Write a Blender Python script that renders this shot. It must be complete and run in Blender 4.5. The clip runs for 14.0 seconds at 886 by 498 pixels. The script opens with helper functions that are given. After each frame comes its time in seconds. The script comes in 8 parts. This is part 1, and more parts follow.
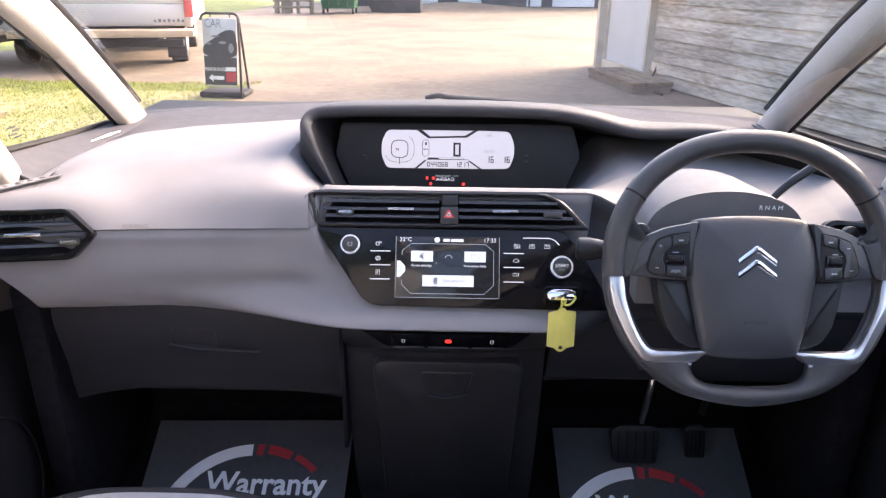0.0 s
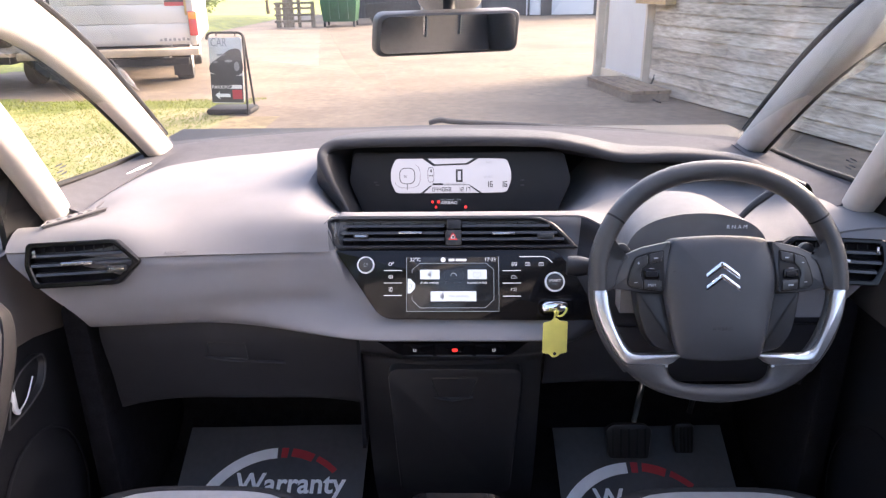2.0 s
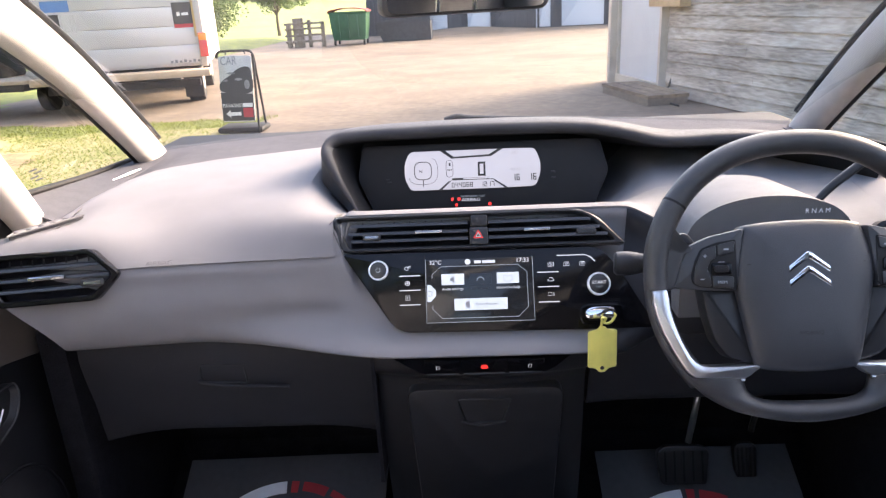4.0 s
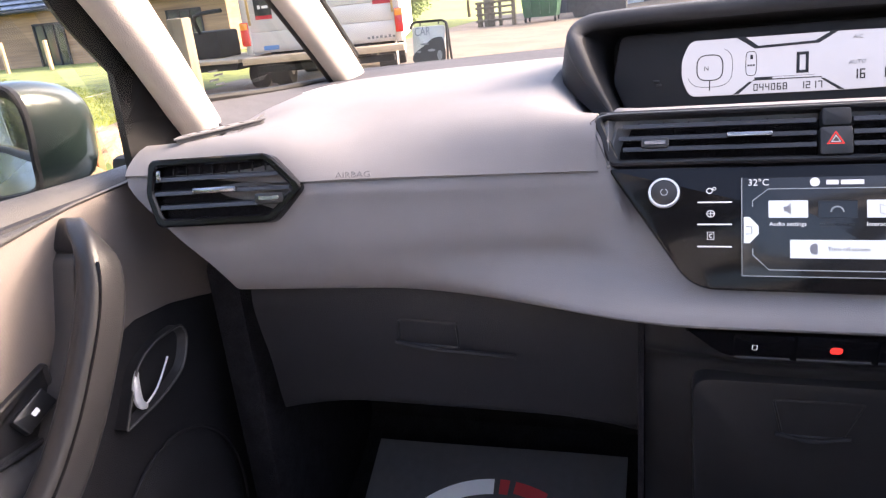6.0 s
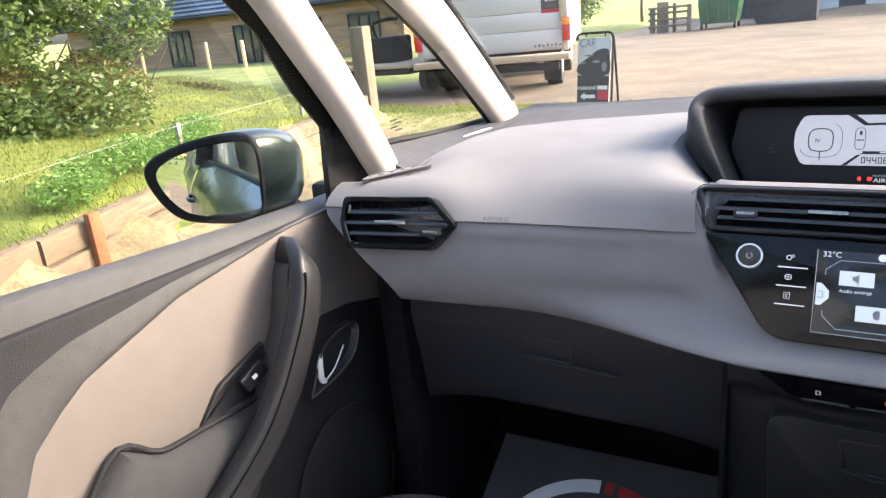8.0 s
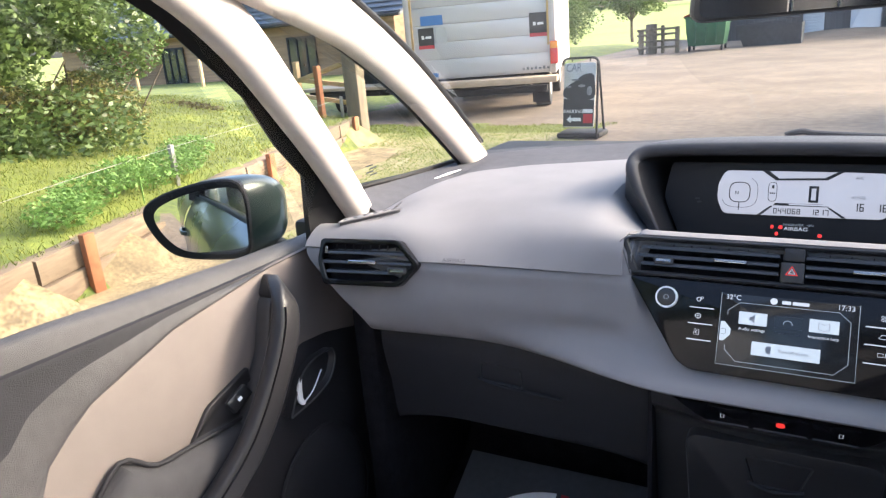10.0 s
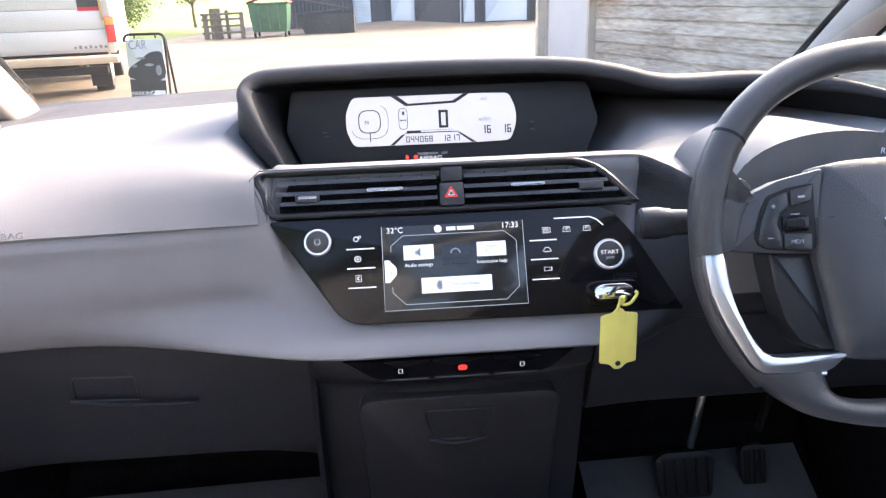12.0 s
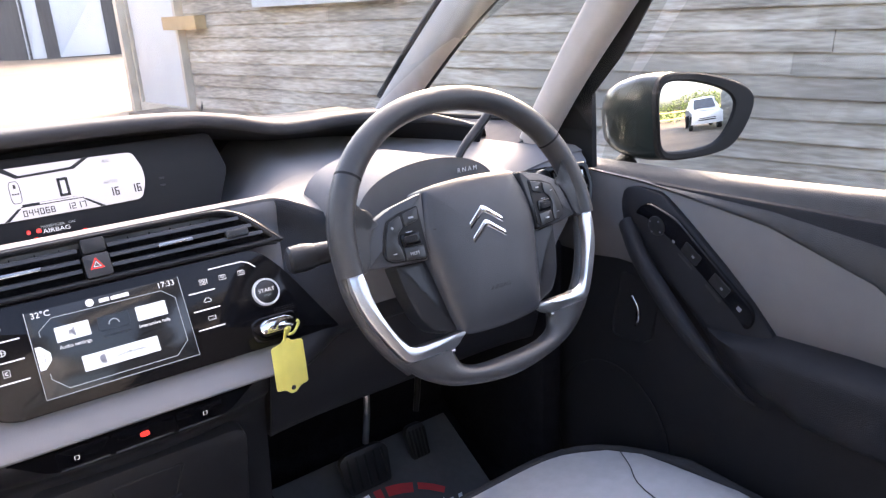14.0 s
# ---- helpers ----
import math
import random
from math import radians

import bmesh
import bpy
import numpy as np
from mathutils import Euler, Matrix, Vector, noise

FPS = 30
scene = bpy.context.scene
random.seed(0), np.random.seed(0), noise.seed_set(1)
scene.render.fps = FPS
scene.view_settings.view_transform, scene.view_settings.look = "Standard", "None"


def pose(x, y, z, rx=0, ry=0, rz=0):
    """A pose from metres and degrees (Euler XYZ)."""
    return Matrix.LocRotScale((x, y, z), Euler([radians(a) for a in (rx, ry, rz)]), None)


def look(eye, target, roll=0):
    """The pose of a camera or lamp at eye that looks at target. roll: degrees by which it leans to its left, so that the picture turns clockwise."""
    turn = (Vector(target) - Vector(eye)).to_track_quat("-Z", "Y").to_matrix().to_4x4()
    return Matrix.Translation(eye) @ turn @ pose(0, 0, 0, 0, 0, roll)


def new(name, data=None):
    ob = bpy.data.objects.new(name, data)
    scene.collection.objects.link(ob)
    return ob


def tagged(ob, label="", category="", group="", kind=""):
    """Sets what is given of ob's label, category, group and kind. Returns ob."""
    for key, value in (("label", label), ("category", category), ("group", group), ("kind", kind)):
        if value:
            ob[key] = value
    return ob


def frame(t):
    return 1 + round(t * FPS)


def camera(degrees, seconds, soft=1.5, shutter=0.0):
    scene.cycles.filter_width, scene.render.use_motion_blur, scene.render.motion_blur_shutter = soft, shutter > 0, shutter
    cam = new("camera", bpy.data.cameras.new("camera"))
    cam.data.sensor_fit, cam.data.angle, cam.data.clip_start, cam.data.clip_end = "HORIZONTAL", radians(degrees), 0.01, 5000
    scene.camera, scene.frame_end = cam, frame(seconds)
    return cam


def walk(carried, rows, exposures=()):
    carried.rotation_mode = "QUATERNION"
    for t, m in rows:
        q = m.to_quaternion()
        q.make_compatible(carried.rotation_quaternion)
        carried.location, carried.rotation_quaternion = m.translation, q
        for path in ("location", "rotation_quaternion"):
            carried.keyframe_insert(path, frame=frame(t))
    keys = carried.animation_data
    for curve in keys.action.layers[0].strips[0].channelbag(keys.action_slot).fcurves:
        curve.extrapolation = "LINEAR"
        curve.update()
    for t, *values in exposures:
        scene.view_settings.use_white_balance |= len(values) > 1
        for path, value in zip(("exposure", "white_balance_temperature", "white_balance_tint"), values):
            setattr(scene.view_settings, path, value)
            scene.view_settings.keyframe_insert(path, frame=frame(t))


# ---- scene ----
cam = camera(64.5, 14.0, soft=1.3)
PATH = [
    (0, (0.009, 0.029, 1.282), (-0.018, 1.89, 0.549), 0.6),
    (0.5, (0.005, -0.021, 1.299), (-0.004, 1.843, 0.574), 0.8),
    (1, (0.005, -0.061, 1.309), (-0.009, 1.802, 0.584), 0.5),
    (1.5, (0.008, -0.082, 1.32), (-0.029, 1.783, 0.596), -0.3),
    (2, (0.01, -0.082, 1.345), (-0.031, 1.787, 0.633), -0.7),
    (2.2, (0.015, -0.077, 1.355), (-0.024, 1.794, 0.651), -0.8),
    (4.3, (-0.016, 0.103, 1.24), (-0.126, 1.987, 0.578), -3.6),
    (4.5, (-0.028, 0.136, 1.22), (-0.157, 2.02, 0.563), -4.1),
    (5, (-0.076, 0.22, 1.176), (-0.268, 2.101, 0.524), -4.7),
    (5.5, (-0.113, 0.295, 1.116), (-0.423, 2.157, 0.456), -4.5),
    (6, (-0.146, 0.323, 1.103), (-0.73, 2.112, 0.426), -5.7),
    (6.5, (-0.139, 0.303, 1.096), (-0.952, 2.002, 0.423), -6.4),
    (7, (-0.143, 0.268, 1.135), (-1.079, 1.907, 0.475), -6.4),
    (7.5, (-0.105, 0.217, 1.178), (-1.072, 1.844, 0.532), -5.9),
    (9.8, (0.04, 0.113, 1.253), (-0.95, 1.745, 0.657), -4.5),
    (10, (0.041, 0.106, 1.266), (-0.921, 1.756, 0.674), -4.9),
    (10.5, (0.02, 0.129, 1.237), (-0.809, 1.849, 0.644), -4.7),
    (11, (-0.023, 0.189, 1.199), (-0.622, 1.993, 0.577), -4.2),
    (11.5, (-0.042, 0.25, 1.157), (-0.327, 2.116, 0.497), -3.4),
    (12, (-0.054, 0.281, 1.153), (0.066, 2.156, 0.469), -1.8),
    (12.5, (-0.081, 0.295, 1.139), (0.432, 2.097, 0.439), -0.9),
    (13, (-0.081, 0.283, 1.136), (0.718, 1.97, 0.417), -1.7),
    (13.5, (-0.074, 0.258, 1.158), (0.893, 1.856, 0.444), -2.7),
    (14, (-0.093, 0.222, 1.193), (0.979, 1.779, 0.539), -2.7),
]
GRADE = [(0, 3.43, 6690, 20), (1.2, 3.45, 6690, 20), (2.2, 3.39, 6690, 20), (4.5, 3.28, 6640, 16), (5, 3.38, 6590, 18), (5.5, 3.46, 6490, 12), (6, 3.44, 6740, 20), (6.5, 3.54, 6740, 20), (7, 3.42, 6430, 16), (7.7, 3.14, 6330, 10), (10, 3.0, 6130, 10), (11, 3.15, 6330, 11), (11.5, 3.43, 6380, 14), (12.5, 3.94, 6670, 14), (13, 4.05, 6720, 15), (13.5, 4.05, 6720, 16), (14, 3.85, 6920, 19)]
walk(cam, [(t, look(eye, target, roll)) for t, eye, target, roll in PATH], GRADE)

# ---------------------------------------------------------------- light
SUN_AZ, SUN_EL = radians(55), radians(25)          # clockwise from straight ahead (+y), above the horizon
world = bpy.data.worlds.new("sky")
scene.world = world
world.use_nodes = True
wn = world.node_tree
sky = wn.nodes.new("ShaderNodeTexSky")
sky.sky_type = "NISHITA"
sky.sun_disc = False
sky.sun_elevation, sky.sun_rotation = SUN_EL, SUN_AZ
sky.dust_density, sky.air_density, sky.ozone_density = 5.0, 0.8, 0.6
bg = wn.nodes["Background"]
wn.links.new(sky.outputs[0], bg.inputs[0])
bg.inputs[1].default_value = 0.17
sun_way = Vector((math.sin(SUN_AZ) * math.cos(SUN_EL), math.cos(SUN_AZ) * math.cos(SUN_EL), math.sin(SUN_EL)))
sun = new("sun", bpy.data.lights.new("sun", "SUN"))
sun.data.energy, sun.data.angle, sun.data.color = 0.28, radians(2.5), (1.0, 0.82, 0.66)
sun.matrix_world = look(sun_way * 60, (0, 0, 0))


# ---------------------------------------------------------------- materials
def material(name, colour, rough=0.6, metal=0.0, vary=0.15, scale=30.0, bump=0.0, bump_scale=400.0, second=None, wave=0.0, coat=0.0, spec=0.5, stretch=(1, 1, 1), stain=0.0, each=0.0):
    """A surface with two scales of colour variation, roughness variation and fine relief."""
    m = bpy.data.materials.new(name)
    m.use_nodes = True
    nt = m.node_tree
    n, link = nt.nodes, nt.links
    b = n["Principled BSDF"]
    b.inputs["Metallic"].default_value = metal
    b.inputs["Specular IOR Level"].default_value = spec
    b.inputs["Coat Weight"].default_value = coat
    b.inputs["Coat Roughness"].default_value = 0.05
    tc = n.new("ShaderNodeTexCoord")
    mp = n.new("ShaderNodeMapping")
    mp.inputs["Scale"].default_value = stretch
    link.new(tc.outputs["Object"], mp.inputs[0])
    big, fine = n.new("ShaderNodeTexNoise"), n.new("ShaderNodeTexNoise")
    big.inputs["Scale"].default_value, fine.inputs["Scale"].default_value = scale * 0.15, scale
    big.inputs["Detail"].default_value, fine.inputs["Detail"].default_value = 4, 6
    link.new(mp.outputs[0], big.inputs["Vector"])
    link.new(mp.outputs[0], fine.inputs["Vector"])
    add = n.new("ShaderNodeMath")
    add.operation = "ADD"
    link.new(big.outputs[0], add.inputs[0])
    link.new(fine.outputs[0], add.inputs[1])
    ramp = n.new("ShaderNodeValToRGB")
    c2 = second or tuple(c * (1 - vary) for c in colour)
    c1 = colour if second else tuple(min(1, c * (1 + vary)) for c in colour)
    ramp.color_ramp.elements[0].position, ramp.color_ramp.elements[1].position = 0.38, 0.62
    ramp.color_ramp.elements[0].color, ramp.color_ramp.elements[1].color = (*c2, 1), (*c1, 1)
    half = n.new("ShaderNodeMath")
    half.operation = "MULTIPLY"
    half.inputs[1].default_value = 0.5
    link.new(add.outputs[0], half.inputs[0])
    link.new(half.outputs[0], ramp.inputs[0])
    colour_out = ramp.outputs[0]
    if stain:
        st, sr, mx = n.new("ShaderNodeTexNoise"), n.new("ShaderNodeValToRGB"), n.new("ShaderNodeMix")
        st.inputs["Scale"].default_value, st.inputs["Detail"].default_value = scale * 0.04, 8
        link.new(mp.outputs[0], st.inputs["Vector"])
        sr.color_ramp.elements[0].position, sr.color_ramp.elements[1].position = 0.5, 0.7
        link.new(st.outputs[0], sr.inputs[0])
        mx.data_type = "RGBA"
        mx.inputs["B"].default_value = (*(c * (1 - stain) for c in colour), 1)
        link.new(sr.outputs[0], mx.inputs["Factor"])
        link.new(colour_out, mx.inputs["A"])
        colour_out = mx.outputs["Result"]
    if each:
        oi, mr, hs = n.new("ShaderNodeObjectInfo"), n.new("ShaderNodeMapRange"), n.new("ShaderNodeHueSaturation")
        mr.inputs[3].default_value, mr.inputs[4].default_value = 1 - each, 1 + each
        link.new(oi.outputs["Random"], mr.inputs[0])
        link.new(mr.outputs[0], hs.inputs["Value"])
        link.new(colour_out, hs.inputs["Color"])
        colour_out = hs.outputs[0]
    link.new(colour_out, b.inputs["Base Color"])
    rr = n.new("ShaderNodeMapRange")
    rr.inputs[3].default_value, rr.inputs[4].default_value = max(0.02, rough - 0.06), min(1, rough + 0.06)
    link.new(big.outputs[0], rr.inputs[0])
    if rough < 0.03:
        b.inputs["Roughness"].default_value = 0.0
    else:
        link.new(rr.outputs[0], b.inputs["Roughness"])
    if bump:
        bm_ = n.new("ShaderNodeBump")
        bm_.inputs["Strength"].default_value, bm_.inputs["Distance"].default_value = bump, 0.001 if not wave else 0.0008
        if wave:
            # two crossed sets of fine ribs make a weave
            t1 = n.new("ShaderNodeMath")
            t1.operation = "MULTIPLY"
            for k, turn in enumerate((0.6, -0.6)):
                tw, rt_ = n.new("ShaderNodeTexWave"), n.new("ShaderNodeMapping")
                rt_.inputs["Rotation"].default_value = (0.3, turn, 0.2 + turn)
                tw.inputs["Scale"].default_value, tw.inputs["Distortion"].default_value = wave, 0.6
                tw.inputs["Detail"].default_value = 0
                link.new(mp.outputs[0], rt_.inputs[0])
                link.new(rt_.outputs[0], tw.inputs["Vector"])
                link.new(tw.outputs[1], t1.inputs[k])
        else:
            t1 = n.new("ShaderNodeTexVoronoi")
            t1.inputs["Scale"].default_value = bump_scale
            link.new(mp.outputs[0], t1.inputs["Vector"])
        link.new(t1.outputs[0], bm_.inputs["Height"])
        link.new(bm_.outputs[0], b.inputs["Normal"])
    return m


def glow(name, colour, power):
    m = bpy.data.materials.new(name)
    m.use_nodes = True
    b = m.node_tree.nodes["Principled BSDF"]
    b.inputs["Base Color"].default_value = (*(c * 0.3 for c in colour), 1)
    b.inputs["Emission Color"].default_value = (*colour, 1)
    b.inputs["Emission Strength"].default_value = power
    b.inputs["Roughness"].default_value = 0.12 if power < 0.06 else 0.25
    return m


def pane(name, tint, gloss=1.0):
    """Thin window glass: clear, with a Fresnel sheen."""
    m = bpy.data.materials.new(name)
    m.use_nodes = True
    nt = m.node_tree
    n, link = nt.nodes, nt.links
    out = n["Material Output"]
    n.remove(n["Principled BSDF"])
    tr, gl, fr, mx, pw, ml = (n.new("ShaderNode" + k) for k in ("BsdfTransparent", "BsdfGlossy", "LayerWeight", "MixShader", "Math", "Math"))
    tr.inputs[0].default_value = (*tint, 1)
    gl.inputs["Roughness"].default_value = 0.01
    fr.inputs[0].default_value = 0.5
    pw.operation, ml.operation = "POWER", "MULTIPLY_ADD"
    pw.inputs[1].default_value = 5.0
    ml.inputs[1].default_value, ml.inputs[2].default_value = 0.9 * gloss, 0.05 * gloss
    link.new(fr.outputs["Facing"], pw.inputs[0])
    link.new(pw.outputs[0], ml.inputs[0])
    link.new(ml.outputs[0], mx.inputs[0])
    link.new(tr.outputs[0], mx.inputs[1])
    link.new(gl.outputs[0], mx.inputs[2])
    link.new(mx.outputs[0], out.inputs[0])
    return m


DASH = material("dash_grey_soft_plastic", (0.178, 0.174, 0.180), 0.75, spec=0.10, vary=0.06, scale=14, bump=0.14, bump_scale=900)
DASH_TOP = material("dash_dark_grey_strip", (0.085, 0.085, 0.093), 0.80, spec=0.04, vary=0.08, scale=40, bump=0.4, bump_scale=900)
HOOD = material("hood_charcoal_plastic", (0.036, 0.036, 0.040), 0.62, spec=0.3, vary=0.08, scale=40, bump=0.4, bump_scale=900)
DARK = material("dark_hard_plastic", (0.018, 0.018, 0.021), 0.55, spec=0.18, vary=0.1, scale=40, bump=0.5, bump_scale=800)
BLACK = material("black_plastic", (0.019, 0.019, 0.021), 0.36, vary=0.1, scale=60, bump=0.15, bump_scale=900, spec=0.3)
TABSILVER = material("dark_chrome_tab", (0.32, 0.32, 0.33), 0.22, 1.0, vary=0.05, scale=60)
GLOSS = material("piano_black", (0.005, 0.005, 0.006), 0.10, vary=0.1, scale=20, spec=0.22)
CHROME = material("chrome", (0.78, 0.78, 0.8), 0.08, 1.0, vary=0.03, scale=30)
FAINT = material("faint_switch_print", (0.30, 0.31, 0.33), 0.5, vary=0.05, scale=60)
SATIN = material("satin_silver", (0.62, 0.63, 0.65), 0.3, 1.0, vary=0.05, scale=60)
LEATHER = material("black_leather", (0.034, 0.034, 0.036), 0.38, vary=0.12, scale=60, bump=0.25, bump_scale=1100)
AIRBAG = material("wheel_hub_plastic", (0.035, 0.037, 0.042), 0.40, vary=0.06, scale=60, bump=0.2, bump_scale=1000)
HANDLE = material("handle_charcoal", (0.045, 0.044, 0.046), 0.45, vary=0.08, scale=60, bump=0.2, bump_scale=1000)
SWITCH = material("switch_black", (0.016, 0.016, 0.017), 0.35, vary=0.1, scale=80)
FABRIC = material("door_beige_grey_cloth", (0.130, 0.111, 0.101), 0.85, vary=0.05, scale=30, bump=0.25, wave=260)
FABRIC_GREY = material("door_grey_cloth", (0.135, 0.130, 0.130), 0.85, vary=0.05, scale=30, bump=0.25, wave=260)
PADTOP = material("door_grained_black_pad", (0.045, 0.044, 0.045), 0.55, vary=0.12, scale=60, bump=0.5, bump_scale=900, spec=0.35)
SEAT = material("seat_light_grey_cloth", (0.42, 0.42, 0.435), 0.9, vary=0.06, scale=60, bump=0.2, bump_scale=900)
SEAT_DARK = material("seat_charcoal_cloth", (0.03, 0.03, 0.033), 0.85, vary=0.1, scale=60, bump=0.5, wave=420)
PILLAR = material("pillar_cream_cloth", (0.46, 0.42, 0.385), 0.85, vary=0.05, scale=40, bump=0.5, bump_scale=700)
RUBBER = material("rubber_seal", (0.012, 0.012, 0.013), 0.6, spec=0.2, vary=0.1, scale=50)
CARPET = material("black_carpet", (0.012, 0.012, 0.015), 0.95, spec=0.08, vary=0.3, scale=300, bump=1.0, bump_scale=600)
MAT = material("grey_floor_mat", (0.062, 0.064, 0.070), 0.7, vary=0.1, scale=80, bump=0.3, bump_scale=700)
INK_WHITE = material("white_print", (0.92, 0.93, 0.95), 0.6, vary=0.04, scale=50)
INK_RED = material("red_print", (0.45, 0.03, 0.04), 0.6, vary=0.06, scale=50)
INK_GREY = material("grey_print", (0.22, 0.22, 0.24), 0.5, vary=0.05, scale=50)
INK_DARK = material("lcd_ink", (0.012, 0.012, 0.014), 0.5, vary=0.05, scale=50)
PAINT = material("dark_green_car_paint", (0.014, 0.026, 0.024), 0.30, 0.2, vary=0.05, scale=20, coat=0.6, spec=0.4)
FLANK = material("dusty_green_car_paint", (0.020, 0.028, 0.024), 0.28, vary=0.15, scale=14, spec=0.4, coat=0.5)
TAG = material("yellow_plastic_tag", (0.72, 0.66, 0.16), 0.45, vary=0.06, scale=60)
LCD = glow("lcd_backlight", (0.78, 0.78, 0.86), 0.066)
ICON = glow("screen_icon_white", (0.85, 0.93, 1.0), 0.072)
ICON_DIM = glow("screen_line_grey", (0.5, 0.55, 0.6), 0.045)
LEGEND = glow("lit_legend_white", (0.9, 0.93, 1.0), 0.075)
REDLAMP = glow("red_telltale", (1.0, 0.05, 0.04), 0.11)
SCREEN = glow("screen_black", (0.02, 0.022, 0.026), 0.05)
RINGSILVER = material("bright_silver_ring", (0.80, 0.80, 0.81), 0.3, 0.25, vary=0.03, scale=60)
MIRROR = material("mirror_glass", (0.86, 0.88, 0.88), 0.015, 1.0, vary=0.0, scale=1)
GLASS = pane("window_glass", (0.76, 0.78, 0.765))
HEADLINER = material("headliner_cloth", (0.42, 0.40, 0.38), 0.9, vary=0.05, scale=40, bump=0.4, bump_scale=700)


# ---------------------------------------------------------------- mesh helpers
def link_mesh(name, bm, mat, parent=None, label="", smooth=True):
    bmesh.ops.recalc_face_normals(bm, faces=bm.faces[:])
    me = bpy.data.meshes.new(name)
    bm.to_mesh(me)
    bm.free()
    if smooth:
        for p in me.polygons:
            p.use_smooth = True
        me.set_sharp_from_angle(angle=radians(38))
    if isinstance(mat, (list, tuple)):
        for k in mat:
            me.materials.append(k)
    else:
        me.materials.append(mat)
    ob = new(name, me)
    if parent:
        ob.parent = parent
    if label:
        ob["label"] = label
    return ob


def part(name, bm, mat, parent, label="", smooth=True):
    return link_mesh(name, bm, mat, parent, label, smooth)


def thing(name, at, label, category, group="", kind=""):
    """An Empty at the thing's base; the parts are given in world places and hang under it."""
    ob = new(name)
    ob.empty_display_size = 0.05
    ob.matrix_world = Matrix.Translation(at)
    return tagged(ob, label, category, group, kind)


def settle(ob):
    """Puts the parts, modelled in world places, under the thing's own place."""
    inv = Matrix.Translation(ob.location).inverted()
    for c in ob.children:
        c.matrix_basis = inv @ c.matrix_basis
    return ob


class Plane:
    """A drawing plane in space: u to the right, v up along the face, w out of it."""
    def __init__(self, o, u, v):
        self.o, self.u = Vector(o), Vector(u).normalized()
        v = Vector(v)
        self.v = (v - self.u * v.dot(self.u)).normalized()
        self.w = self.u.cross(self.v)

    def at(self, u, v, w=0.0):
        return self.o + self.u * u + self.v * v + self.w * w

    def matrix(self, u=0, v=0, w=0):
        m = Matrix((self.u, self.v, self.w)).transposed().to_4x4()
        m.translation = self.at(u, v, w)
        return m


def curve(points, n=6, closed=False):
    """Catmull-Rom through the points."""
    pts = [Vector(p) for p in points]
    k, out = len(pts), []
    for i in range(k if closed else k - 1):
        if closed:
            a, b, c, d = (pts[(i + j) % k] for j in (-1, 0, 1, 2))
        else:
            a, b, c, d = pts[max(i - 1, 0)], pts[i], pts[i + 1], pts[min(i + 2, k - 1)]
        for j in range(n):
            t = j / n
            out.append(0.5 * ((2 * b) + (c - a) * t + (2 * a - 5 * b + 4 * c - d) * t * t + (3 * b - a - 3 * c + d) * t ** 3))
    if not closed:
        out.append(pts[-1])
    return out


def rounded(points, r, n=4):
    """A polygon with rounded corners; r is one radius or one for each corner."""
    pts, out, k = [Vector(p) for p in points], [], len(points)
    for i, p in enumerate(pts):
        rad = r[i] if isinstance(r, (list, tuple)) else r
        if rad <= 0:
            out.append(p)
            continue
        a, b = pts[i - 1] - p, pts[(i + 1) % k] - p
        ra, rb = min(rad, a.length * 0.48), min(rad, b.length * 0.48)
        pa, pb = p + a.normalized() * ra, p + b.normalized() * rb
        for j in range(n + 1):
            t = j / n
            out.append(pa * (1 - t) ** 2 + p * 2 * t * (1 - t) + pb * t * t)
    return out


def rect(u0, v0, u1, v1, r=0.0, n=4):
    return rounded([(u0, v0), (u1, v0), (u1, v1), (u0, v1)], r, n)


def inset(loop, d):
    out, k = [], len(loop)
    area = sum(loop[i].x * loop[(i + 1) % k].y - loop[(i + 1) % k].x * loop[i].y for i in range(k))
    sign = 1 if area > 0 else -1
    for i in range(k):
        a, b = loop[i] - loop[i - 1], loop[(i + 1) % k] - loop[i]
        na, nb = Vector((-a.y, a.x)), Vector((-b.y, b.x))
        nn = (na.normalized() if na.length > 1e-9 else nb.normalized()) + (nb.normalized() if nb.length > 1e-9 else na.normalized())
        nn = nn.normalized() if nn.length > 1e-6 else na.normalized()
        out.append(loop[i] + nn * d * sign)
    return out


def plate(plane, loop, depth=0.004, bevel=0.0, w=0.0, bm=None, dish=0.0):
    """A cut-out plate of the given outline: its face at w, its back at w - depth, with a rounded rim."""
    bm = bm or bmesh.new()
    loop = [Vector(p).to_2d() for p in loop]
    rings = [(loop, w - depth)]
    if bevel > 0:
        rings += [(loop, w - bevel), (inset(loop, bevel * 0.3), w - bevel * 0.3), (inset(loop, bevel), w)]
    else:
        rings += [(loop, w)]
    if dish:
        rings += [(inset(loop, bevel + abs(dish) * 0.6), w - dish)]
    vs = [[bm.verts.new(plane.at(p.x, p.y, h)) for p in lp] for lp, h in rings]
    k = len(loop)
    for a, b in zip(vs, vs[1:]):
        for i in range(k):
            bm.faces.new((a[i], a[(i + 1) % k], b[(i + 1) % k], b[i]))
    top = bm.faces.new(vs[-1])
    bot = bm.faces.new(list(reversed(vs[0])))
    top.normal_update()
    bot.normal_update()
    bmesh.ops.triangulate(bm, faces=[top, bot], ngon_method="EAR_CLIP")
    return bm


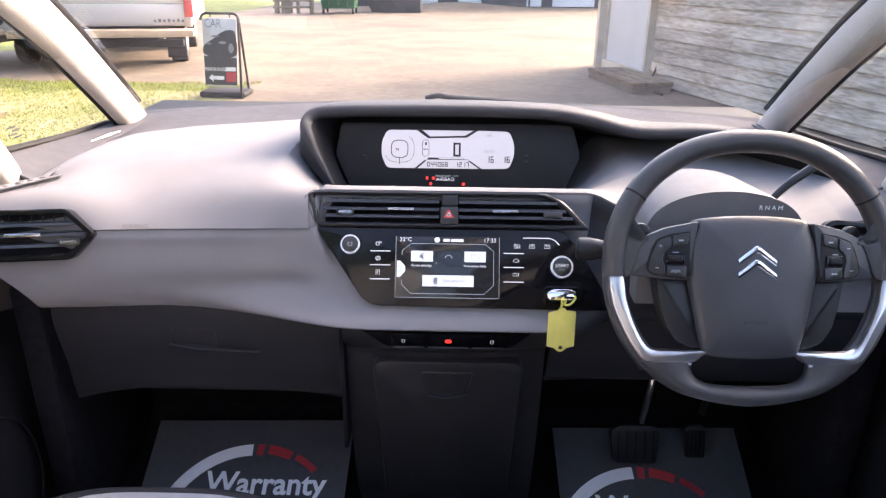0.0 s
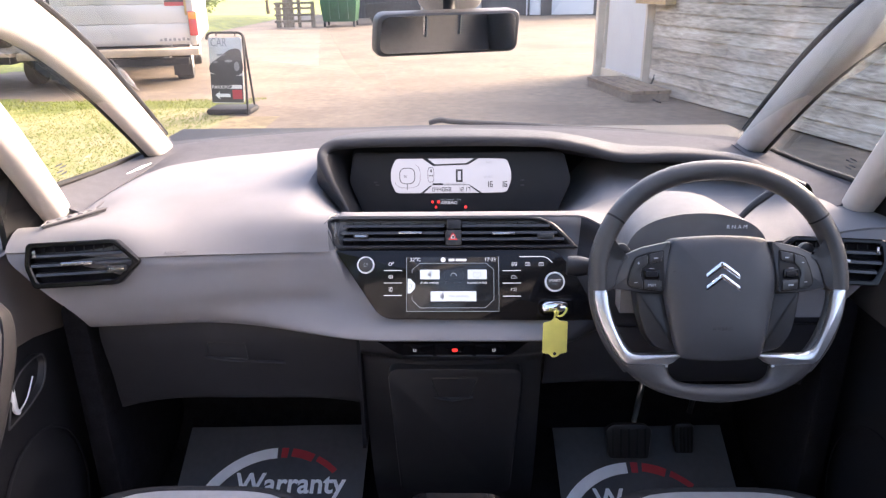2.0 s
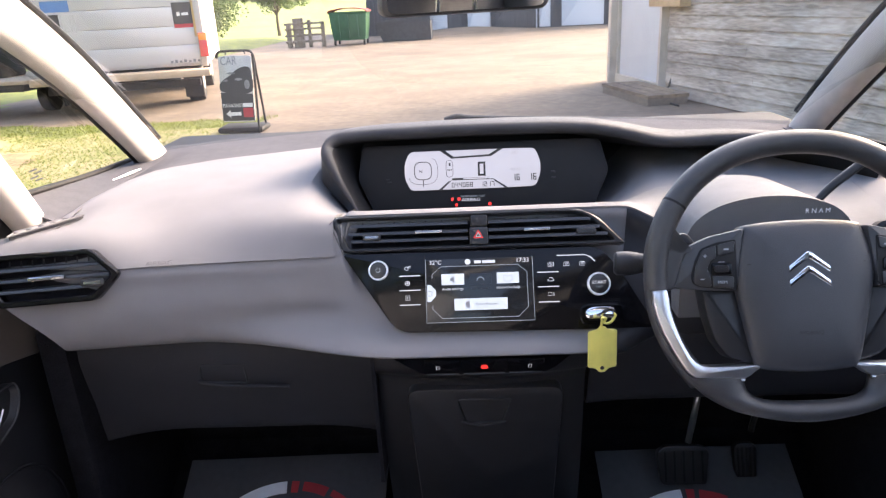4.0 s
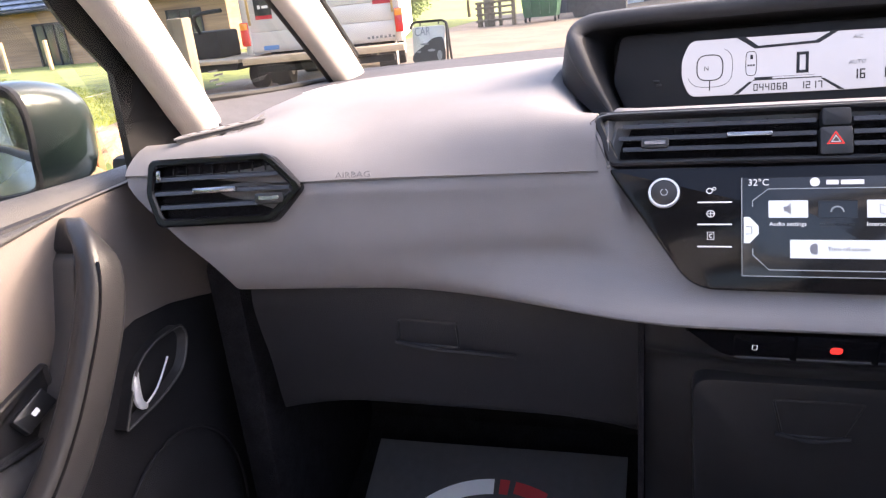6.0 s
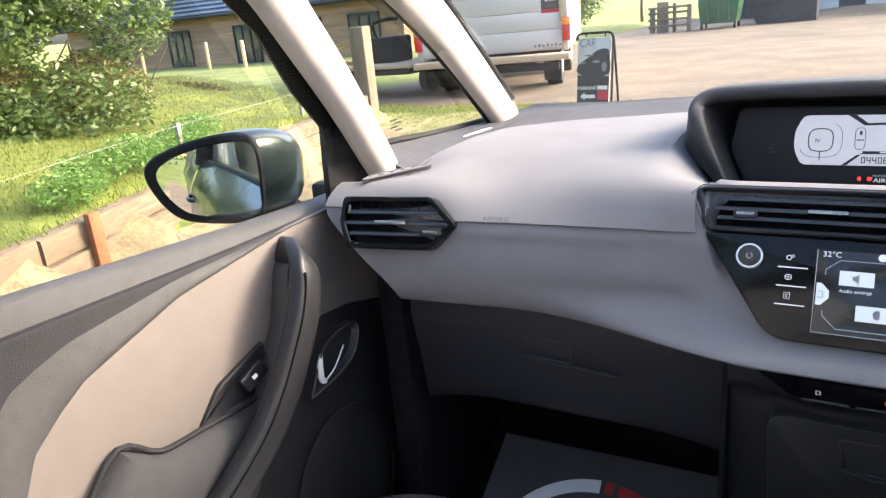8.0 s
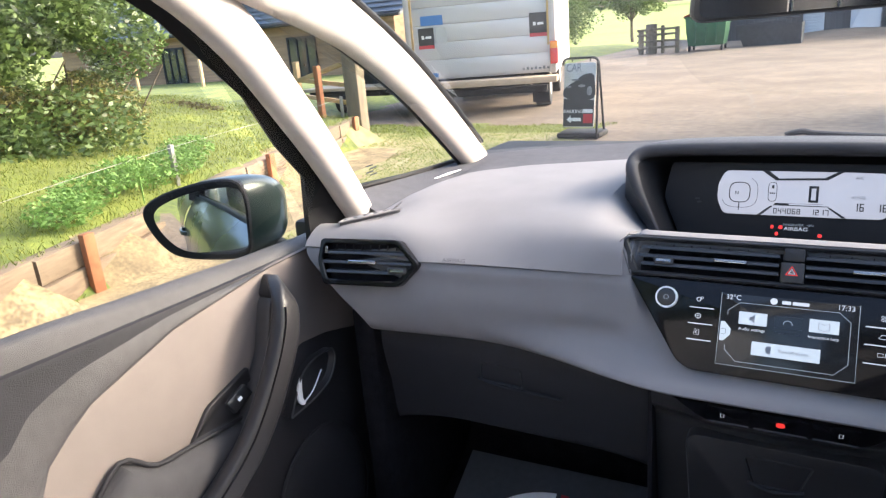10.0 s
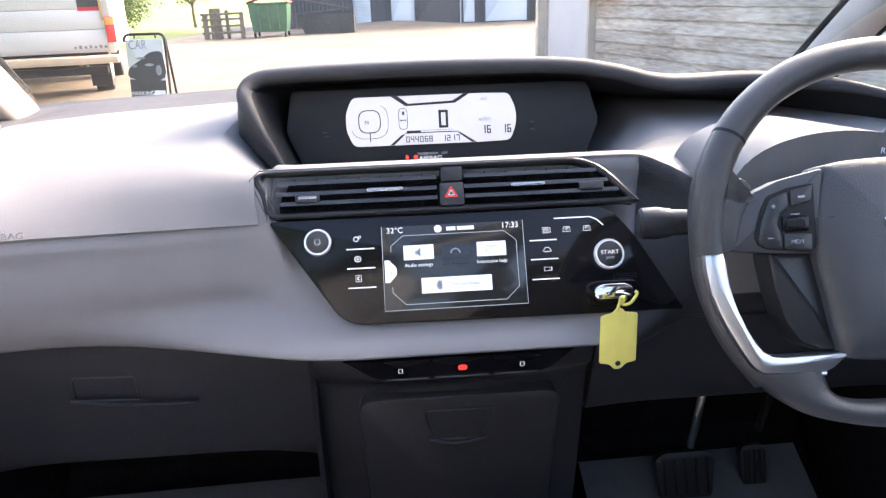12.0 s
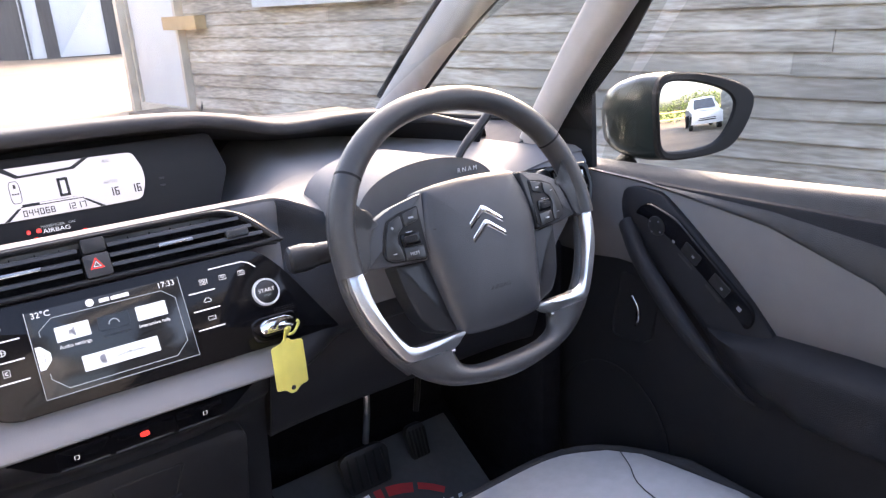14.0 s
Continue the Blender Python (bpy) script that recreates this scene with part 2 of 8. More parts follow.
def frame_plate(plane, outer, inner, depth=0.004, w=0.0, bm=None, bevel=0.0):
    """A plate with one opening; outer and inner have the same number of points."""
    bm = bm or bmesh.new()
    outer, inner = [Vector(p).to_2d() for p in outer], [Vector(p).to_2d() for p in inner]
    rings = [(inner, w - depth), (outer, w - depth), (outer, w - bevel), (inset(outer, bevel), w), (inset(inner, -bevel), w), (inner, w - bevel), (inner, w - depth)]
    vs = [[bm.verts.new(plane.at(p.x, p.y, h)) for p in lp] for lp, h in rings]
    k = len(outer)
    for a, b in zip(vs, vs[1:]):
        for i in range(k):
            bm.faces.new((a[i], a[(i + 1) % k], b[(i + 1) % k], b[i]))
    bmesh.ops.remove_doubles(bm, verts=bm.verts[:], dist=1e-6)
    return bm


def sheet(rows, bm=None, closed=False, thick=0.0):
    """A surface through rows of points; with thick it gets a back."""
    bm = bm or bmesh.new()
    vs = [[bm.verts.new(Vector(p)) for p in r] for r in rows]
    for a, b in zip(vs, vs[1:]):
        k = len(a)
        for i in range(k if closed else k - 1):
            bm.faces.new((a[i], a[(i + 1) % k], b[(i + 1) % k], b[i]))
    if thick:
        bmesh.ops.recalc_face_normals(bm, faces=bm.faces[:])
        bmesh.ops.solidify(bm, geom=bm.faces[:], thickness=thick)
    return bm


def cap(bm, ring):
    f = bm.faces.new(ring)
    bmesh.ops.triangulate(bm, faces=[f])


def sweep(path, section, up=(0, 0, 1), bm=None, closed=False, scale=None, ends=True):
    """Carries a 2D section (u across, v along up) along a path."""
    bm = bm or bmesh.new()
    path = [Vector(p) for p in path]
    rings, k = [], len(path)
    up = Vector(up)
    for i, p in enumerate(path):
        if closed:
            tan = (path[(i + 1) % k] - path[i - 1]).normalized()
        else:
            tan = (path[min(i + 1, k - 1)] - path[max(i - 1, 0)]).normalized()
        side = tan.cross(up).normalized()
        upv = side.cross(tan).normalized()
        s = scale[i] if scale else 1.0
        su, sv = s if isinstance(s, tuple) else (s, s)
        rings.append([bm.verts.new(p + side * q[0] * su + upv * q[1] * sv) for q in section])
    m = len(section)
    for i in range(k if closed else k - 1):
        a, b = rings[i], rings[(i + 1) % k]
        for j in range(m):
            bm.faces.new((a[j], a[(j + 1) % m], b[(j + 1) % m], b[j]))
    if ends and not closed:
        cap(bm, list(reversed(rings[0])))
        cap(bm, rings[-1])
    return bm


def disc(r, n=16, rv=None):
    return [(r * math.cos(2 * math.pi * i / n), (rv or r) * math.sin(2 * math.pi * i / n)) for i in range(n)]


def turned(plane, profile, u=0.0, v=0.0, n=32, bm=None):
    """A turned body on the plane: profile of (radius, height)."""
    bm = bm or bmesh.new()
    rings = []
    for r, h in profile:
        rings.append([bm.verts.new(plane.at(u + r * math.cos(2 * math.pi * i / n), v + r * math.sin(2 * math.pi * i / n), h)) for i in range(n)])
    for a, b in zip(rings, rings[1:]):
        for i in range(n):
            bm.faces.new((a[i], a[(i + 1) % n], b[(i + 1) % n], b[i]))
    if profile[-1][0] > 1e-5:
        cap(bm, rings[-1])
    if profile[0][0] > 1e-5:
        cap(bm, list(reversed(rings[0])))
    return bm


def block(x0, y0, z0, x1, y1, z1, r=0.0, bm=None, seg=2):
    """A box with rounded edges, in world places."""
    bm = bm or bmesh.new()
    res = bmesh.ops.create_cube(bm, size=1.0)
    vs = res["verts"]
    for v in vs:
        v.co = Vector(((x0 + x1) / 2 + v.co.x * (x1 - x0), (y0 + y1) / 2 + v.co.y * (y1 - y0), (z0 + z1) / 2 + v.co.z * (z1 - z0)))
    if r:
        edges = list({e for v in vs for e in v.link_edges})
        bmesh.ops.bevel(bm, geom=edges, offset=r, segments=seg, affect="EDGES", profile=0.5)
    return bm


def words(text, size, plane, u, v, w, mat, parent, align="CENTER", name="lettering", wide=1.0, depth=0.0003, bold=0.0):
    """Lettering in the built-in font, laid on a plane."""
    cu = bpy.data.curves.new("letters", "FONT")
    cu.body, cu.size, cu.align_x, cu.align_y, cu.extrude, cu.resolution_u = text, size, align, "CENTER", depth, 3
    cu.offset = bold * size
    tmp = bpy.data.objects.new("letters", cu)
    scene.collection.objects.link(tmp)
    me = bpy.data.meshes.new_from_object(tmp.evaluated_get(bpy.context.evaluated_depsgraph_get()))
    bpy.data.objects.remove(tmp)
    bpy.data.curves.remove(cu)
    me.transform(plane.matrix(u, v, w) @ Matrix.Diagonal((wide, 1, 1, 1)))
    me.materials.append(mat)
    ob = new(name, me)
    ob.parent = parent
    return ob


def bars(plane, rows, w, mat, parent, name="print"):
    """Plain bars in place of writing: (u0, v0, u1, v1) each."""
    bm = bmesh.new()
    for u0, v0, u1, v1 in rows:
        plate(plane, rect(u0, v0, u1, v1), 0.0004, 0, w, bm)
    return part(name, bm, mat, parent)


def smoothstep(a, b, x):
    t = min(1, max(0, (x - a) / (b - a)))
    return t * t * (3 - 2 * t)


def interp(x, table):
    """Smooth reading of a table of (x, value)."""
    if x <= table[0][0]:
        return table[0][1]
    for (a, va), (b, vb) in zip(table, table[1:]):
        if x <= b:
            return va + (vb - va) * smoothstep(a, b, x)
    return table[-1][1]


# ---------------------------------------------------------------- dashboard
SHROUD = material("shroud_grey_plastic", (0.17, 0.166, 0.168), 0.65, vary=0.06, scale=40, bump=0.3, bump_scale=900, spec=0.2)
LINING = material("hood_lining_matt", (0.013, 0.013, 0.015), 0.75, vary=0.08, scale=40, bump=0.3, bump_scale=900, spec=0.25)
PANEL = material("display_surround_black", (0.012, 0.012, 0.014), 0.6, vary=0.06, scale=30, spec=0.3)
GLOVE = material("lower_dash_plastic", (0.015, 0.0155, 0.019), 0.5, vary=0.08, scale=40, bump=0.4, bump_scale=800, spec=0.24)
dash = thing("dashboard", (0, 1.2, 0.6), "grey and black moulded car dashboard under the windscreen", "dashboard")


def lin(x, table):
    """Straight reading of a table of (x, value)."""
    if x <= table[0][0]:
        return table[0][1]
    for (a, va), (b, vb) in zip(table, table[1:]):
        if x <= b:
            return va + (vb - va) * (x - a) / (b - a)
    return table[-1][1]


STRIP_EDGE = [(-0.70, 1.065), (-0.64, 1.075), (-0.615, 1.11), (-0.594, 1.18), (-0.553, 1.295), (-0.482, 1.362), (-0.388, 1.408), (-0.286, 1.465), (-0.26, 1.45)]


def pad_profile(x):
    """The dashboard's skin from the windscreen (first) down over the crease to the tucked lower edge (last): (y, z)."""
    yw = 1.80 - 0.20 * (x / 0.68) ** 2
    cy = 0.971 + (x + 0.505) * 0.083 if x < 0 else 1.0
    a = [(yw, 0.981), (1.52, 0.986), (1.38, 0.991), (1.24, 0.991), (1.13, 0.982), (1.045, 0.963), (cy, 0.930), (cy - 0.006, 0.905), (cy - 0.010, 0.872), (cy - 0.006, 0.846), (cy + 0.002, 0.824), (cy + 0.016, 0.806), (cy + 0.040, 0.795)]
    c = [(yw, 0.981), (1.52, 0.955), (1.38, 0.90), (1.29, 0.895), (1.16, 0.938), (1.085, 0.966), (1.036, 0.975), (1.032, 0.937), (0.990, 0.884), (0.953, 0.827), (0.926, 0.810), (0.924, 0.802), (0.945, 0.796)]
    d = [(yw, 0.981), (1.52, 0.985), (1.40, 0.99), (1.31, 0.978), (1.20, 0.968), (1.09, 0.958), (1.0, 0.94), (0.975, 0.905), (0.962, 0.87), (0.958, 0.845), (0.956, 0.828), (0.96, 0.815), (0.97, 0.808)]
    if x < -0.26:
        # the dark strip along the glass widens towards the quarter window
        b = lin(x, STRIP_EDGE)
        span = [(1.045, 0.963)] + list(reversed(a[:5]))
        a[1] = ((yw + b) / 2, 0.985)
        for i, k in ((2, 1.0), (3, 0.55), (4, 0.25)):
            y = 1.045 + (b - 1.045) * k
            a[i] = (y, lin(y, span))
    a[5] = tuple(Vector(a[5]).lerp(Vector((1.032, 0.974)), smoothstep(-0.42, -0.23, x)))
    a[5] = tuple(Vector(a[5]).lerp(Vector((1.005, 0.966)), smoothstep(-0.44, -0.54, x)))
    wc = smoothstep(-0.192, -0.178, x)
    deep = smoothstep(-0.262, -0.190, x)
    wd = smoothstep(0.20, 0.30, x)
    ledge = smoothstep(-0.52, -0.12, x)
    out = []
    for i in range(13):
        f = ledge if i >= 10 else smoothstep(-0.27, -0.13, x) if i == 9 else deep if i < 5 else wc if i in (5, 6) else smoothstep(-0.187, -0.170, x) if i == 7 else smoothstep(-0.170, -0.145, x)
        p = Vector(a[i]).lerp(Vector(c[i]), f)
        p = p.lerp(Vector(d[i]), wd)
        if i < 7:
            p.y += (0.014 if x < 0 else 0.024) * smoothstep(0.50, 0.68, abs(x)) * smoothstep(1.40, 1.20, p.x)
        if 0 < i < 6:
            # the top falls away towards the side windows
            p.y -= (0.014 if i == 5 else 0.034) * smoothstep(0.55, 0.70, abs(x)) * smoothstep(1.72, 1.40, p.x)
        out.append(p)
    return out


def pad_x(s, y, z):
    side = 0.735 if y > 1.2 else interp(y, [(0.93, 0.0), (1.2, 1.0)]) * 0.02 + 0.715
    return s * (side - 0.105 * smoothstep(0.955, 0.812, z))


def pad_rows(lo, hi, s0=-1.0, s1=1.0):
    stations = sorted(set([-1 + 2 * i / 70 for i in range(71)] + [-0.296, -0.29, -0.284, -0.278, -0.272, -0.266, -0.30, -0.306, -0.312, -0.318, -0.260, -0.254, 0.27, 0.30, 0.71, 0.80]))
    stations = [s for s in stations if s0 <= s <= s1]
    rows = []
    for s in stations:
        prof = curve([(p.x, p.y, 0) for p in pad_profile(s * 0.70)], 4)
        rows.append([(pad_x(s, p.x, p.y), p.x, p.y) for p in prof][lo:hi])
    return rows


part("demister_strip", sheet(pad_rows(0, 8), thick=-0.004), DASH_TOP, dash, "dark grey strip along the windscreen")
part("upper_pad", sheet(pad_rows(7, 25, -1.0, -0.284), thick=-0.004), DASH, dash, "grey soft pad with a woven grain")
part("upper_pad", sheet(pad_rows(7, 18, 0.27, 0.80), thick=-0.004), DASH, dash, "grey soft pad with a woven grain")
part("driver_fascia", sheet(pad_rows(17, 25, 0.27, 0.80), thick=-0.004), SHROUD, dash, "dark grey panel behind the steering wheel")
part("upper_pad", sheet(pad_rows(7, 25, 0.80, 1.0), thick=-0.004), DASH, dash, "grey soft pad with a woven grain")
part("hood_edge_strip", sheet(pad_rows(7, 19, -0.284, -0.272)), LINING, dash)
part("pad_strip", sheet(pad_rows(18, 25, -0.284, -0.272)), DASH, dash)
part("pad_lip", sheet(pad_rows(16, 25, -0.272, 0.27), thick=-0.004), DASH, dash)
part("instrument_shelf", sheet(pad_rows(7, 17, -0.272, 0.27), thick=-0.004), LINING, dash, "matt charcoal floor of the instrument hood")
part("lower_pad", sheet(pad_rows(24, 49, -1.0, 0.3001), thick=-0.004), DASH, dash, "grey soft pad with a woven grain and a bright ledge")
part("column_surround", sheet(pad_rows(24, 49, 0.2999, 0.7101), thick=-0.004), GLOVE, dash, "black panel round the steering column")
part("lower_pad", sheet(pad_rows(24, 41, 0.71, 1.0), thick=-0.004), DASH, dash, "grey soft pad beside the driver's door")
part("lower_corner", sheet(pad_rows(40, 49, 0.71, 1.0), thick=-0.004), GLOVE, dash)

# outline of the access panel in the top
def top_z(x, y):
    prof = curve([(p.x, p.y, 0) for p in pad_profile(x)], 4)
    for p, q_ in zip(prof, prof[1:]):
        if q_.x <= y <= p.x:
            return q_.y + (p.y - q_.y) * (y - q_.x) / (p.x - q_.x)
    return 0.99


hatch = [(-0.53, 1.438), (-0.46, 1.48), (-0.39, 1.517), (-0.402, 1.625)]
part("access_panel_seam", sweep([(x, y, top_z(x, y) + 0.0005) for x, y in hatch], disc(0.0017, 6), (0, 0, 1)), BLACK, dash)

# crossbar that closes the dashboard behind and below the skin
part("bulkhead", block(-0.70, 1.34, 0.30, 0.70, 1.75, 0.86, 0.02), CARPET, dash)

# instrument hood
HOOD_EDGE = [(-0.190, 1.165, 0.940), (-0.204, 1.176, 0.960), (-0.237, 1.195, 1.003), (-0.252, 1.216, 1.036), (-0.240, 1.242, 1.056), (-0.19, 1.25, 1.063), (0, 1.252, 1.066), (0.17, 1.25, 1.063), (0.25, 1.245, 1.052), (0.33, 1.24, 1.034), (0.45, 1.23, 1.036), (0.55, 1.20, 1.026), (0.625, 1.13, 1.0)]
HOOD_FOOT = [(-0.196, 1.160, 0.932), (-0.214, 1.185, 0.950), (-0.246, 1.215, 0.974), (-0.264, 1.245, 0.985), (-0.268, 1.36, 0.986), (-0.2, 1.60, 0.980), (0, 1.66, 0.978), (0.2, 1.62, 0.980), (0.3, 1.58, 0.98), (0.4, 1.53, 0.982), (0.5, 1.46, 0.983), (0.6, 1.36, 0.983), (0.67, 1.18, 0.972)]
HOOD_BACK = [(-0.158, 1.22, 0.88), (-0.166, 1.27, 0.895), (-0.196, 1.296, 0.955), (-0.204, 1.31, 1.0), (-0.198, 1.318, 1.026), (-0.17, 1.32, 1.032), (0, 1.32, 1.033), (0.17, 1.32, 1.032), (0.235, 1.335, 1.012), (0.33, 1.36, 0.992), (0.45, 1.345, 0.984), (0.54, 1.29, 0.974), (0.625, 1.15, 0.962)]
edge, foot, back = (curve(t, 5) for t in (HOOD_EDGE, HOOD_FOOT, HOOD_BACK))
outer_rows, inner_rows = [], []
for j, (g, h, k) in enumerate(zip(edge, foot, back)):
    way = (edge[min(j + 1, len(edge) - 1)] - edge[max(j - 1, 0)]).normalized()
    fore = Vector((0, -1, 0))
    out_way = fore.cross(way).normalized()
    rows_o = [Vector((g.x + (h.x - g.x) * t, g.y + (h.y - g.y) * t, g.z + 0.004 * (1 - t) + (h.z - g.z - 0.004) * t ** 1.8)) for t in (0.05, 0.2, 0.4, 0.6, 0.8, 1.0)]
    rr_ = 0.003 + 0.007 * smoothstep(3, 12, j) * smoothstep(len(edge) - 1, len(edge) - 8, j)
    rim = [g + out_way * (0.003 - rr_ - rr_ * math.cos(a)) + fore * rr_ * math.sin(a) for a in [math.pi * i / 6 for i in range(7)]]
    outer_rows.append(rim + rows_o)
    inner_rows.append([rim[0]] + [rim[0].lerp(k, t) for t in (0.25, 0.5, 0.75, 1.0)])
hood = part("instrument_hood", sheet(outer_rows), HOOD, dash, "charcoal hood over the instrument display")
part("hood_lining", sheet(inner_rows), LINING, hood)
part("shelf_wall", block(-0.21, 1.322, 0.89, 0.22, 1.335, 1.035, 0.002), LINING, hood)

# display in the hood
DK = 0.972
L = Plane((-0.002, 1.252, 0.990), (1, 0, 0), (0, 0.30, 0.954))
display = part("instrument_display", plate(L, rounded([(-0.165, -0.088), (0.20, -0.088), (0.235, -0.01), (0.22, 0.046), (-0.19, 0.046), (-0.20, -0.01)], 0.01), 0.012, 0.002, -0.002), PANEL, dash, "black panel around a lit grey liquid-crystal display")
lcd_outline = rounded([(-0.121, -0.012), (-0.111, -0.0345), (-0.066, -0.0345), (-0.056, -0.0345), (0.056, -0.0345), (0.067, -0.0345), (0.112, -0.0335), (0.121, -0.010), (0.121, 0.010), (0.112, 0.0335), (0.067, 0.0345), (-0.066, 0.0345), (-0.111, 0.0345), (-0.121, 0.012)], 0.008)
lcd_outline = [p * DK for p in lcd_outline]
part("display_glass", plate(L, lcd_outline, 0.003, 0.0005, 0.0005), LCD, display, "pale grey backlit display")


def lcd_px(x, y):
    """Places on the display from a drawing of it 240 wide and 66 high."""
    return (x - 120) * 0.001010 * DK, (33 - y) * 0.001045 * DK


def ink(points, w=0.0011, mat=INK_DARK, name="marking"):
    return part(name, plate(L, [lcd_px(*p) for p in points], 0.0004, 0, w), mat, display)


def stroke(plane, pts, width, w, closed=False, bm=None):
    """A drawn line as a thin raised strip."""
    bm = bm or bmesh.new()
    pts = [Vector(p).to_2d() for p in pts]
    k = len(pts)
    left, right = [], []
    for i, p in enumerate(pts):
        a = pts[i - 1] if (i or closed) else p
        b = pts[(i + 1) % k] if (i < k - 1 or closed) else p
        t = (b - a).normalized() if (b - a).length > 1e-9 else Vector((1, 0))
        nrm = Vector((-t.y, t.x)) * width / 2
        left.append(bm.verts.new(plane.at(*(p + nrm), w)))
        right.append(bm.verts.new(plane.at(*(p - nrm), w)))
    for i in range(k if closed else k - 1):
        j = (i + 1) % k
        bm.faces.new((left[i], left[j], right[j], right[i]))
    return bm


def ring(cx, cy, rx, ry, n=28, a0=0, a1=360, power=2.0):
    out = []
    for i in range(n + (a1 - a0 < 360)):
        t = radians(a0 + (a1 - a0) * i / n)
        c, s_ = math.cos(t), math.sin(t)
        out.append((cx + rx * abs(c) ** (2 / power) * (1 if c >= 0 else -1), cy + ry * abs(s_) ** (2 / power) * (1 if s_ >= 0 else -1)))
    return out


# dark wedges of the display mask and the drawn scales
for pts in ([(62, -1), (84, 14), (154, 12), (176, -1), (168, -1), (150, 9), (88, 11), (72, -1)], [(60, 66), (78, 52), (82, 52), (66, 66)], [(182, 66), (160, 52), (156, 52), (176, 66)], [(82, 50), (158, 50), (158, 51), (82, 51)]):
    ink(pts, name="mask_line")
part("dial", stroke(L, [lcd_px(*p) for p in ring(33, 33, 15, 15, 32, power=3)], 0.0013, 0.0012, True), INK_DARK, display)
part("dial_scale", stroke(L, [lcd_px(*p) for p in ring(33, 33, 26, 23, 32, -60, 160, power=3)], 0.0006, 0.0012), INK_DARK, display)
part("dial_needle", stroke(L, [lcd_px(33, 48), lcd_px(33, 60)], 0.0012, 0.0012), INK_DARK, display)
part("car_symbol", stroke(L, [lcd_px(*p) for p in ring(80, 31, 6, 14, 20, power=4)], 0.0008, 0.0012, True), INK_DARK, display)
bars(L, [(*lcd_px(76 + 3 * i, 34), *lcd_px(78 + 3 * i, 32)) for i in range(3)] + [(*lcd_px(79, 26), *lcd_px(82, 21)), (*lcd_px(84, 50), *lcd_px(104, 47.5))], 0.0012, INK_DARK, display)
part("gauge_bar", stroke(L, [lcd_px(84, 47.5), lcd_px(150, 47.5), lcd_px(150, 50), lcd_px(84, 50)], 0.0004, 0.0012, True), INK_DARK, display)


def segments(text, x, y, size, width=0.55):
    """Seven-segment numerals, as the display draws them."""
    on = {"0": "abcdef", "1": "bc", "2": "abged", "3": "abgcd", "4": "fgbc", "5": "afgcd", "6": "afgedc", "7": "abc", "8": "abcdefg", "9": "abcdfg"}
    t = size * 0.14
    for k, ch in enumerate(text):
        bm = bmesh.new()
        x0, x1, y0, y1, ym = x + k * size * width * 1.35, x + k * size * width * 1.35 + size * width, y, y + size, y + size / 2
        seg = {"a": (x0, y0, x1, y0 + t), "d": (x0, y1 - t, x1, y1), "g": (x0, ym - t / 2, x1, ym + t / 2), "f": (x0, y0, x0 + t, ym), "e": (x0, ym, x0 + t, y1), "b": (x1 - t, y0, x1, ym), "c": (x1 - t, ym, x1, y1)}
        for s_ in on[ch]:
            a, b, c, d = seg[s_]
            u0, v1 = lcd_px(a, b)
            u1, v0 = lcd_px(c, d)
            plate(L, rect(u0, v0, u1, v1), 0.0003, 0, 0.0013, bm)
        part("numeral", bm, INK_DARK, display)


segments("0", 130, 21, 24, 0.55)
segments("044068", 83, 55, 8, 0.6)
segments("1217", 134, 55, 8, 0.6)
segments("16", 190, 44, 11, 0.5)
segments("16", 219, 44, 11, 0.5)
words("A/C", 0.0065, L, *lcd_px(195, 8), 0.0011, INK_GREY, display)
words("AUTO", 0.0065, L, *lcd_px(195, 36), 0.0011, INK_GREY, display)
words("N", 0.0075, L, *lcd_px(29, 34), 0.0011, INK_DARK, display)
words("AIRBAG", 0.0078, L, *lcd_px(116, 85), 0.0002, LEGEND, display, wide=1.2)
words("PASSENGER   ON", 0.0045, L, *lcd_px(119, 79), 0.0002, ICON_DIM, display, wide=1.2)
for cx, cy, wide in ((83, 83, 3.0), (95, 83, 4.0), (90, 93, 3.2), (149, 93, 4.0)):
    u, v = lcd_px(cx, cy)
    part("telltale", plate(L, ring(u, v, wide * 0.00075, 0.0028, 14, power=3), 0.0004, 0, 0.0003), REDLAMP, display, "red warning lamp")
for cx, cy in ((-30, 45), (-27, 50), (262, 42), (262, 52)):
    u, v = lcd_px(cx, cy)
    part("display_button", plate(L, rect(u - 0.0035, v - 0.0014, u + 0.0035, v + 0.0014, 0.0006), 0.0006, 0.0002, 0.0002), HOOD, display)

# control fascia, centre vents: one leaning plane
F = Plane((0.002, 0.975, 0.880), (1, 0, 0), (0, 0.465, 0.885))


def fp(x, y):
    return (x - 793) * 0.00082, (474 - y) * 0.00082


fascia = part("control_fascia", plate(F, rounded([fp(*p) for p in ((556, 405), (650, 543), (1090, 547), (1030, 440), (1000, 405))], [0.006, 0.022, 0.004, 0.02, 0.018], 8), 0.012, 0.002, 0.0035), GLOSS, dash, "glossy black control panel")
screen = part("touch_screen", plate(F, rect(*fp(701, 528), *fp(885, 419), 0.001), 0.003, 0.0006, 0.005), SCREEN, fascia, "lit touch screen with white buttons")
part("screen_edge", stroke(F, [fp(*p) for p in ((701, 419), (701, 528), (885, 528), (885, 419))], 0.0009, 0.0053), ICON_DIM, screen)
part("screen_outline", stroke(F, [fp(*p) for p in ((712, 452), (712, 445), (728, 432), (860, 432), (875, 445), (875, 505), (858, 521), (728, 521), (712, 505), (712, 498))], 0.0008, 0.0053), ICON_DIM, screen)
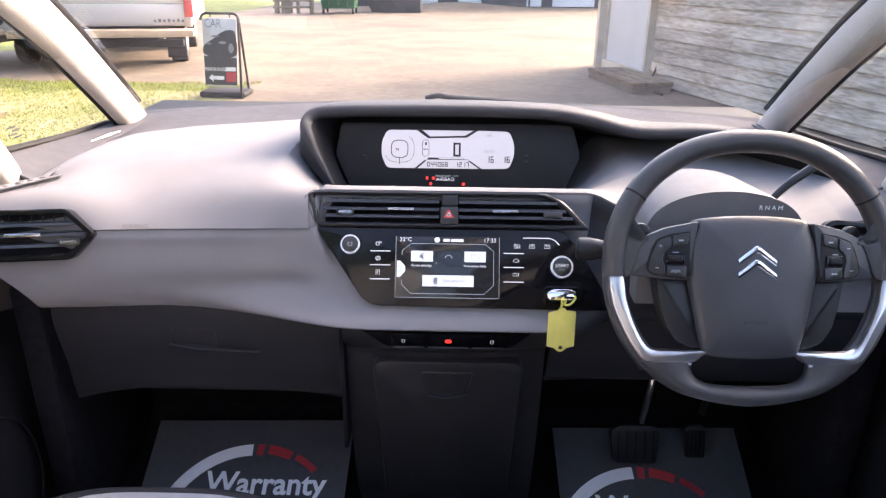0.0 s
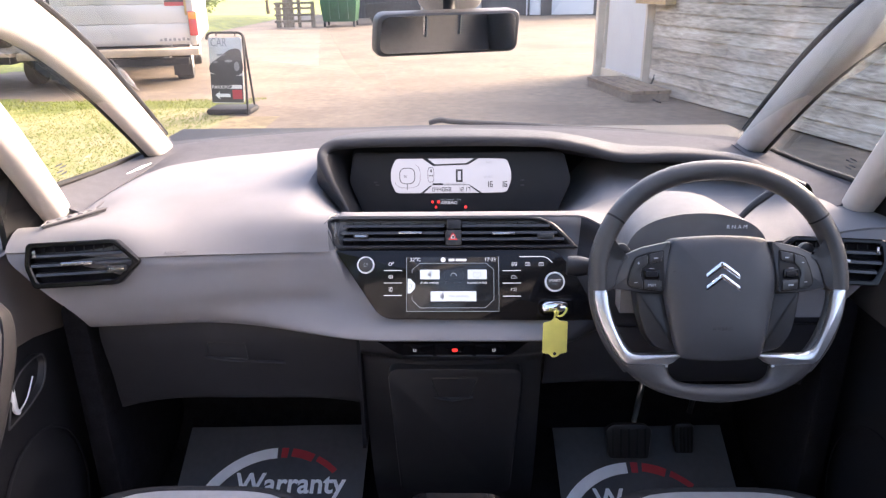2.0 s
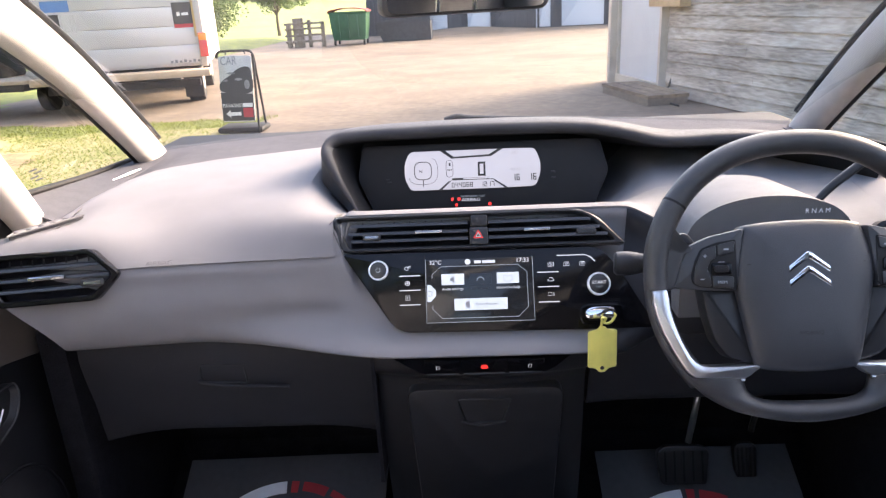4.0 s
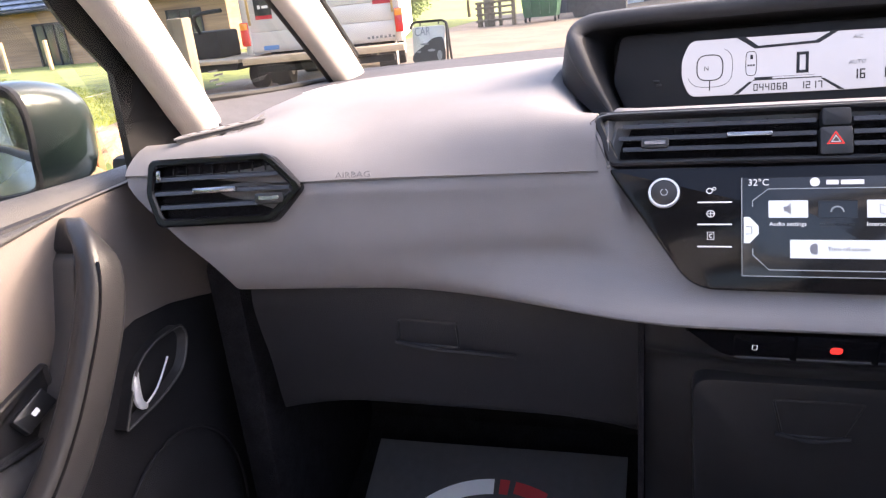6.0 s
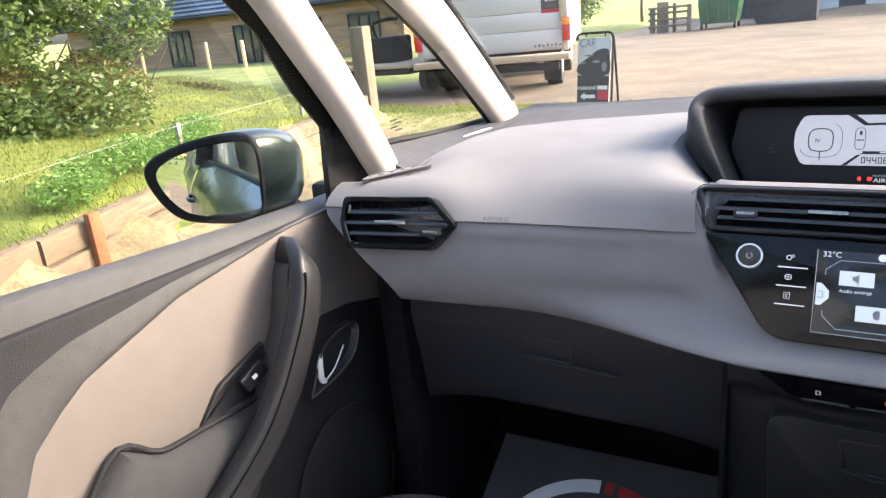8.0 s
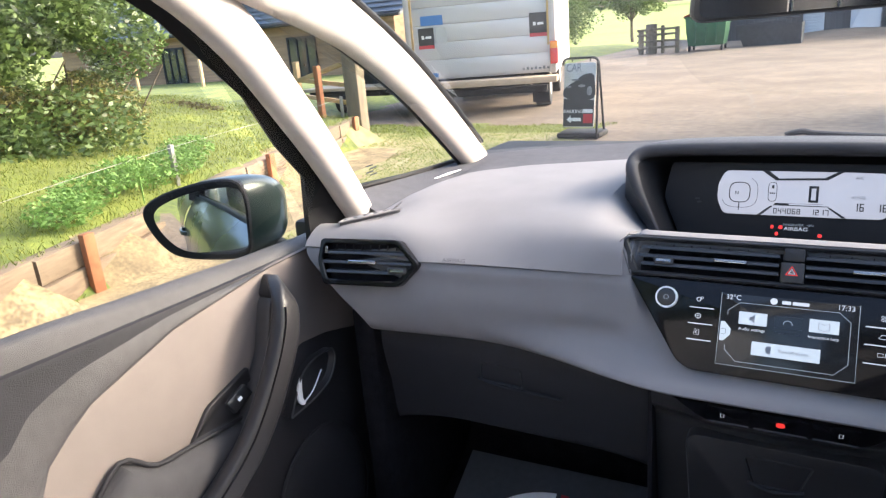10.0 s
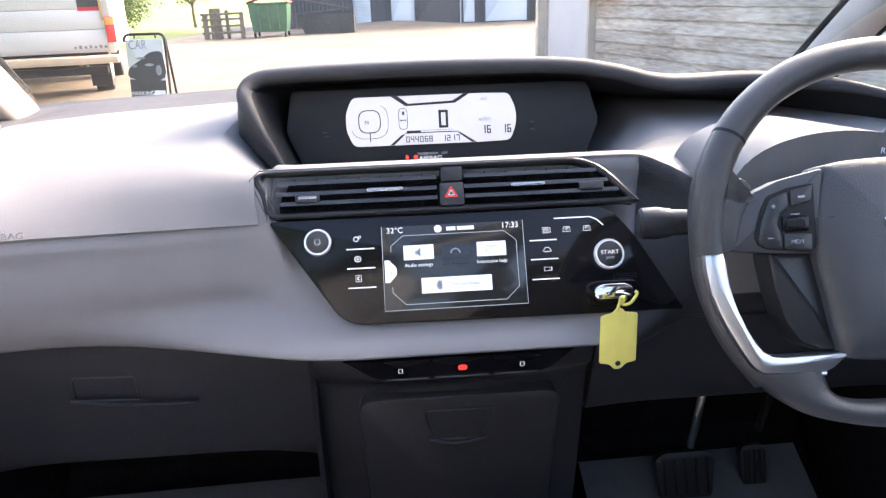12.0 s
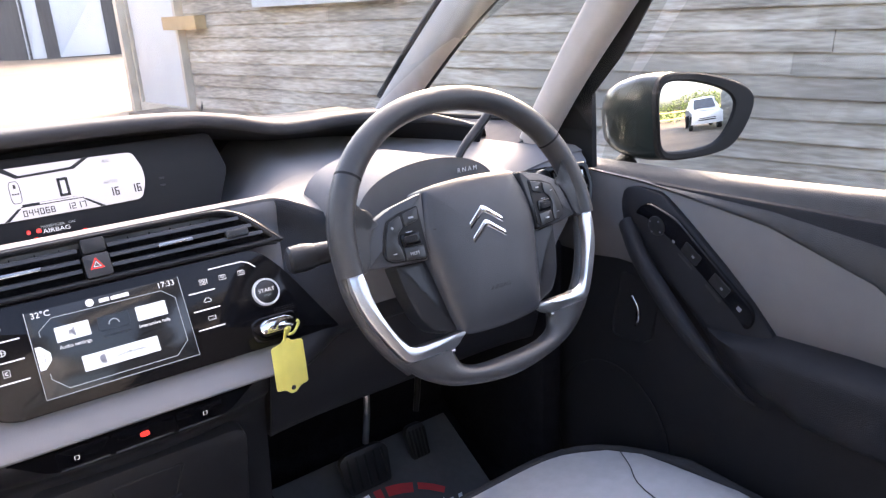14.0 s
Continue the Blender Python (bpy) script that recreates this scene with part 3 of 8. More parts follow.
for x0, y0, x1, y1, m_, nm in ((728, 445, 767, 464, ICON, "screen_button"), (823, 445, 861, 464, ICON, "screen_button"), (777, 446, 814, 464, SCREEN, "dim_button"), (749, 488, 840, 508, ICON, "screen_button")):
    part(nm, plate(F, rect(*fp(x0, y1), *fp(x1, y0), 0.0008), 0.0004, 0, 0.0053), m_, screen)
part("dim_button_edge", stroke(F, [fp(*p) for p in ((777, 446), (814, 446), (814, 464), (777, 464))], 0.0006, 0.0056, True), SWITCH, screen)
part("dim_symbol", stroke(F, [fp(*p) for p in ring(795, 458, 6, 6, 12, 180, 360)], 0.0012, 0.0056), ICON_DIM, screen)
part("screen_tab", plate(F, [fp(*p) for p in ((703, 463), (709, 463), (718, 473), (718, 482), (709, 492), (703, 492))], 0.0004, 0, 0.0053), ICON, screen)
part("tab_symbol", stroke(F, [fp(*p) for p in ((705, 474), (711, 474), (711, 482), (705, 482))], 0.0006, 0.0056), INK_DARK, screen)
part("speaker_symbol", plate(F, [fp(*p) for p in ((743, 452), (746, 452), (750, 448), (750, 461), (746, 457), (743, 457))], 0.0003, 0, 0.0056), INK_GREY, screen)
part("book_symbol", stroke(F, [fp(*p) for p in ((835, 450), (842, 452), (849, 450), (849, 459), (842, 461), (835, 459))], 0.0009, 0.0056, True), INK_GREY, screen)
part("moon_symbol", plate(F, [fp(*p) for p in ring(773, 498, 5, 6, 14, 60, 300)], 0.0003, 0, 0.0056), INK_GREY, screen)
words("Audio settings", 0.0052, F, *fp(747, 471), 0.0053, LEGEND, screen)
words("Interactive help", 0.0052, F, *fp(842, 471), 0.0053, LEGEND, screen)
words("Color schemes", 0.0044, F, *fp(795, 471), 0.0053, SWITCH, screen)
words("Turn off screen", 0.0052, F, *fp(805, 498), 0.0057, INK_GREY, screen)
words("32°C", 0.0085, F, *fp(718, 425), 0.0053, LEGEND, screen)
words("17:33", 0.0085, F, *fp(868, 425), 0.0053, LEGEND, screen)
bars(F, [(*fp(785, 428), *fp(797, 423)), (*fp(799, 428), *fp(821, 423))], 0.0053, LEGEND, screen)
part("source_symbol", plate(F, [fp(*p) for p in ring(774, 425, 5, 5, 14)], 0.0003, 0, 0.0053), LEGEND, screen)


def ring_knob(x, y, r, name, label, parent):
    u, v = fp(x, y)
    k = part(name, turned(F, [(r * 1.06, 0.002), (r * 1.06, 0.006), (r * 1.0, 0.0085), (r * 0.89, 0.0085), (r * 0.87, 0.007)], u, v, 36), RINGSILVER, parent, label)
    part("knob_face", turned(F, [(r * 0.88, 0.002), (r * 0.88, 0.0078), (r * 0.82, 0.0084)], u, v, 32), SWITCH, k)
    return k, u, v


kn, u, v = ring_knob(619, 435, 0.0135, "volume_knob", "round knob with a silver ring", fascia)
part("power_symbol", stroke(F, ring(u, v, 0.003, 0.003, 16, 110, 430), 0.0006, 0.0087), LEGEND, kn)
st, u, v = ring_knob(996, 470, 0.0155, "start_button", "black start button with a silver ring", fascia)
words("START", 0.0062, F, u, v + 0.0015, 0.0086, LEGEND, st, wide=1.1)
words("STOP", 0.0034, F, u, v - 0.0045, 0.0086, ICON_DIM, st, wide=1.1)


def small_icon(kind, x, y):
    u, v = fp(x, y)
    bm = bmesh.new()
    if kind == 0:
        stroke(F, ring(u - 0.001, v, 0.0025, 0.0025, 10), 0.0009, 0.0038, True, bm)
        stroke(F, ring(u + 0.003, v + 0.002, 0.0014, 0.0014, 8), 0.0007, 0.0038, True, bm)
    elif kind == 1:
        stroke(F, ring(u, v, 0.0034, 0.0030, 14), 0.0007, 0.0038, True, bm)
        stroke(F, [(u - 0.003, v), (u + 0.003, v)], 0.0006, 0.0038, False, bm)
        stroke(F, [(u, v - 0.003), (u, v + 0.003)], 0.0006, 0.0038, False, bm)
    elif kind == 2:
        stroke(F, rect(u - 0.0028, v - 0.0034, u + 0.0028, v + 0.0034), 0.0006, 0.0038, True, bm)
        stroke(F, [(u + 0.001, v + 0.0018), (u - 0.001, v + 0.0008), (u - 0.001, v - 0.0008), (u + 0.001, v - 0.0018)], 0.0009, 0.0038, False, bm)
    elif kind == 3:
        for a, b in ((-0.0018, -0.0018), (-0.0018, 0.0018), (0.0018, -0.0018), (0.0018, 0.0018)):
            stroke(F, ring(u + a, v + b, 0.0014, 0.0014, 8), 0.0006, 0.0038, True, bm)
        stroke(F, [(u + 0.005, v - 0.003), (u + 0.005, v + 0.003)], 0.0008, 0.0038, False, bm)
    elif kind == 4:
        stroke(F, [(u - 0.004, v - 0.0025), (u + 0.004, v - 0.0025), (u + 0.0033, v + 0.0025), (u - 0.0033, v + 0.0025)], 0.0007, 0.0038, True, bm)
        for d in (-0.0015, 0.0, 0.0015):
            stroke(F, [(u + d, v - 0.001), (u + d, v + 0.003)], 0.0005, 0.0038, False, bm)
    elif kind == 5:
        stroke(F, [(u - 0.0045, v - 0.001), (u - 0.003, v + 0.0005), (u - 0.0015, v + 0.0025), (u + 0.002, v + 0.0025), (u + 0.0035, v + 0.0005), (u + 0.0045, v - 0.001), (u + 0.003, v - 0.002), (u - 0.003, v - 0.002)], 0.0007, 0.0038, True, bm)
    else:
        stroke(F, rect(u - 0.0045, v - 0.002, u + 0.001, v + 0.002), 0.0006, 0.0038, True, bm)
        stroke(F, [(u + 0.002, v - 0.002), (u + 0.0035, v - 0.002), (u + 0.0035, v + 0.0026)], 0.0008, 0.0038, False, bm)
    return part("panel_symbol", bm, LEGEND, fascia)


for k, (x, y) in enumerate(((669, 433), (669, 459), (669, 484), (915, 434), (943, 434), (915, 460), (915, 485))):
    small_icon(k, x, y)
small_icon(4, 970, 434)
for x0, x1, y in ((655, 691, 446), (655, 691, 471), (655, 691, 496), (893, 929, 447), (893, 929, 472), (893, 929, 498)):
    part("panel_line", plate(F, rect(*fp(x0, y + 0.8), *fp(x1, y - 0.8)), 0.0004, 0, 0.0039), LEGEND, fascia)
part("panel_line", stroke(F, [fp(*p) for p in ((927, 419), (975, 419), (984, 423), (992, 431))], 0.0014, 0.0039), LEGEND, fascia)
slot = part("key_slot", plate(F, rect(*fp(961, 540), *fp(1034, 504), 0.012), 0.004, 0.002, 0.0055, dish=0.004), GLOSS, fascia, "glossy key slot")
bars(F, [(*fp(1000 + 4 * (i % 8), 497 + 3 * (i // 8)), *fp(1001.5 + 4 * (i % 8), 496 + 3 * (i // 8))) for i in range(24)], 0.0038, HOOD, fascia, "perforation")

# centre air vents
SLAT = material("vent_slat_plastic", (0.020, 0.020, 0.022), 0.30, vary=0.08, scale=60)
vent_loop = rounded([fp(*p) for p in ((537, 345), (557, 402), (1046, 402), (1000, 352), (968, 337), (552, 338))], [0.01, 0.008, 0.004, 0.02, 0.02, 0.012], 6)
vent_in = rounded([fp(*p) for p in ((547, 346), (569, 395), (1028, 395), (990, 356), (962, 344), (557, 344))], [0.006, 0.004, 0.003, 0.015, 0.015, 0.006], 6)
centre_vent = part("centre_vent", frame_plate(F, vent_loop, vent_in, 0.014, 0.0065, bevel=0.002), BLACK, dash, "black air vents with slats")
part("vent_trim", stroke(F, [fp(*p) for p in ((557, 402), (535, 350), (548, 338.5), (968, 338.5), (1000, 353), (1044, 400))], 0.0014, 0.0071), HANDLE, centre_vent, "thin dark satin edge")
part("vent_well", plate(F, inset(vent_loop, 0.004), 0.003, 0, -0.012), CARPET, centre_vent)


def slat(plane, u0, u1, v, w, parent, deep=0.010, thick=0.0042, mat=SLAT, name="slat"):
    bm = bmesh.new()
    sec = [(-thick / 2, 0), (-thick / 2 + 0.001, 0.0), (thick / 2, -0.001), (thick / 2, -deep), (-thick / 2, -deep)]
    a, b = [[bm.verts.new(plane.at(u, v + p[0] - p[1] * 0.25, w + p[1])) for p in sec] for u in (u0, u1)]
    for i in range(len(sec)):
        bm.faces.new((a[i], a[(i + 1) % len(sec)], b[(i + 1) % len(sec)], b[i]))
    cap(bm, a)
    cap(bm, list(reversed(b)))
    return part(name, bm, mat, parent)


for y, x0, x1, x2, x3 in ((357, 572, 776, 812, 988), (371, 568, 776, 812, 1003), (384, 573, 776, 812, 1016)):
    slat(F, fp(x0, 0)[0], fp(x1, 0)[0], fp(0, y)[1], 0.0075, centre_vent)
    slat(F, fp(x2, 0)[0], fp(x3, 0)[0], fp(0, y)[1], 0.0075, centre_vent)
for i in range(14):
    x = 590 + i * 28
    if 770 < x < 818:
        continue
    u = fp(x, 0)[0]
    part("fin", plate(F, rect(u - 0.0005, fp(0, 392)[1], u + 0.0005, fp(0, 347)[1]), 0.003, 0, -0.009), CARPET, centre_vent)
for x0, x1, y in ((685, 732, 371), (872, 918, 373)):
    part("vent_tab", plate(F, rect(*fp(x0, y + 2.6), *fp(x1, y - 2.6), 0.0015), 0.006, 0.001, 0.012), TABSILVER, centre_vent, "silver tab")
for x0, x1, y in ((593, 624, 377), (963, 996, 378)):
    th = part("vent_thumbwheel", plate(F, rect(*fp(x0, y + 6), *fp(x1, y - 6), 0.003), 0.006, 0.0015, 0.0095), SWITCH, centre_vent)
    part("thumbwheel_mark", plate(F, rect(*fp(x0 + 4, y + 2), *fp(x1 - 4, y - 2), 0.001), 0.0005, 0, 0.0099), TABSILVER if x0 < 700 else SWITCH, th)
hz = part("hazard_button", plate(F, rect(*fp(779, 396), *fp(811, 365), 0.003), 0.012, 0.0015, 0.0088), SWITCH, centre_vent, "black hazard warning button")
for r, w_ in ((9.5, 0.0016), (5.0, 0.0012)):
    part("hazard_triangle", stroke(F, [fp(794 + r * math.sin(radians(a)) * 0.95, 380 - r * math.cos(radians(a)) * 0.9) for a in (0, 120, 240)], w_, 0.0092, True), REDLAMP if r > 6 else LEGEND, hz, "red triangle")
part("vent_sensor", plate(F, rect(*fp(781, 364), *fp(811, 343), 0.004), 0.012, 0.003, 0.0078), BLACK, centre_vent)

# switch strip under the ledge
S = Plane((0.005, 0.938, 0.780), (1, 0, 0), (0, -0.32, 0.95))
strip = part("switch_strip", plate(S, rounded([(-0.128, 0.018), (-0.088, -0.020), (0.090, -0.020), (0.122, 0.018)], [0.004, 0.02, 0.02, 0.004], 6), 0.03, 0.003, 0.0), GLOSS, dash, "black strip of switches")
for u0, u1 in ((-0.084, -0.034), (-0.032, 0.031), (0.033, 0.084)):
    sw_ = part("switch", plate(S, rect(u0, -0.0135, u1, 0.012, 0.003), 0.004, 0.0008, 0.0009), GLOSS, strip)
    part("switch_lip", sweep([S.at(u0 + 0.002, -0.0148, 0.001), S.at(u1 - 0.002, -0.0148, 0.001)], disc(0.0011, 6), S.w), HANDLE, sw_)
part("parking_brake_lamp", plate(S, ring(0.0, -0.001, 0.0050, 0.0040, 16, power=3), 0.0005, 0, 0.0014), REDLAMP, strip, "glowing red symbol")
for u in (-0.066, 0.064):
    part("switch_symbol", stroke(S, rect(u - 0.0020, -0.004, u + 0.0020, 0.002), 0.0008, 0.0014, True), LEGEND, strip)

# lower dashboard: glovebox, centre column, driver's knee panel
glove_rows = []
for i in range(17):
    x = -0.612 + i * (0.612 - 0.160) / 16
    zb = 0.632 - 1.0 * max(0, abs(x + 0.37) - 0.10) ** 2
    glove_rows.append(curve([(x, 1.000, 0.812), (x, 0.994, 0.775), (x, 1.000, 0.735), (x, 1.010, 0.69), (x, 1.018, zb + 0.012), (x, 1.03, zb), (x, 1.10, zb - 0.005), (x, 1.32, zb + 0.02)], 3))
glove = part("glovebox", sheet(glove_rows, thick=-0.004), GLOVE, dash, "dark glovebox lid")
G = Plane((-0.37, 1.0005, 0.735), (1, 0, 0), (0, -0.18, 0.98))
part("glovebox_handle", plate(G, rounded([(-0.062, -0.006), (0.012, -0.010), (0.012, 0.028), (-0.058, 0.030)], 0.006), 0.012, 0.002, 0.002, dish=0.007), BLACK, glove)
part("handle_lip", sweep([G.at(-0.064, -0.002, 0.004), G.at(-0.02, -0.006, 0.009), G.at(0.02, -0.009, 0.008), G.at(0.075, -0.016, 0.003)], disc(0.0032, 8)), DARK, glove)
part("column_gap", block(-0.164, 0.985, 0.55, -0.158, 1.05, 0.80), CARPET, dash)
col_rows = []
for i in range(13):
    x = -0.157 + i * 0.314 / 12
    b = 0.02 * (x / 0.157) ** 2
    col_rows.append(curve([(x, 0.946 + b, 0.80), (x, 0.958 + b, 0.757), (x, 0.978 + b, 0.735), (x, 0.985 + b, 0.70), (x, 1.0 + b, 0.60), (x, 1.02 + b, 0.50), (x, 1.05 + b, 0.40), (x, 1.09 + b, 0.33)], 4))
column = part("centre_column", sheet(col_rows, thick=-0.006), BLACK, dash, "dark plastic centre column")
C = Plane((0.004, 0.985, 0.66), (1, 0, 0), (0, -0.15, 0.99))
cubby = part("cubby_lid", plate(C, rounded([(-0.104, -0.24), (0.104, -0.24), (0.118, 0.064), (-0.116, 0.064)], 0.022, 6), 0.02, 0.003, 0.004), BLACK, dash, "dark storage lid in the centre column")
part("cubby_handle", plate(C, rounded([(-0.030, -0.002), (0.026, -0.002), (0.042, 0.046), (-0.042, 0.046)], 0.007), 0.006, 0.002, 0.0055, dish=0.005), BLACK, cubby)
part("cubby_handle_lip", sweep([C.at(-0.036, 0.002, 0.006), C.at(-0.004, -0.003, 0.009), C.at(0.032, 0.002, 0.006)], disc(0.003, 8)), DARK, cubby)
knee_rows = []
for i in range(15):
    x = 0.160 + i * (0.615 - 0.160) / 14
    zb = 0.675 - 0.5 * max(0, abs(x - 0.38) - 0.12) ** 2
    knee_rows.append(curve([(x, 0.965, 0.812), (x, 0.972, 0.77), (x, 0.985, 0.73), (x, 1.0, zb + 0.012), (x, 1.02, zb), (x, 1.12, zb), (x, 1.32, zb + 0.03)], 3))
part("knee_panel", sheet(knee_rows, thick=-0.004), GLOVE, dash, "dark panel below the steering column")

# side vents
def side_vent(sign):
    P = Plane((sign * 0.585, 0.952, 0.930), (0.165, -sign * 0.026, 0), (0, 0.33, 0.944))
    def m(pts):
        return [(-sign * u, v) for u, v in (pts if sign < 0 else reversed(pts))]
    outer = rounded(m([(-0.087, 0.036), (-0.092, 0.0), (-0.080, -0.037), (0.050, -0.037), (0.086, -0.002), (0.048, 0.036)]), 0.008)
    inner = rounded(m([(-0.079, 0.028), (-0.083, 0.0), (-0.073, -0.028), (0.046, -0.028), (0.074, -0.002), (0.044, 0.028)]), 0.006)
    v = part("side_vent", frame_plate(P, outer, inner, 0.02, 0.006, bevel=0.002), GLOSS, dash, "black air vent with slats and a silver tab")
    part("vent_well", plate(P, outer, 0.004, 0, -0.010), CARPET, v)
    def span(a, b):
        return sorted((-sign * a, -sign * b))
    for vv, a, b in ((0.014, -0.080, 0.060), (-0.001, -0.082, 0.070), (-0.016, -0.076, 0.060)):
        u0, u1 = span(a, b)
        slat(P, u0, u1, vv, 0.004, v)
    for i in range(8):
        u = -sign * (-0.065 + i * 0.015)
        part("fin", plate(P, rect(u - 0.0005, 0.014, u + 0.0005, 0.027), 0.004, 0, -0.007), BLACK, v)
    u0, u1 = span(-0.036, 0.012)
    part("vent_tab", plate(P, rect(u0, -0.003, u1, 0.003, 0.002), 0.006, 0.001, 0.009), TABSILVER, v, "silver tab")
    u0, u1 = span(0.032, 0.064)
    part("vent_thumbwheel", plate(P, rect(u0, -0.017, u1, -0.006, 0.004), 0.006, 0.0015, 0.0075), SWITCH, v)
    u0, u1 = span(0.037, 0.059)
    part("thumbwheel_mark", plate(P, rect(u0, -0.0135, u1, -0.0095, 0.001), 0.0005, 0, 0.0079), TABSILVER, v)
    # silver chip that imitates a glint on the glossy frame; no real part
    u0, u1 = span(-0.078, -0.073)
    part("vent_mock_glint", plate(P, rounded([(u0, 0.013), (u1, 0.013), (u1 - 0.001, 0.024), (u0, 0.024)], 0.001), 0.004, 0.001, 0.006), TABSILVER, v)
    # window demister on the top of the dashboard
    def on_pad(x, y):
        return Vector((x, y, top_z(x * 0.96, y) + (0.009 if sign < 0 else 0.003)))
    e0, e1 = (on_pad(0.664, 1.14), on_pad(0.664, 1.01)) if sign > 0 else (on_pad(-0.677, 1.0), on_pad(-0.612, 1.082))
    mid = (e0 + e1) / 2
    D = Plane(mid, tuple(e1 - e0), tuple(on_pad(mid.x + sign * 0.012, mid.y) - mid) if sign > 0 else (-0.012, 0.009, -0.001))
    k = 0.76 if sign < 0 else 1.0
    g = part("demister_grille", plate(D, rounded([(u * k, v) for u, v in ((-0.070, -0.008), (0.066, -0.013), (0.074, -0.009), (0.03, 0.004), (-0.045, 0.009))], 0.003), 0.006, 0.0008, 0.0012), HOOD if sign < 0 else DASH_TOP, dash, "grey demister grille")
    for i in range(5):
        u = (-0.052 + i * 0.023) * k
        e = 0.0085 - 0.0018 * i
        part("grille_tooth", plate(D, [(u, e), (u + 0.002, -0.010), (u + 0.018 * k, -0.003), (u + 0.018 * k, e - 0.0015)], 0.003, 0.0006, 0.0022), DASH, g)
    part("grille_frame", sweep([D.at(a * k, b, 0.001) for a, b in ((-0.048, 0.010), (-0.070, -0.008), (0.0, -0.0125), (0.072, -0.013), (0.03, 0.005))], disc(0.0016, 6), D.w, closed=True), DASH, g)
    return P


PL, PR = side_vent(-1), side_vent(1)
A = Plane((-0.447, 0.972, 0.938), (1, 0.083, 0), (0, 0.4, 0.92))
words("AIRBAG", 0.0088, A, 0, 0, 0.0006, DASH, dash, wide=1.25, name="embossed_lettering")
settle(dash)

# grommet of the steering column and the stalks belong to the wheel's column
W = Plane((0.376, 0.8341, 0.9465), (1, 0, 0), (0, math.sin(radians(21)), math.cos(radians(21))))
wheel = thing("steering_wheel", (0.372, 0.9, 0.8), "black leather steering wheel with satin silver lower spokes", "steering wheel")


def rim_at(deg):
    c, s_ = math.cos(radians(deg)), math.sin(radians(deg))
    u = 0.1672 * (abs(c) ** 0.92) * (1 if c >= 0 else -1)
    v = 0.156 * (abs(s_) ** 0.95) * (1 if s_ >= 0 else -1)
    return u, v


def rim_path(a0, a1, n):
    return [W.at(*rim_at(a0 + (a1 - a0) * i / n), 0.0) for i in range(n + 1)]


def on_side(sgn, pts):
    """An outline given for the left half of the wheel, kept or mirrored."""
    return list(pts) if sgn < 0 else [(-u, v) for u, v in reversed(pts)]


RIM = [(0.0143 * math.cos(2 * math.pi * i / 18), 0.0160 * math.sin(2 * math.pi * i / 18)) for i in range(18)]
rim = part("rim", sweep(rim_path(-4, 184, 60), RIM, W.w), LEATHER, wheel, "black leather rim")
# the lower rim is flat-bottomed and broadens into the corners
half_out = [(-0.1373, -0.1165), (-0.1140, -0.1400), (-0.0720, -0.1605), (0.0, -0.1716)]
half_in = [(-0.0712, -0.1165), (-0.0655, -0.1355), (-0.0440, -0.1445), (0.0, -0.1463)]
rows = []
for (o_, i_) in zip(*[curve([(*p, 0) for p in h + [(-u, v) for u, v in h[-2::-1]]], 5) for h in (half_out, half_in)]):
    mid, reach = (o_ + i_) / 2, (i_ - o_) / 2
    rows.append([W.at(mid.x + reach.x * math.cos(2 * math.pi * k / 20), mid.y + reach.y * math.cos(2 * math.pi * k / 20), 0.0135 * math.sin(2 * math.pi * k / 20)) for k in range(20)])
bm = sheet(rows, closed=True)
bm.verts.ensure_lookup_table()
cap(bm, [bm.verts[i] for i in range(20)])
cap(bm, [bm.verts[i] for i in range(len(bm.verts) - 20, len(bm.verts))])
part("lower_rim", bm, LEATHER, wheel, "smooth black lower rim")
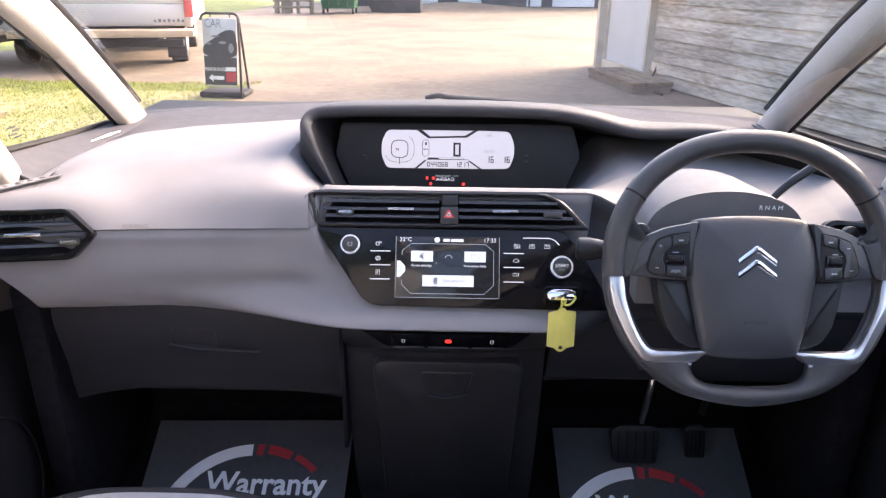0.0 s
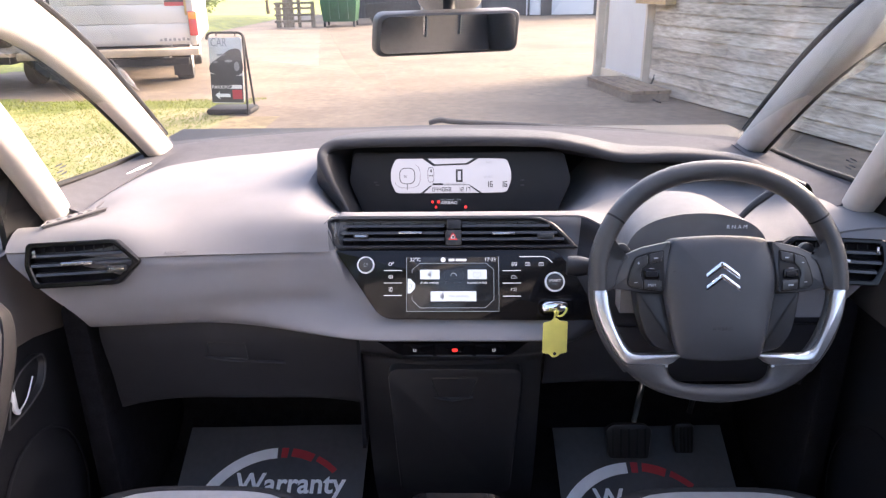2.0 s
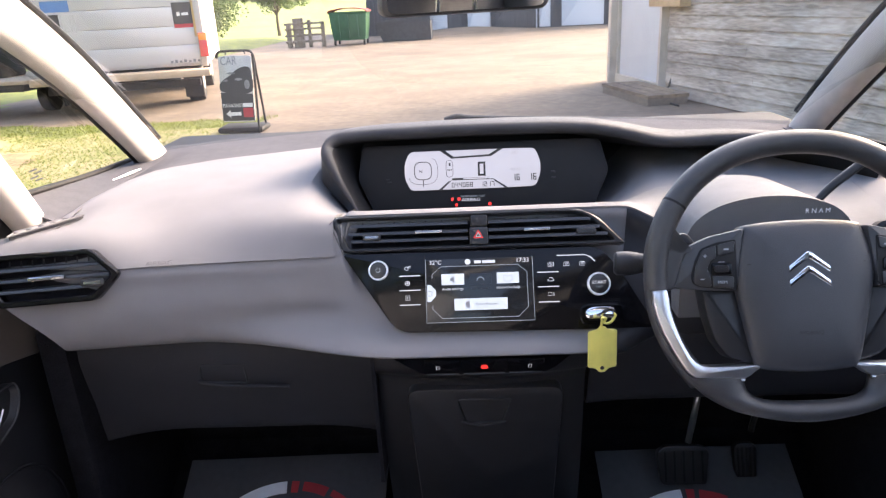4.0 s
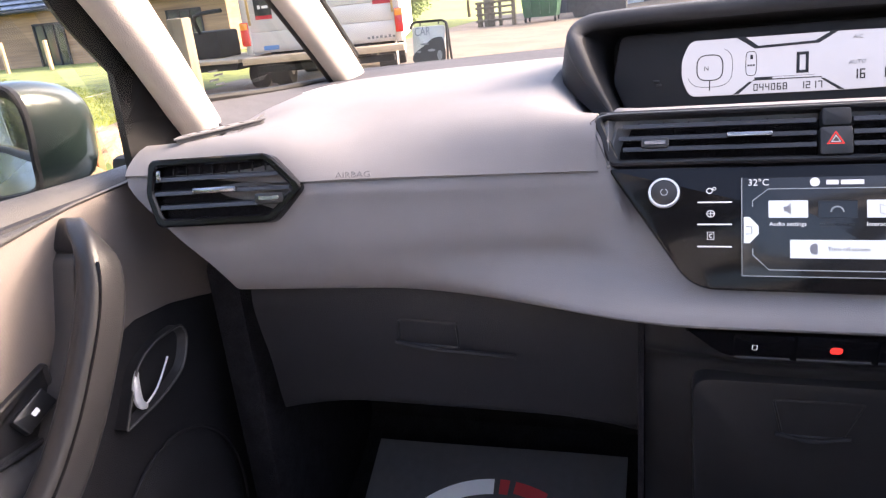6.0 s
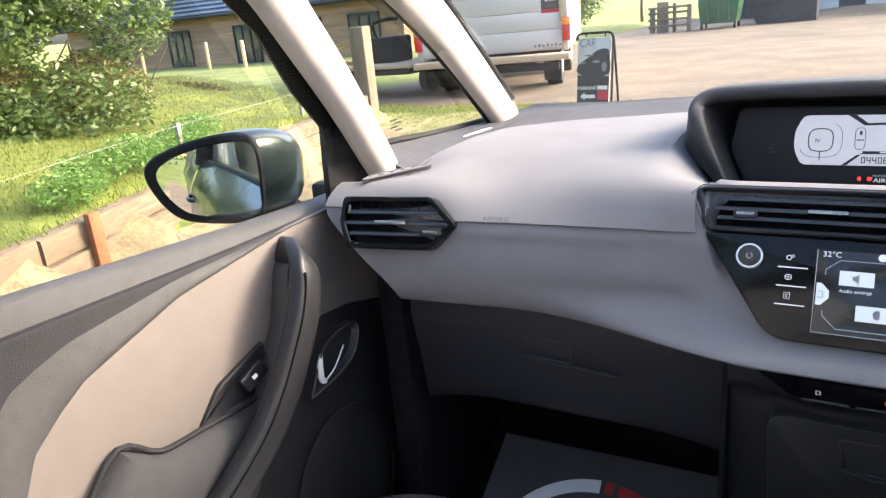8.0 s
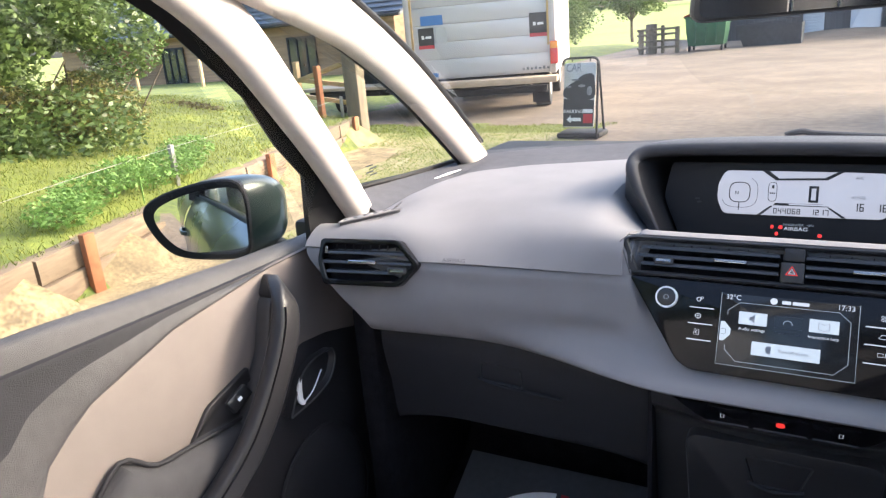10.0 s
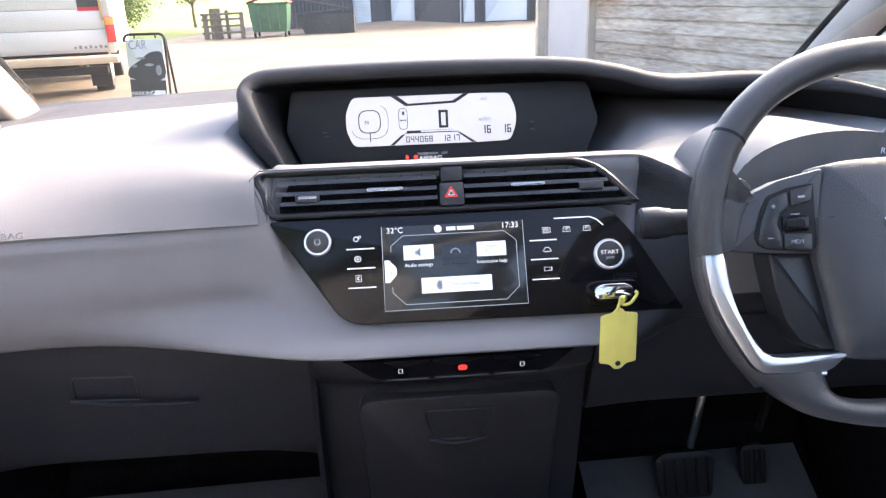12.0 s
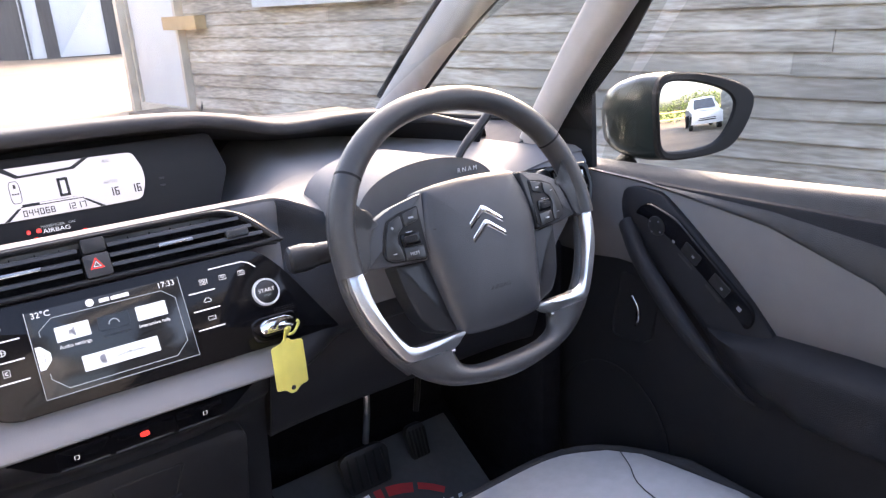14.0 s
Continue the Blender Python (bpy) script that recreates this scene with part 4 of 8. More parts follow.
for sgn in (-1, 1):
    def flip(pts):
        return on_side(sgn, pts)
    # leather-backed flank of the rim, and the satin bracket on it that turns in to the hub
    flank = curve([W.at(u, v, -0.003) for u, v in flip(((-0.1672, -0.006), (-0.1655, -0.030), (-0.1575, -0.060), (-0.1425, -0.092), (-0.1200, -0.121)))], 4)
    part("rim_flank", sweep(flank, [(0.0138 * math.cos(2 * math.pi * i / 14), 0.0105 * math.sin(2 * math.pi * i / 14)) for i in range(14)], W.w), LEATHER, wheel)
    bracket = curve([(*p, 0) for p in flip(((-0.1745, -0.0113), (-0.1705, -0.0456), (-0.1590, -0.0745), (-0.1430, -0.1030), (-0.1335, -0.1140), (-0.1240, -0.1170), (-0.0980, -0.1180), (-0.0720, -0.1180), (-0.0600, -0.1105), (-0.0500, -0.1022), (-0.0740, -0.1023), (-0.0980, -0.1024), (-0.1200, -0.1012), (-0.1330, -0.0900), (-0.1460, -0.0620), (-0.1530, -0.0370), (-0.1572, -0.0113)))], 2, True)
    part("silver_spoke", plate(W, [p.to_2d() for p in bracket], 0.016, 0.0045, 0.0115), SATIN, wheel, "satin silver lower spoke")
    part("spoke_lip", sweep([W.at(u, v, 0.006) for u, v in flip(((-0.1270, -0.1190), (-0.0980, -0.1200), (-0.0715, -0.1197)))], disc(0.0017, 8), W.w), SATIN, wheel)
    seam_at = 33 if sgn > 0 else 147
    part("rim_seam", sweep(rim_path(seam_at - 0.5, seam_at + 0.5, 2), [(a * 1.02, b * 1.02) for a, b in RIM], W.w), RUBBER, wheel)
    # leather thumb rest between the rim and the switch spoke
    web = flip(((-0.1745, -0.0120), (-0.1790, 0.0150), (-0.1745, 0.0480), (-0.1610, 0.0760), (-0.1520, 0.0740), (-0.1515, 0.0560), (-0.1515, 0.0440), (-0.1455, 0.0368), (-0.1343, 0.0344), (-0.1256, 0.0372), (-0.1380, 0.0180), (-0.1490, -0.0120)))
    part("thumb_rest", plate(W, [p.to_2d() for p in curve([(*p, 0) for p in web], 3, True)], 0.020, 0.005, 0.0105), LEATHER, wheel, "leather-covered thumb rest")
    # the switch spoke slopes from the hub out to the rim
    S = Plane(W.at(sgn * 0.08, 0, 0.0155), W.u - W.w * (sgn * 0.13), W.v)
    def local(pts):
        return [(u - sgn * 0.08, v) for u, v in flip(pts)]
    spoke = part("spoke", plate(S, rounded(local(((-0.0690, 0.0560), (-0.1076, 0.0478), (-0.1309, 0.0376), (-0.1425, 0.0141), (-0.1502, -0.0110), (-0.1152, -0.0150), (-0.0800, -0.0165))), 0.004), 0.020, 0.003, 0.0), AIRBAG, wheel, "dark grey switch spoke")
    podp = part("switch_pod", plate(S, rounded(local(((-0.0786, 0.0436), (-0.1001, 0.0407), (-0.1178, 0.0342), (-0.1245, 0.0212), (-0.1300, 0.0013), (-0.1282, -0.0063), (-0.1211, -0.0108), (-0.0833, -0.0152), (-0.0790, -0.0103))), 0.003), 0.004, 0.001, 0.0012), RUBBER, wheel, "pod of black wheel switches")
    for q, r in ((((-0.1013, 0.0372), (-0.1009, 0.0241), (-0.1081, 0.0187), (-0.1115, 0.0091), (-0.1085, 0.0031), (-0.1072, -0.0108), (-0.1210, -0.0090), (-0.1275, -0.0046), (-0.1243, 0.0126), (-0.1163, 0.0320)), 0.003), (((-0.0990, 0.0376), (-0.0800, 0.0418), (-0.0820, 0.0284), (-0.0990, 0.0243)), 0.002), (((-0.1058, 0.0018), (-0.0829, 0.0008), (-0.0832, -0.0134), (-0.1060, -0.0108)), 0.002)):
        part("wheel_switch", plate(S, rounded(local(q), r), 0.003, 0.0008, 0.0026), SWITCH, podp)
    u0, u1 = sorted((-sgn * -0.1039 - sgn * 0.08, -sgn * -0.0876 - sgn * 0.08))
    part("roller_frame", plate(S, rect(u0 - 0.0030, 0.0032, u1 + 0.0030, 0.0168, 0.003), 0.003, 0.001, 0.0030), GLOSS, podp)
    roller = part("roller", plate(S, rect(u0, 0.0060, u1, 0.0140, 0.003), 0.006, 0.002, 0.0055), DARK, podp)
    for k in range(5):
        u = u0 + (u1 - u0) * (0.18 + 0.16 * k)
        part("groove", plate(S, rect(u - 0.0005, 0.0068, u + 0.0005, 0.0132), 0.0004, 0, 0.0057), RUBBER, roller)
    for k in range(9):
        part("grip_dot", plate(S, rect(-sgn * -0.0782 - sgn * 0.08 - 0.0008, -0.0095 + 0.0027 * k, -sgn * -0.0782 - sgn * 0.08 + 0.0008, -0.0079 + 0.0027 * k), 0.001, 0, 0.0020), BLACK, podp)
    def mark(u, v, a, b):
        u = -sgn * u - sgn * 0.08
        part("switch_print", plate(S, rect(u - a, v - b, u + a, v + b), 0.0003, 0, 0.0029), FAINT, podp)
    mark(-0.1134, 0.0253, 0.0018, 0.0005)
    if sgn < 0:
        mark(-0.1134, 0.0253, 0.0005, 0.0018)
        words("MEM", 0.0052, S, -0.0953 + 0.08, -0.0057, 0.0028, FAINT, podp)
    else:
        mark(-0.0953, -0.0057, 0.0036, 0.0010)
    mark(-0.1172, -0.0016, 0.0022, 0.0005)
    mark(-0.0899, 0.0323, 0.0028, 0.0009)
    mark(-0.0960, 0.0178, 0.0036, 0.0005)
    # gearshift paddle behind the spoke
    part("paddle", plate(W, rounded(flip(((-0.1425, 0.0410), (-0.1400, 0.0505), (-0.1310, 0.0545), (-0.1225, 0.0510), (-0.1150, 0.0380), (-0.1300, 0.0330))), 0.006), 0.010, 0.004, -0.008), BLACK, wheel, "black gearshift paddle")

hub_half = [(0.0, -0.1115), (-0.0473, -0.1083), (-0.0590, -0.0997), (-0.0685, -0.0600), (-0.0752, -0.0250), (-0.0790, -0.0060), (-0.0785, 0.0100), (-0.0745, 0.0330), (-0.0665, 0.0540), (-0.0610, 0.0590), (-0.0407, 0.0620), (0.0, 0.0636)]
hub_loop = curve([(u - 0.001, v, 0) for u, v in hub_half + [(-u, v) for u, v in hub_half[-2:0:-1]]], 3, True)


def cushion(plane, loop, height, rings=7, w0=0.0, depth=0.03):
    bm = bmesh.new()
    loop = [Vector(p).to_2d() for p in loop]
    cen = sum(loop, Vector((0, 0))) / len(loop)
    vs = [[bm.verts.new(plane.at(*p, w0 - depth)) for p in loop]]
    for j in range(rings):
        t = j / rings
        vs.append([bm.verts.new(plane.at(*(p.lerp(cen, t ** 1.5)), w0 + height * (1 - (1 - t) ** 3))) for p in loop])
    k = len(loop)
    for a, b in zip(vs, vs[1:]):
        for i in range(k):
            bm.faces.new((a[i], a[(i + 1) % k], b[(i + 1) % k], b[i]))
    cap(bm, vs[-1])
    return bm


hub = part("hub_cover", cushion(W, hub_loop, 0.0145, 9, 0.0095), AIRBAG, wheel, "dark grey airbag cover")
part("hub_back", turned(W, [(0.065, -0.05), (0.075, -0.03), (0.07, -0.008), (0.06, 0.0)], 0.0, -0.02, 28), BLACK, wheel)
for top in (0.0268, 0.0105):
    rows = []
    for u, o_, i_ in ((-0.0226, -0.0165, -0.0238), (-0.0030, -0.0008, -0.0098), (0.0, 0.0, -0.0085), (0.0030, -0.0008, -0.0098), (0.0226, -0.0165, -0.0238)):
        o_, i_ = top + o_, top + i_
        rows.append([W.at(u - 0.0005, v, w) for v, w in ((o_, 0.019), (o_, 0.0238), (o_ - 0.0010, 0.0248), ((o_ + i_) / 2, 0.0254), (i_ + 0.0010, 0.0248), (i_, 0.0238), (i_, 0.019))])
    bm = sheet(rows, closed=True)
    bm.verts.ensure_lookup_table()
    cap(bm, [bm.verts[i] for i in range(7)])
    cap(bm, [bm.verts[i] for i in range(len(bm.verts) - 7, len(bm.verts))])
    part("chevron", bm, CHROME, hub, "chrome chevron badge", smooth=False)
words("AIRBAG", 0.0068, W, -0.001, -0.066, 0.0228, BLACK, hub, wide=1.2, name="embossed_lettering")
for u in (-0.062, 0.058):
    part("horn_mark", plate(W, rect(u - 0.006, 0.0132, u + 0.006, 0.0142), 0.002, 0, 0.0195), BLACK, hub)
# black lower arms from the switch spokes down to the silver spokes
for sgn in (-1, 1):
    arm = on_side(sgn, ((-0.1165, -0.0120), (-0.0760, -0.0140), (-0.0610, -0.0611), (-0.0500, -0.1030), (-0.0685, -0.1020), (-0.0895, -0.0940), (-0.1035, -0.0745), (-0.1115, -0.0454)))
    part("lower_spoke", plate(W, rounded(arm, 0.006), 0.025, 0.007, 0.0035), BLACK, wheel, "black lower spoke")
# column shroud behind the wheel
shroud_rows = []
for i in range(9):
    t = i / 8
    cen = Vector((0.372, 0.918 + 0.16 * t, 0.945 - 0.006 * t))
    wdt, hgt = 0.108 - 0.006 * t, 0.094 - 0.006 * t
    row = []
    for j in range(25):
        a = math.pi * j / 24
        row.append(cen + Vector((wdt * math.cos(a), 0, hgt * (abs(math.sin(a)) ** 0.55) - 0.02)))
    row += [cen + Vector((-wdt, 0, -0.09)), cen + Vector((wdt, 0, -0.09))]
    shroud_rows.append(row)
bm = sheet(shroud_rows, closed=True)
bm.verts.ensure_lookup_table()
cap(bm, [bm.verts[i] for i in range(27)])
shroud = part("column_shroud", bm, SHROUD, wheel, "grey plastic steering column shroud")
Q = Plane((0.405, 0.9165, 0.998), (1, 0, 0), (0, 0.02, 1))
words("R N A M", 0.0085, Q, 0.022, 0.0, 0.0012, INK_WHITE, shroud)
part("column_tube", sweep([(0.372, 0.84, 0.935), (0.372, 1.0, 0.905), (0.372, 1.2, 0.86)], disc(0.06, 20)), BLACK, wheel)
# gear selector on top of the column
part("gear_selector", sweep(curve([(0.452, 0.98, 0.985), (0.478, 0.99, 1.008), (0.512, 1.0, 1.03), (0.536, 1.005, 1.047)], 4), disc(0.0065, 10), scale=[0.7, 0.75, 0.8, 0.85, 0.9, 0.95, 1.0, 1.0, 1.0, 1.0, 1.0, 1.0, 0.9]), BLACK, wheel, "thin black gear selector stalk")
# lighting stalk
stalk = part("light_stalk", sweep(curve([(0.305, 0.875, 0.945), (0.25, 0.895, 0.942), (0.205, 0.905, 0.940)], 4), disc(0.009, 14), scale=[1.0, 1.0, 1.05, 1.1, 1.2, 1.3, 1.35, 1.4, 1.4]), BLACK, wheel, "black control stalk with a rotary tip")
T = Plane((0.198, 0.905, 0.939), (0, 1, 0), (0, 0, 1))
part("stalk_tip", sweep([(0.205, 0.905, 0.940), (0.192, 0.907, 0.9395), (0.178, 0.909, 0.939), (0.175, 0.9095, 0.939)], disc(0.0150, 20), scale=[0.9, 1.05, 1.0, 0.8]), BLACK, stalk)
settle(wheel)

# ignition key and tag
tagkey = thing("key_tag", (0.168, 0.93, 0.80), "yellow plastic key tag hanging from the key fob", "key tag")
part("key_fob", plate(F, rounded([fp(*p) for p in ((970, 530), (1018, 530), (1022, 516), (1012, 509), (978, 509), (967, 516))], 0.006), 0.012, 0.003, 0.016), CHROME, tagkey, "chrome key fob in the slot")
part("fob_body", plate(F, rounded([fp(*p) for p in ((974, 534), (1016, 534), (1024, 524), (966, 524))], 0.004), 0.012, 0.003, 0.014), GLOSS, tagkey)
TG = Plane((0.166, 0.914, 0.813), (1, 0.05, 0), (0, 0.04, 1))
tl = rounded([(-0.021, 0.027), (-0.008, 0.030), (-0.006, 0.034), (0.002, 0.034), (0.004, 0.030), (0.018, 0.028), (0.0185, -0.026), (0.008, -0.028), (0.002, -0.034), (-0.005, -0.034), (-0.010, -0.028), (-0.021, -0.026)], 0.0025, 3)
hole = part("tag", plate(TG, tl, 0.0012, 0.0004, 0.0), TAG, tagkey, "yellow plastic tag with a punched hole")
part("punched_hole", turned(TG, [(0.0029, -0.0014), (0.0029, 0.0002)], -0.001, -0.0275, 16), BLACK, hole)
part("tag_loop", sweep(curve([TG.at(-0.004, 0.032, 0), TG.at(-0.004, 0.044, 0.006), TG.at(-0.006, 0.052, 0.014), TG.at(0.0, 0.050, 0.010), TG.at(0.0, 0.040, 0.002), TG.at(0.008, 0.040, 0.002), TG.at(0.014, 0.050, 0.004), TG.at(0.013, 0.053, 0.002)], 4), disc(0.0017, 8)), TAG, hole)
settle(tagkey)


# ---------------------------------------------------------------- cabin shell
def both(points, sign):
    """Points given for the passenger's side (x negative), or mirrored."""
    return [(p[0] * -sign, p[1], p[2]) for p in points]


def oval(a, b, n=16, power=2.6):
    return [(x, y) for x, y in ring(0, 0, a, b, n, power=power)]


def pillar(sign, path, widths, name, label, thick=0.024, push=0.0):
    pts = curve(both(path, sign), 5)
    n = len(pts)
    sc = [(interp(i / (n - 1), widths), 1.0) for i in range(n)]
    return tagged(link_mesh(name, sweep(pts, oval(1.0, thick), (-sign, 0, 0), scale=sc), PILLAR), label, "pillar", kind="structure")


FRONT_PILLAR = [(-0.700, 1.60, 0.935), (-0.694, 1.535, 0.985), (-0.682, 1.382, 1.095), (-0.666, 1.212, 1.203), (-0.646, 1.007, 1.303), (-0.629, 0.772, 1.385), (-0.62, 0.45, 1.44)]
SIDE_PILLAR = [(-0.710, 1.135, 0.905), (-0.702, 1.095, 0.966), (-0.683, 0.993, 1.090), (-0.674, 0.906, 1.192), (-0.659, 0.798, 1.300), (-0.642, 0.64, 1.395), (-0.630, 0.40, 1.46)]
for sign in (-1, 1):
    pillar(sign, FRONT_PILLAR, [(0, 0.035), (0.35, 0.037), (0.62, 0.038), (0.80, 0.052), (1, 0.085)], "front_pillar", "cream cloth-covered windscreen pillar")
    pillar(sign, SIDE_PILLAR, [(0, 0.020), (0.25, 0.026), (0.5, 0.031), (0.67, 0.036), (1, 0.055)], "side_pillar", "cream cloth-covered pillar behind the quarter window")
    # rubber seals along the pillars
    off = [(p[0] + 0.014, p[1] + 0.024, p[2] + 0.031) for p in FRONT_PILLAR[1:]]
    tagged(link_mesh("windscreen_seal", sweep(curve(both(off, sign), 5), disc(0.006, 8)), RUBBER), "black rubber windscreen seal", "seal", kind="structure")
    off = [(p[0] - 0.010, p[1] - 0.021, p[2] - 0.025) for p in FRONT_PILLAR[1:-1]]
    tagged(link_mesh("window_seal", sweep(curve(both(off, sign), 5), disc(0.006, 8)), RUBBER), "black rubber quarter window seal", "seal", kind="structure")
    off = [(p[0] - 0.014, p[1] + 0.020, p[2] + 0.017) for p in SIDE_PILLAR[1:-1]]
    tagged(link_mesh("window_seal", sweep(curve(both(off, sign), 5), disc(0.006, 8)), RUBBER), "black rubber quarter window seal", "seal", kind="structure")
    off = [(-0.728, 1.56, 0.976), (-0.728, 1.518, 0.978), (-0.728, 1.323, 0.988), (-0.728, 1.156, 1.002), (-0.728, 1.07, 1.008)]
    sill = [[(-0.655, y, z0), (-0.69, y + 0.004, z0 + 0.35 * (z1 - z0) + 0.001), (-0.73, y + 0.006, z1)] for y, z0, z1 in ((1.09, 0.970, 1.004), (1.156, 0.974, 0.999), (1.24, 0.976, 0.993), (1.323, 0.976, 0.987), (1.43, 0.976, 0.980), (1.56, 0.981, 0.975))]
    tagged(link_mesh("window_sill", sheet([both(r, sign) for r in sill], thick=0.004), DASH_TOP), "dark grey sill below the quarter window", "sill", kind="structure")
    for k in range(4):
        y0 = 1.165 + 0.012 * (k % 2)
        tagged(link_mesh("glass_mark", block(-sign * -0.7275 - 0.0003, y0, 1.034 - 0.006 * k, -sign * -0.7275 + 0.0003, y0 + 0.022, 1.0365 - 0.006 * k), DASH_TOP), "small etched marks on the window glass", "marking", kind="structure")
    tagged(link_mesh("window_seal", sweep(curve(both(off, sign), 5), disc(0.006, 8)), RUBBER), "black rubber seal at the quarter window's foot", "seal", kind="structure")
    q = both([(-0.735, 1.62, 0.93), (-0.735, 1.02, 0.93), (-0.668, 0.72, 1.34), (-0.662, 0.95, 1.33)], sign)
    bm = bmesh.new()
    bm.faces.new([bm.verts.new(p) for p in q])
    g = tagged(link_mesh("quarter_window", bm, GLASS), "clear quarter window between two pillars", "window", kind="structure")
    g.visible_shadow = False
    # dark frame of the door behind the side pillar
    fr = [[(-0.738, 0.985, 0.94), (-0.722, 1.12, 0.94)], [(-0.738, 0.988, 1.00), (-0.718, 1.09, 1.00)], [(-0.736, 0.990, 1.057), (-0.712, 1.035, 1.07)], [(-0.728, 0.930, 1.116), (-0.702, 0.985, 1.13)], [(-0.716, 0.865, 1.20), (-0.692, 0.92, 1.215)], [(-0.700, 0.725, 1.31), (-0.680, 0.78, 1.33)], [(-0.672, 0.55, 1.40), (-0.66, 0.58, 1.42)], [(-0.66, 0.20, 1.47), (-0.645, 0.20, 1.49)]]
    bm = sheet([both(r, sign) for r in fr], thick=0.012)
    tagged(link_mesh("door_frame", bm, RUBBER, smooth=False), "black door frame beside the pillar", "door frame", kind="structure")

# windscreen
rows = []
for i in range(21):
    x = -0.70 + 1.40 * i / 20
    k = 1 - (x / 0.70) ** 2
    rows.append([Vector((x * (1 - 0.10 * t), 1.61 + 0.20 * k - (1.17 + 0.10 * k) * t, 0.965 + 0.005 * k + 0.50 * t + 0.08 * t * (1 - t))) for t in [j / 10 for j in range(11)]])
ws = tagged(link_mesh("windscreen", sheet(rows), GLASS), "large clear curved windscreen", "windscreen", kind="structure")
ws.visible_shadow = False
# scuttle outside the windscreen with a parked wiper
tagged(link_mesh("scuttle", block(-0.82, 1.62, 0.86, 0.82, 2.0, 0.945, 0.02), RUBBER), "black plastic scuttle below the windscreen", "scuttle", kind="structure")
wiper = thing("windscreen_wiper", (-0.03, 1.90, 0.945), "black parked windscreen wiper on the scuttle", "wiper")
part("wiper_arm", sweep(curve([(-0.068, 1.90, 0.972), (-0.035, 1.90, 0.980), (0.01, 1.90, 0.974), (0.2, 1.885, 0.966), (0.52, 1.82, 0.958)], 4), oval(0.012, 0.007, 10), (0, 0, 1)), RUBBER, wiper)
part("wiper_blade", sweep([(0.05, 1.865, 0.962), (0.35, 1.84, 0.960), (0.62, 1.76, 0.955)], oval(0.006, 0.008, 8), (0, 0, 1)), RUBBER, wiper)
settle(wiper)
VIN = Plane((-0.668, 1.386, 0.9800), (0.08, 1, 0.0), (-1, 0.08, 0))
tagged(link_mesh("number_slot", plate(VIN, rounded([(-0.064, 0.002), (-0.02, -0.006), (0.030, -0.005), (0.000, 0.004)], 0.002), 0.002, 0.0005, 0.001), RINGSILVER), "small bright plate on the dashboard's edge", "plate", kind="structure")
# roof, rear and floor close the cabin
# a cloth-lined frame with a long glass roof panel in it
RF = Plane((0, 0, 1.53), (1, 0, 0), (0, 1, 0))
glass_cut = rect(-0.50, -1.55, 0.50, 0.38, 0.06)
tagged(link_mesh("roof_lining", frame_plate(RF, rect(-0.64, -2.1, 0.64, 0.42, 0.03), glass_cut, 0.06, 0.0, bevel=0.008), HEADLINER), "grey cloth roof lining round a glass roof panel", "ceiling", kind="structure")
tagged(link_mesh("roof_skin", frame_plate(RF, rect(-0.68, -2.15, 0.68, 0.46, 0.03), glass_cut, 0.036, 0.042, bevel=0.008), PAINT), "dark green painted roof round a glass panel", "roof", kind="structure")
roof_glass = tagged(link_mesh("roof_glass", plate(RF, inset(glass_cut, -0.015), 0.005, 0, 0.052), GLASS), "clear glass roof panel", "window", kind="structure")
roof_glass.visible_shadow = False
for sign in (-1, 1):
    tagged(link_mesh("door_pillar", sweep([(sign * 0.795, -0.33, 0.96), (sign * 0.73, -0.335, 1.25), (sign * 0.665, -0.34, 1.52)], oval(0.05, 0.010), (0, 1, 0)), RUBBER), "black outer pillar between the doors", "pillar", kind="structure")
tagged(link_mesh("cabin_floor", block(-0.72, -1.6, 0.24, 0.72, 1.6, 0.31), CARPET), "black carpeted cabin floor", "floor", kind="structure")
rowsf = []
for i in range(9):
    x = -0.70 + 1.40 * i / 8
    rowsf.append(curve([(x, 1.10, 0.312), (x, 1.22, 0.318), (x, 1.33, 0.37), (x, 1.42, 0.50), (x, 1.44, 0.70)], 4))
tagged(link_mesh("toe_board", sheet(rowsf, thick=0.01), CARPET), "black carpeted footwell slope", "floor", kind="structure")
bm = bmesh.new()
bm.faces.new([bm.verts.new(p) for p in ((-0.64, -2.12, 1.0), (0.64, -2.12, 1.0), (0.60, -2.10, 1.50), (-0.60, -2.10, 1.50))])
rear_glass = tagged(link_mesh("rear_window", bm, pane("rear_glass", (0.4, 0.42, 0.41))), "tinted rear window in the tailgate", "window", kind="structure")
rear_glass.visible_shadow = False
tagged(link_mesh("tailgate", block(-0.66, -2.16, 0.3, 0.66, -2.1, 1.0, 0.02), HEADLINER), "grey lined tailgate", "wall", kind="structure")
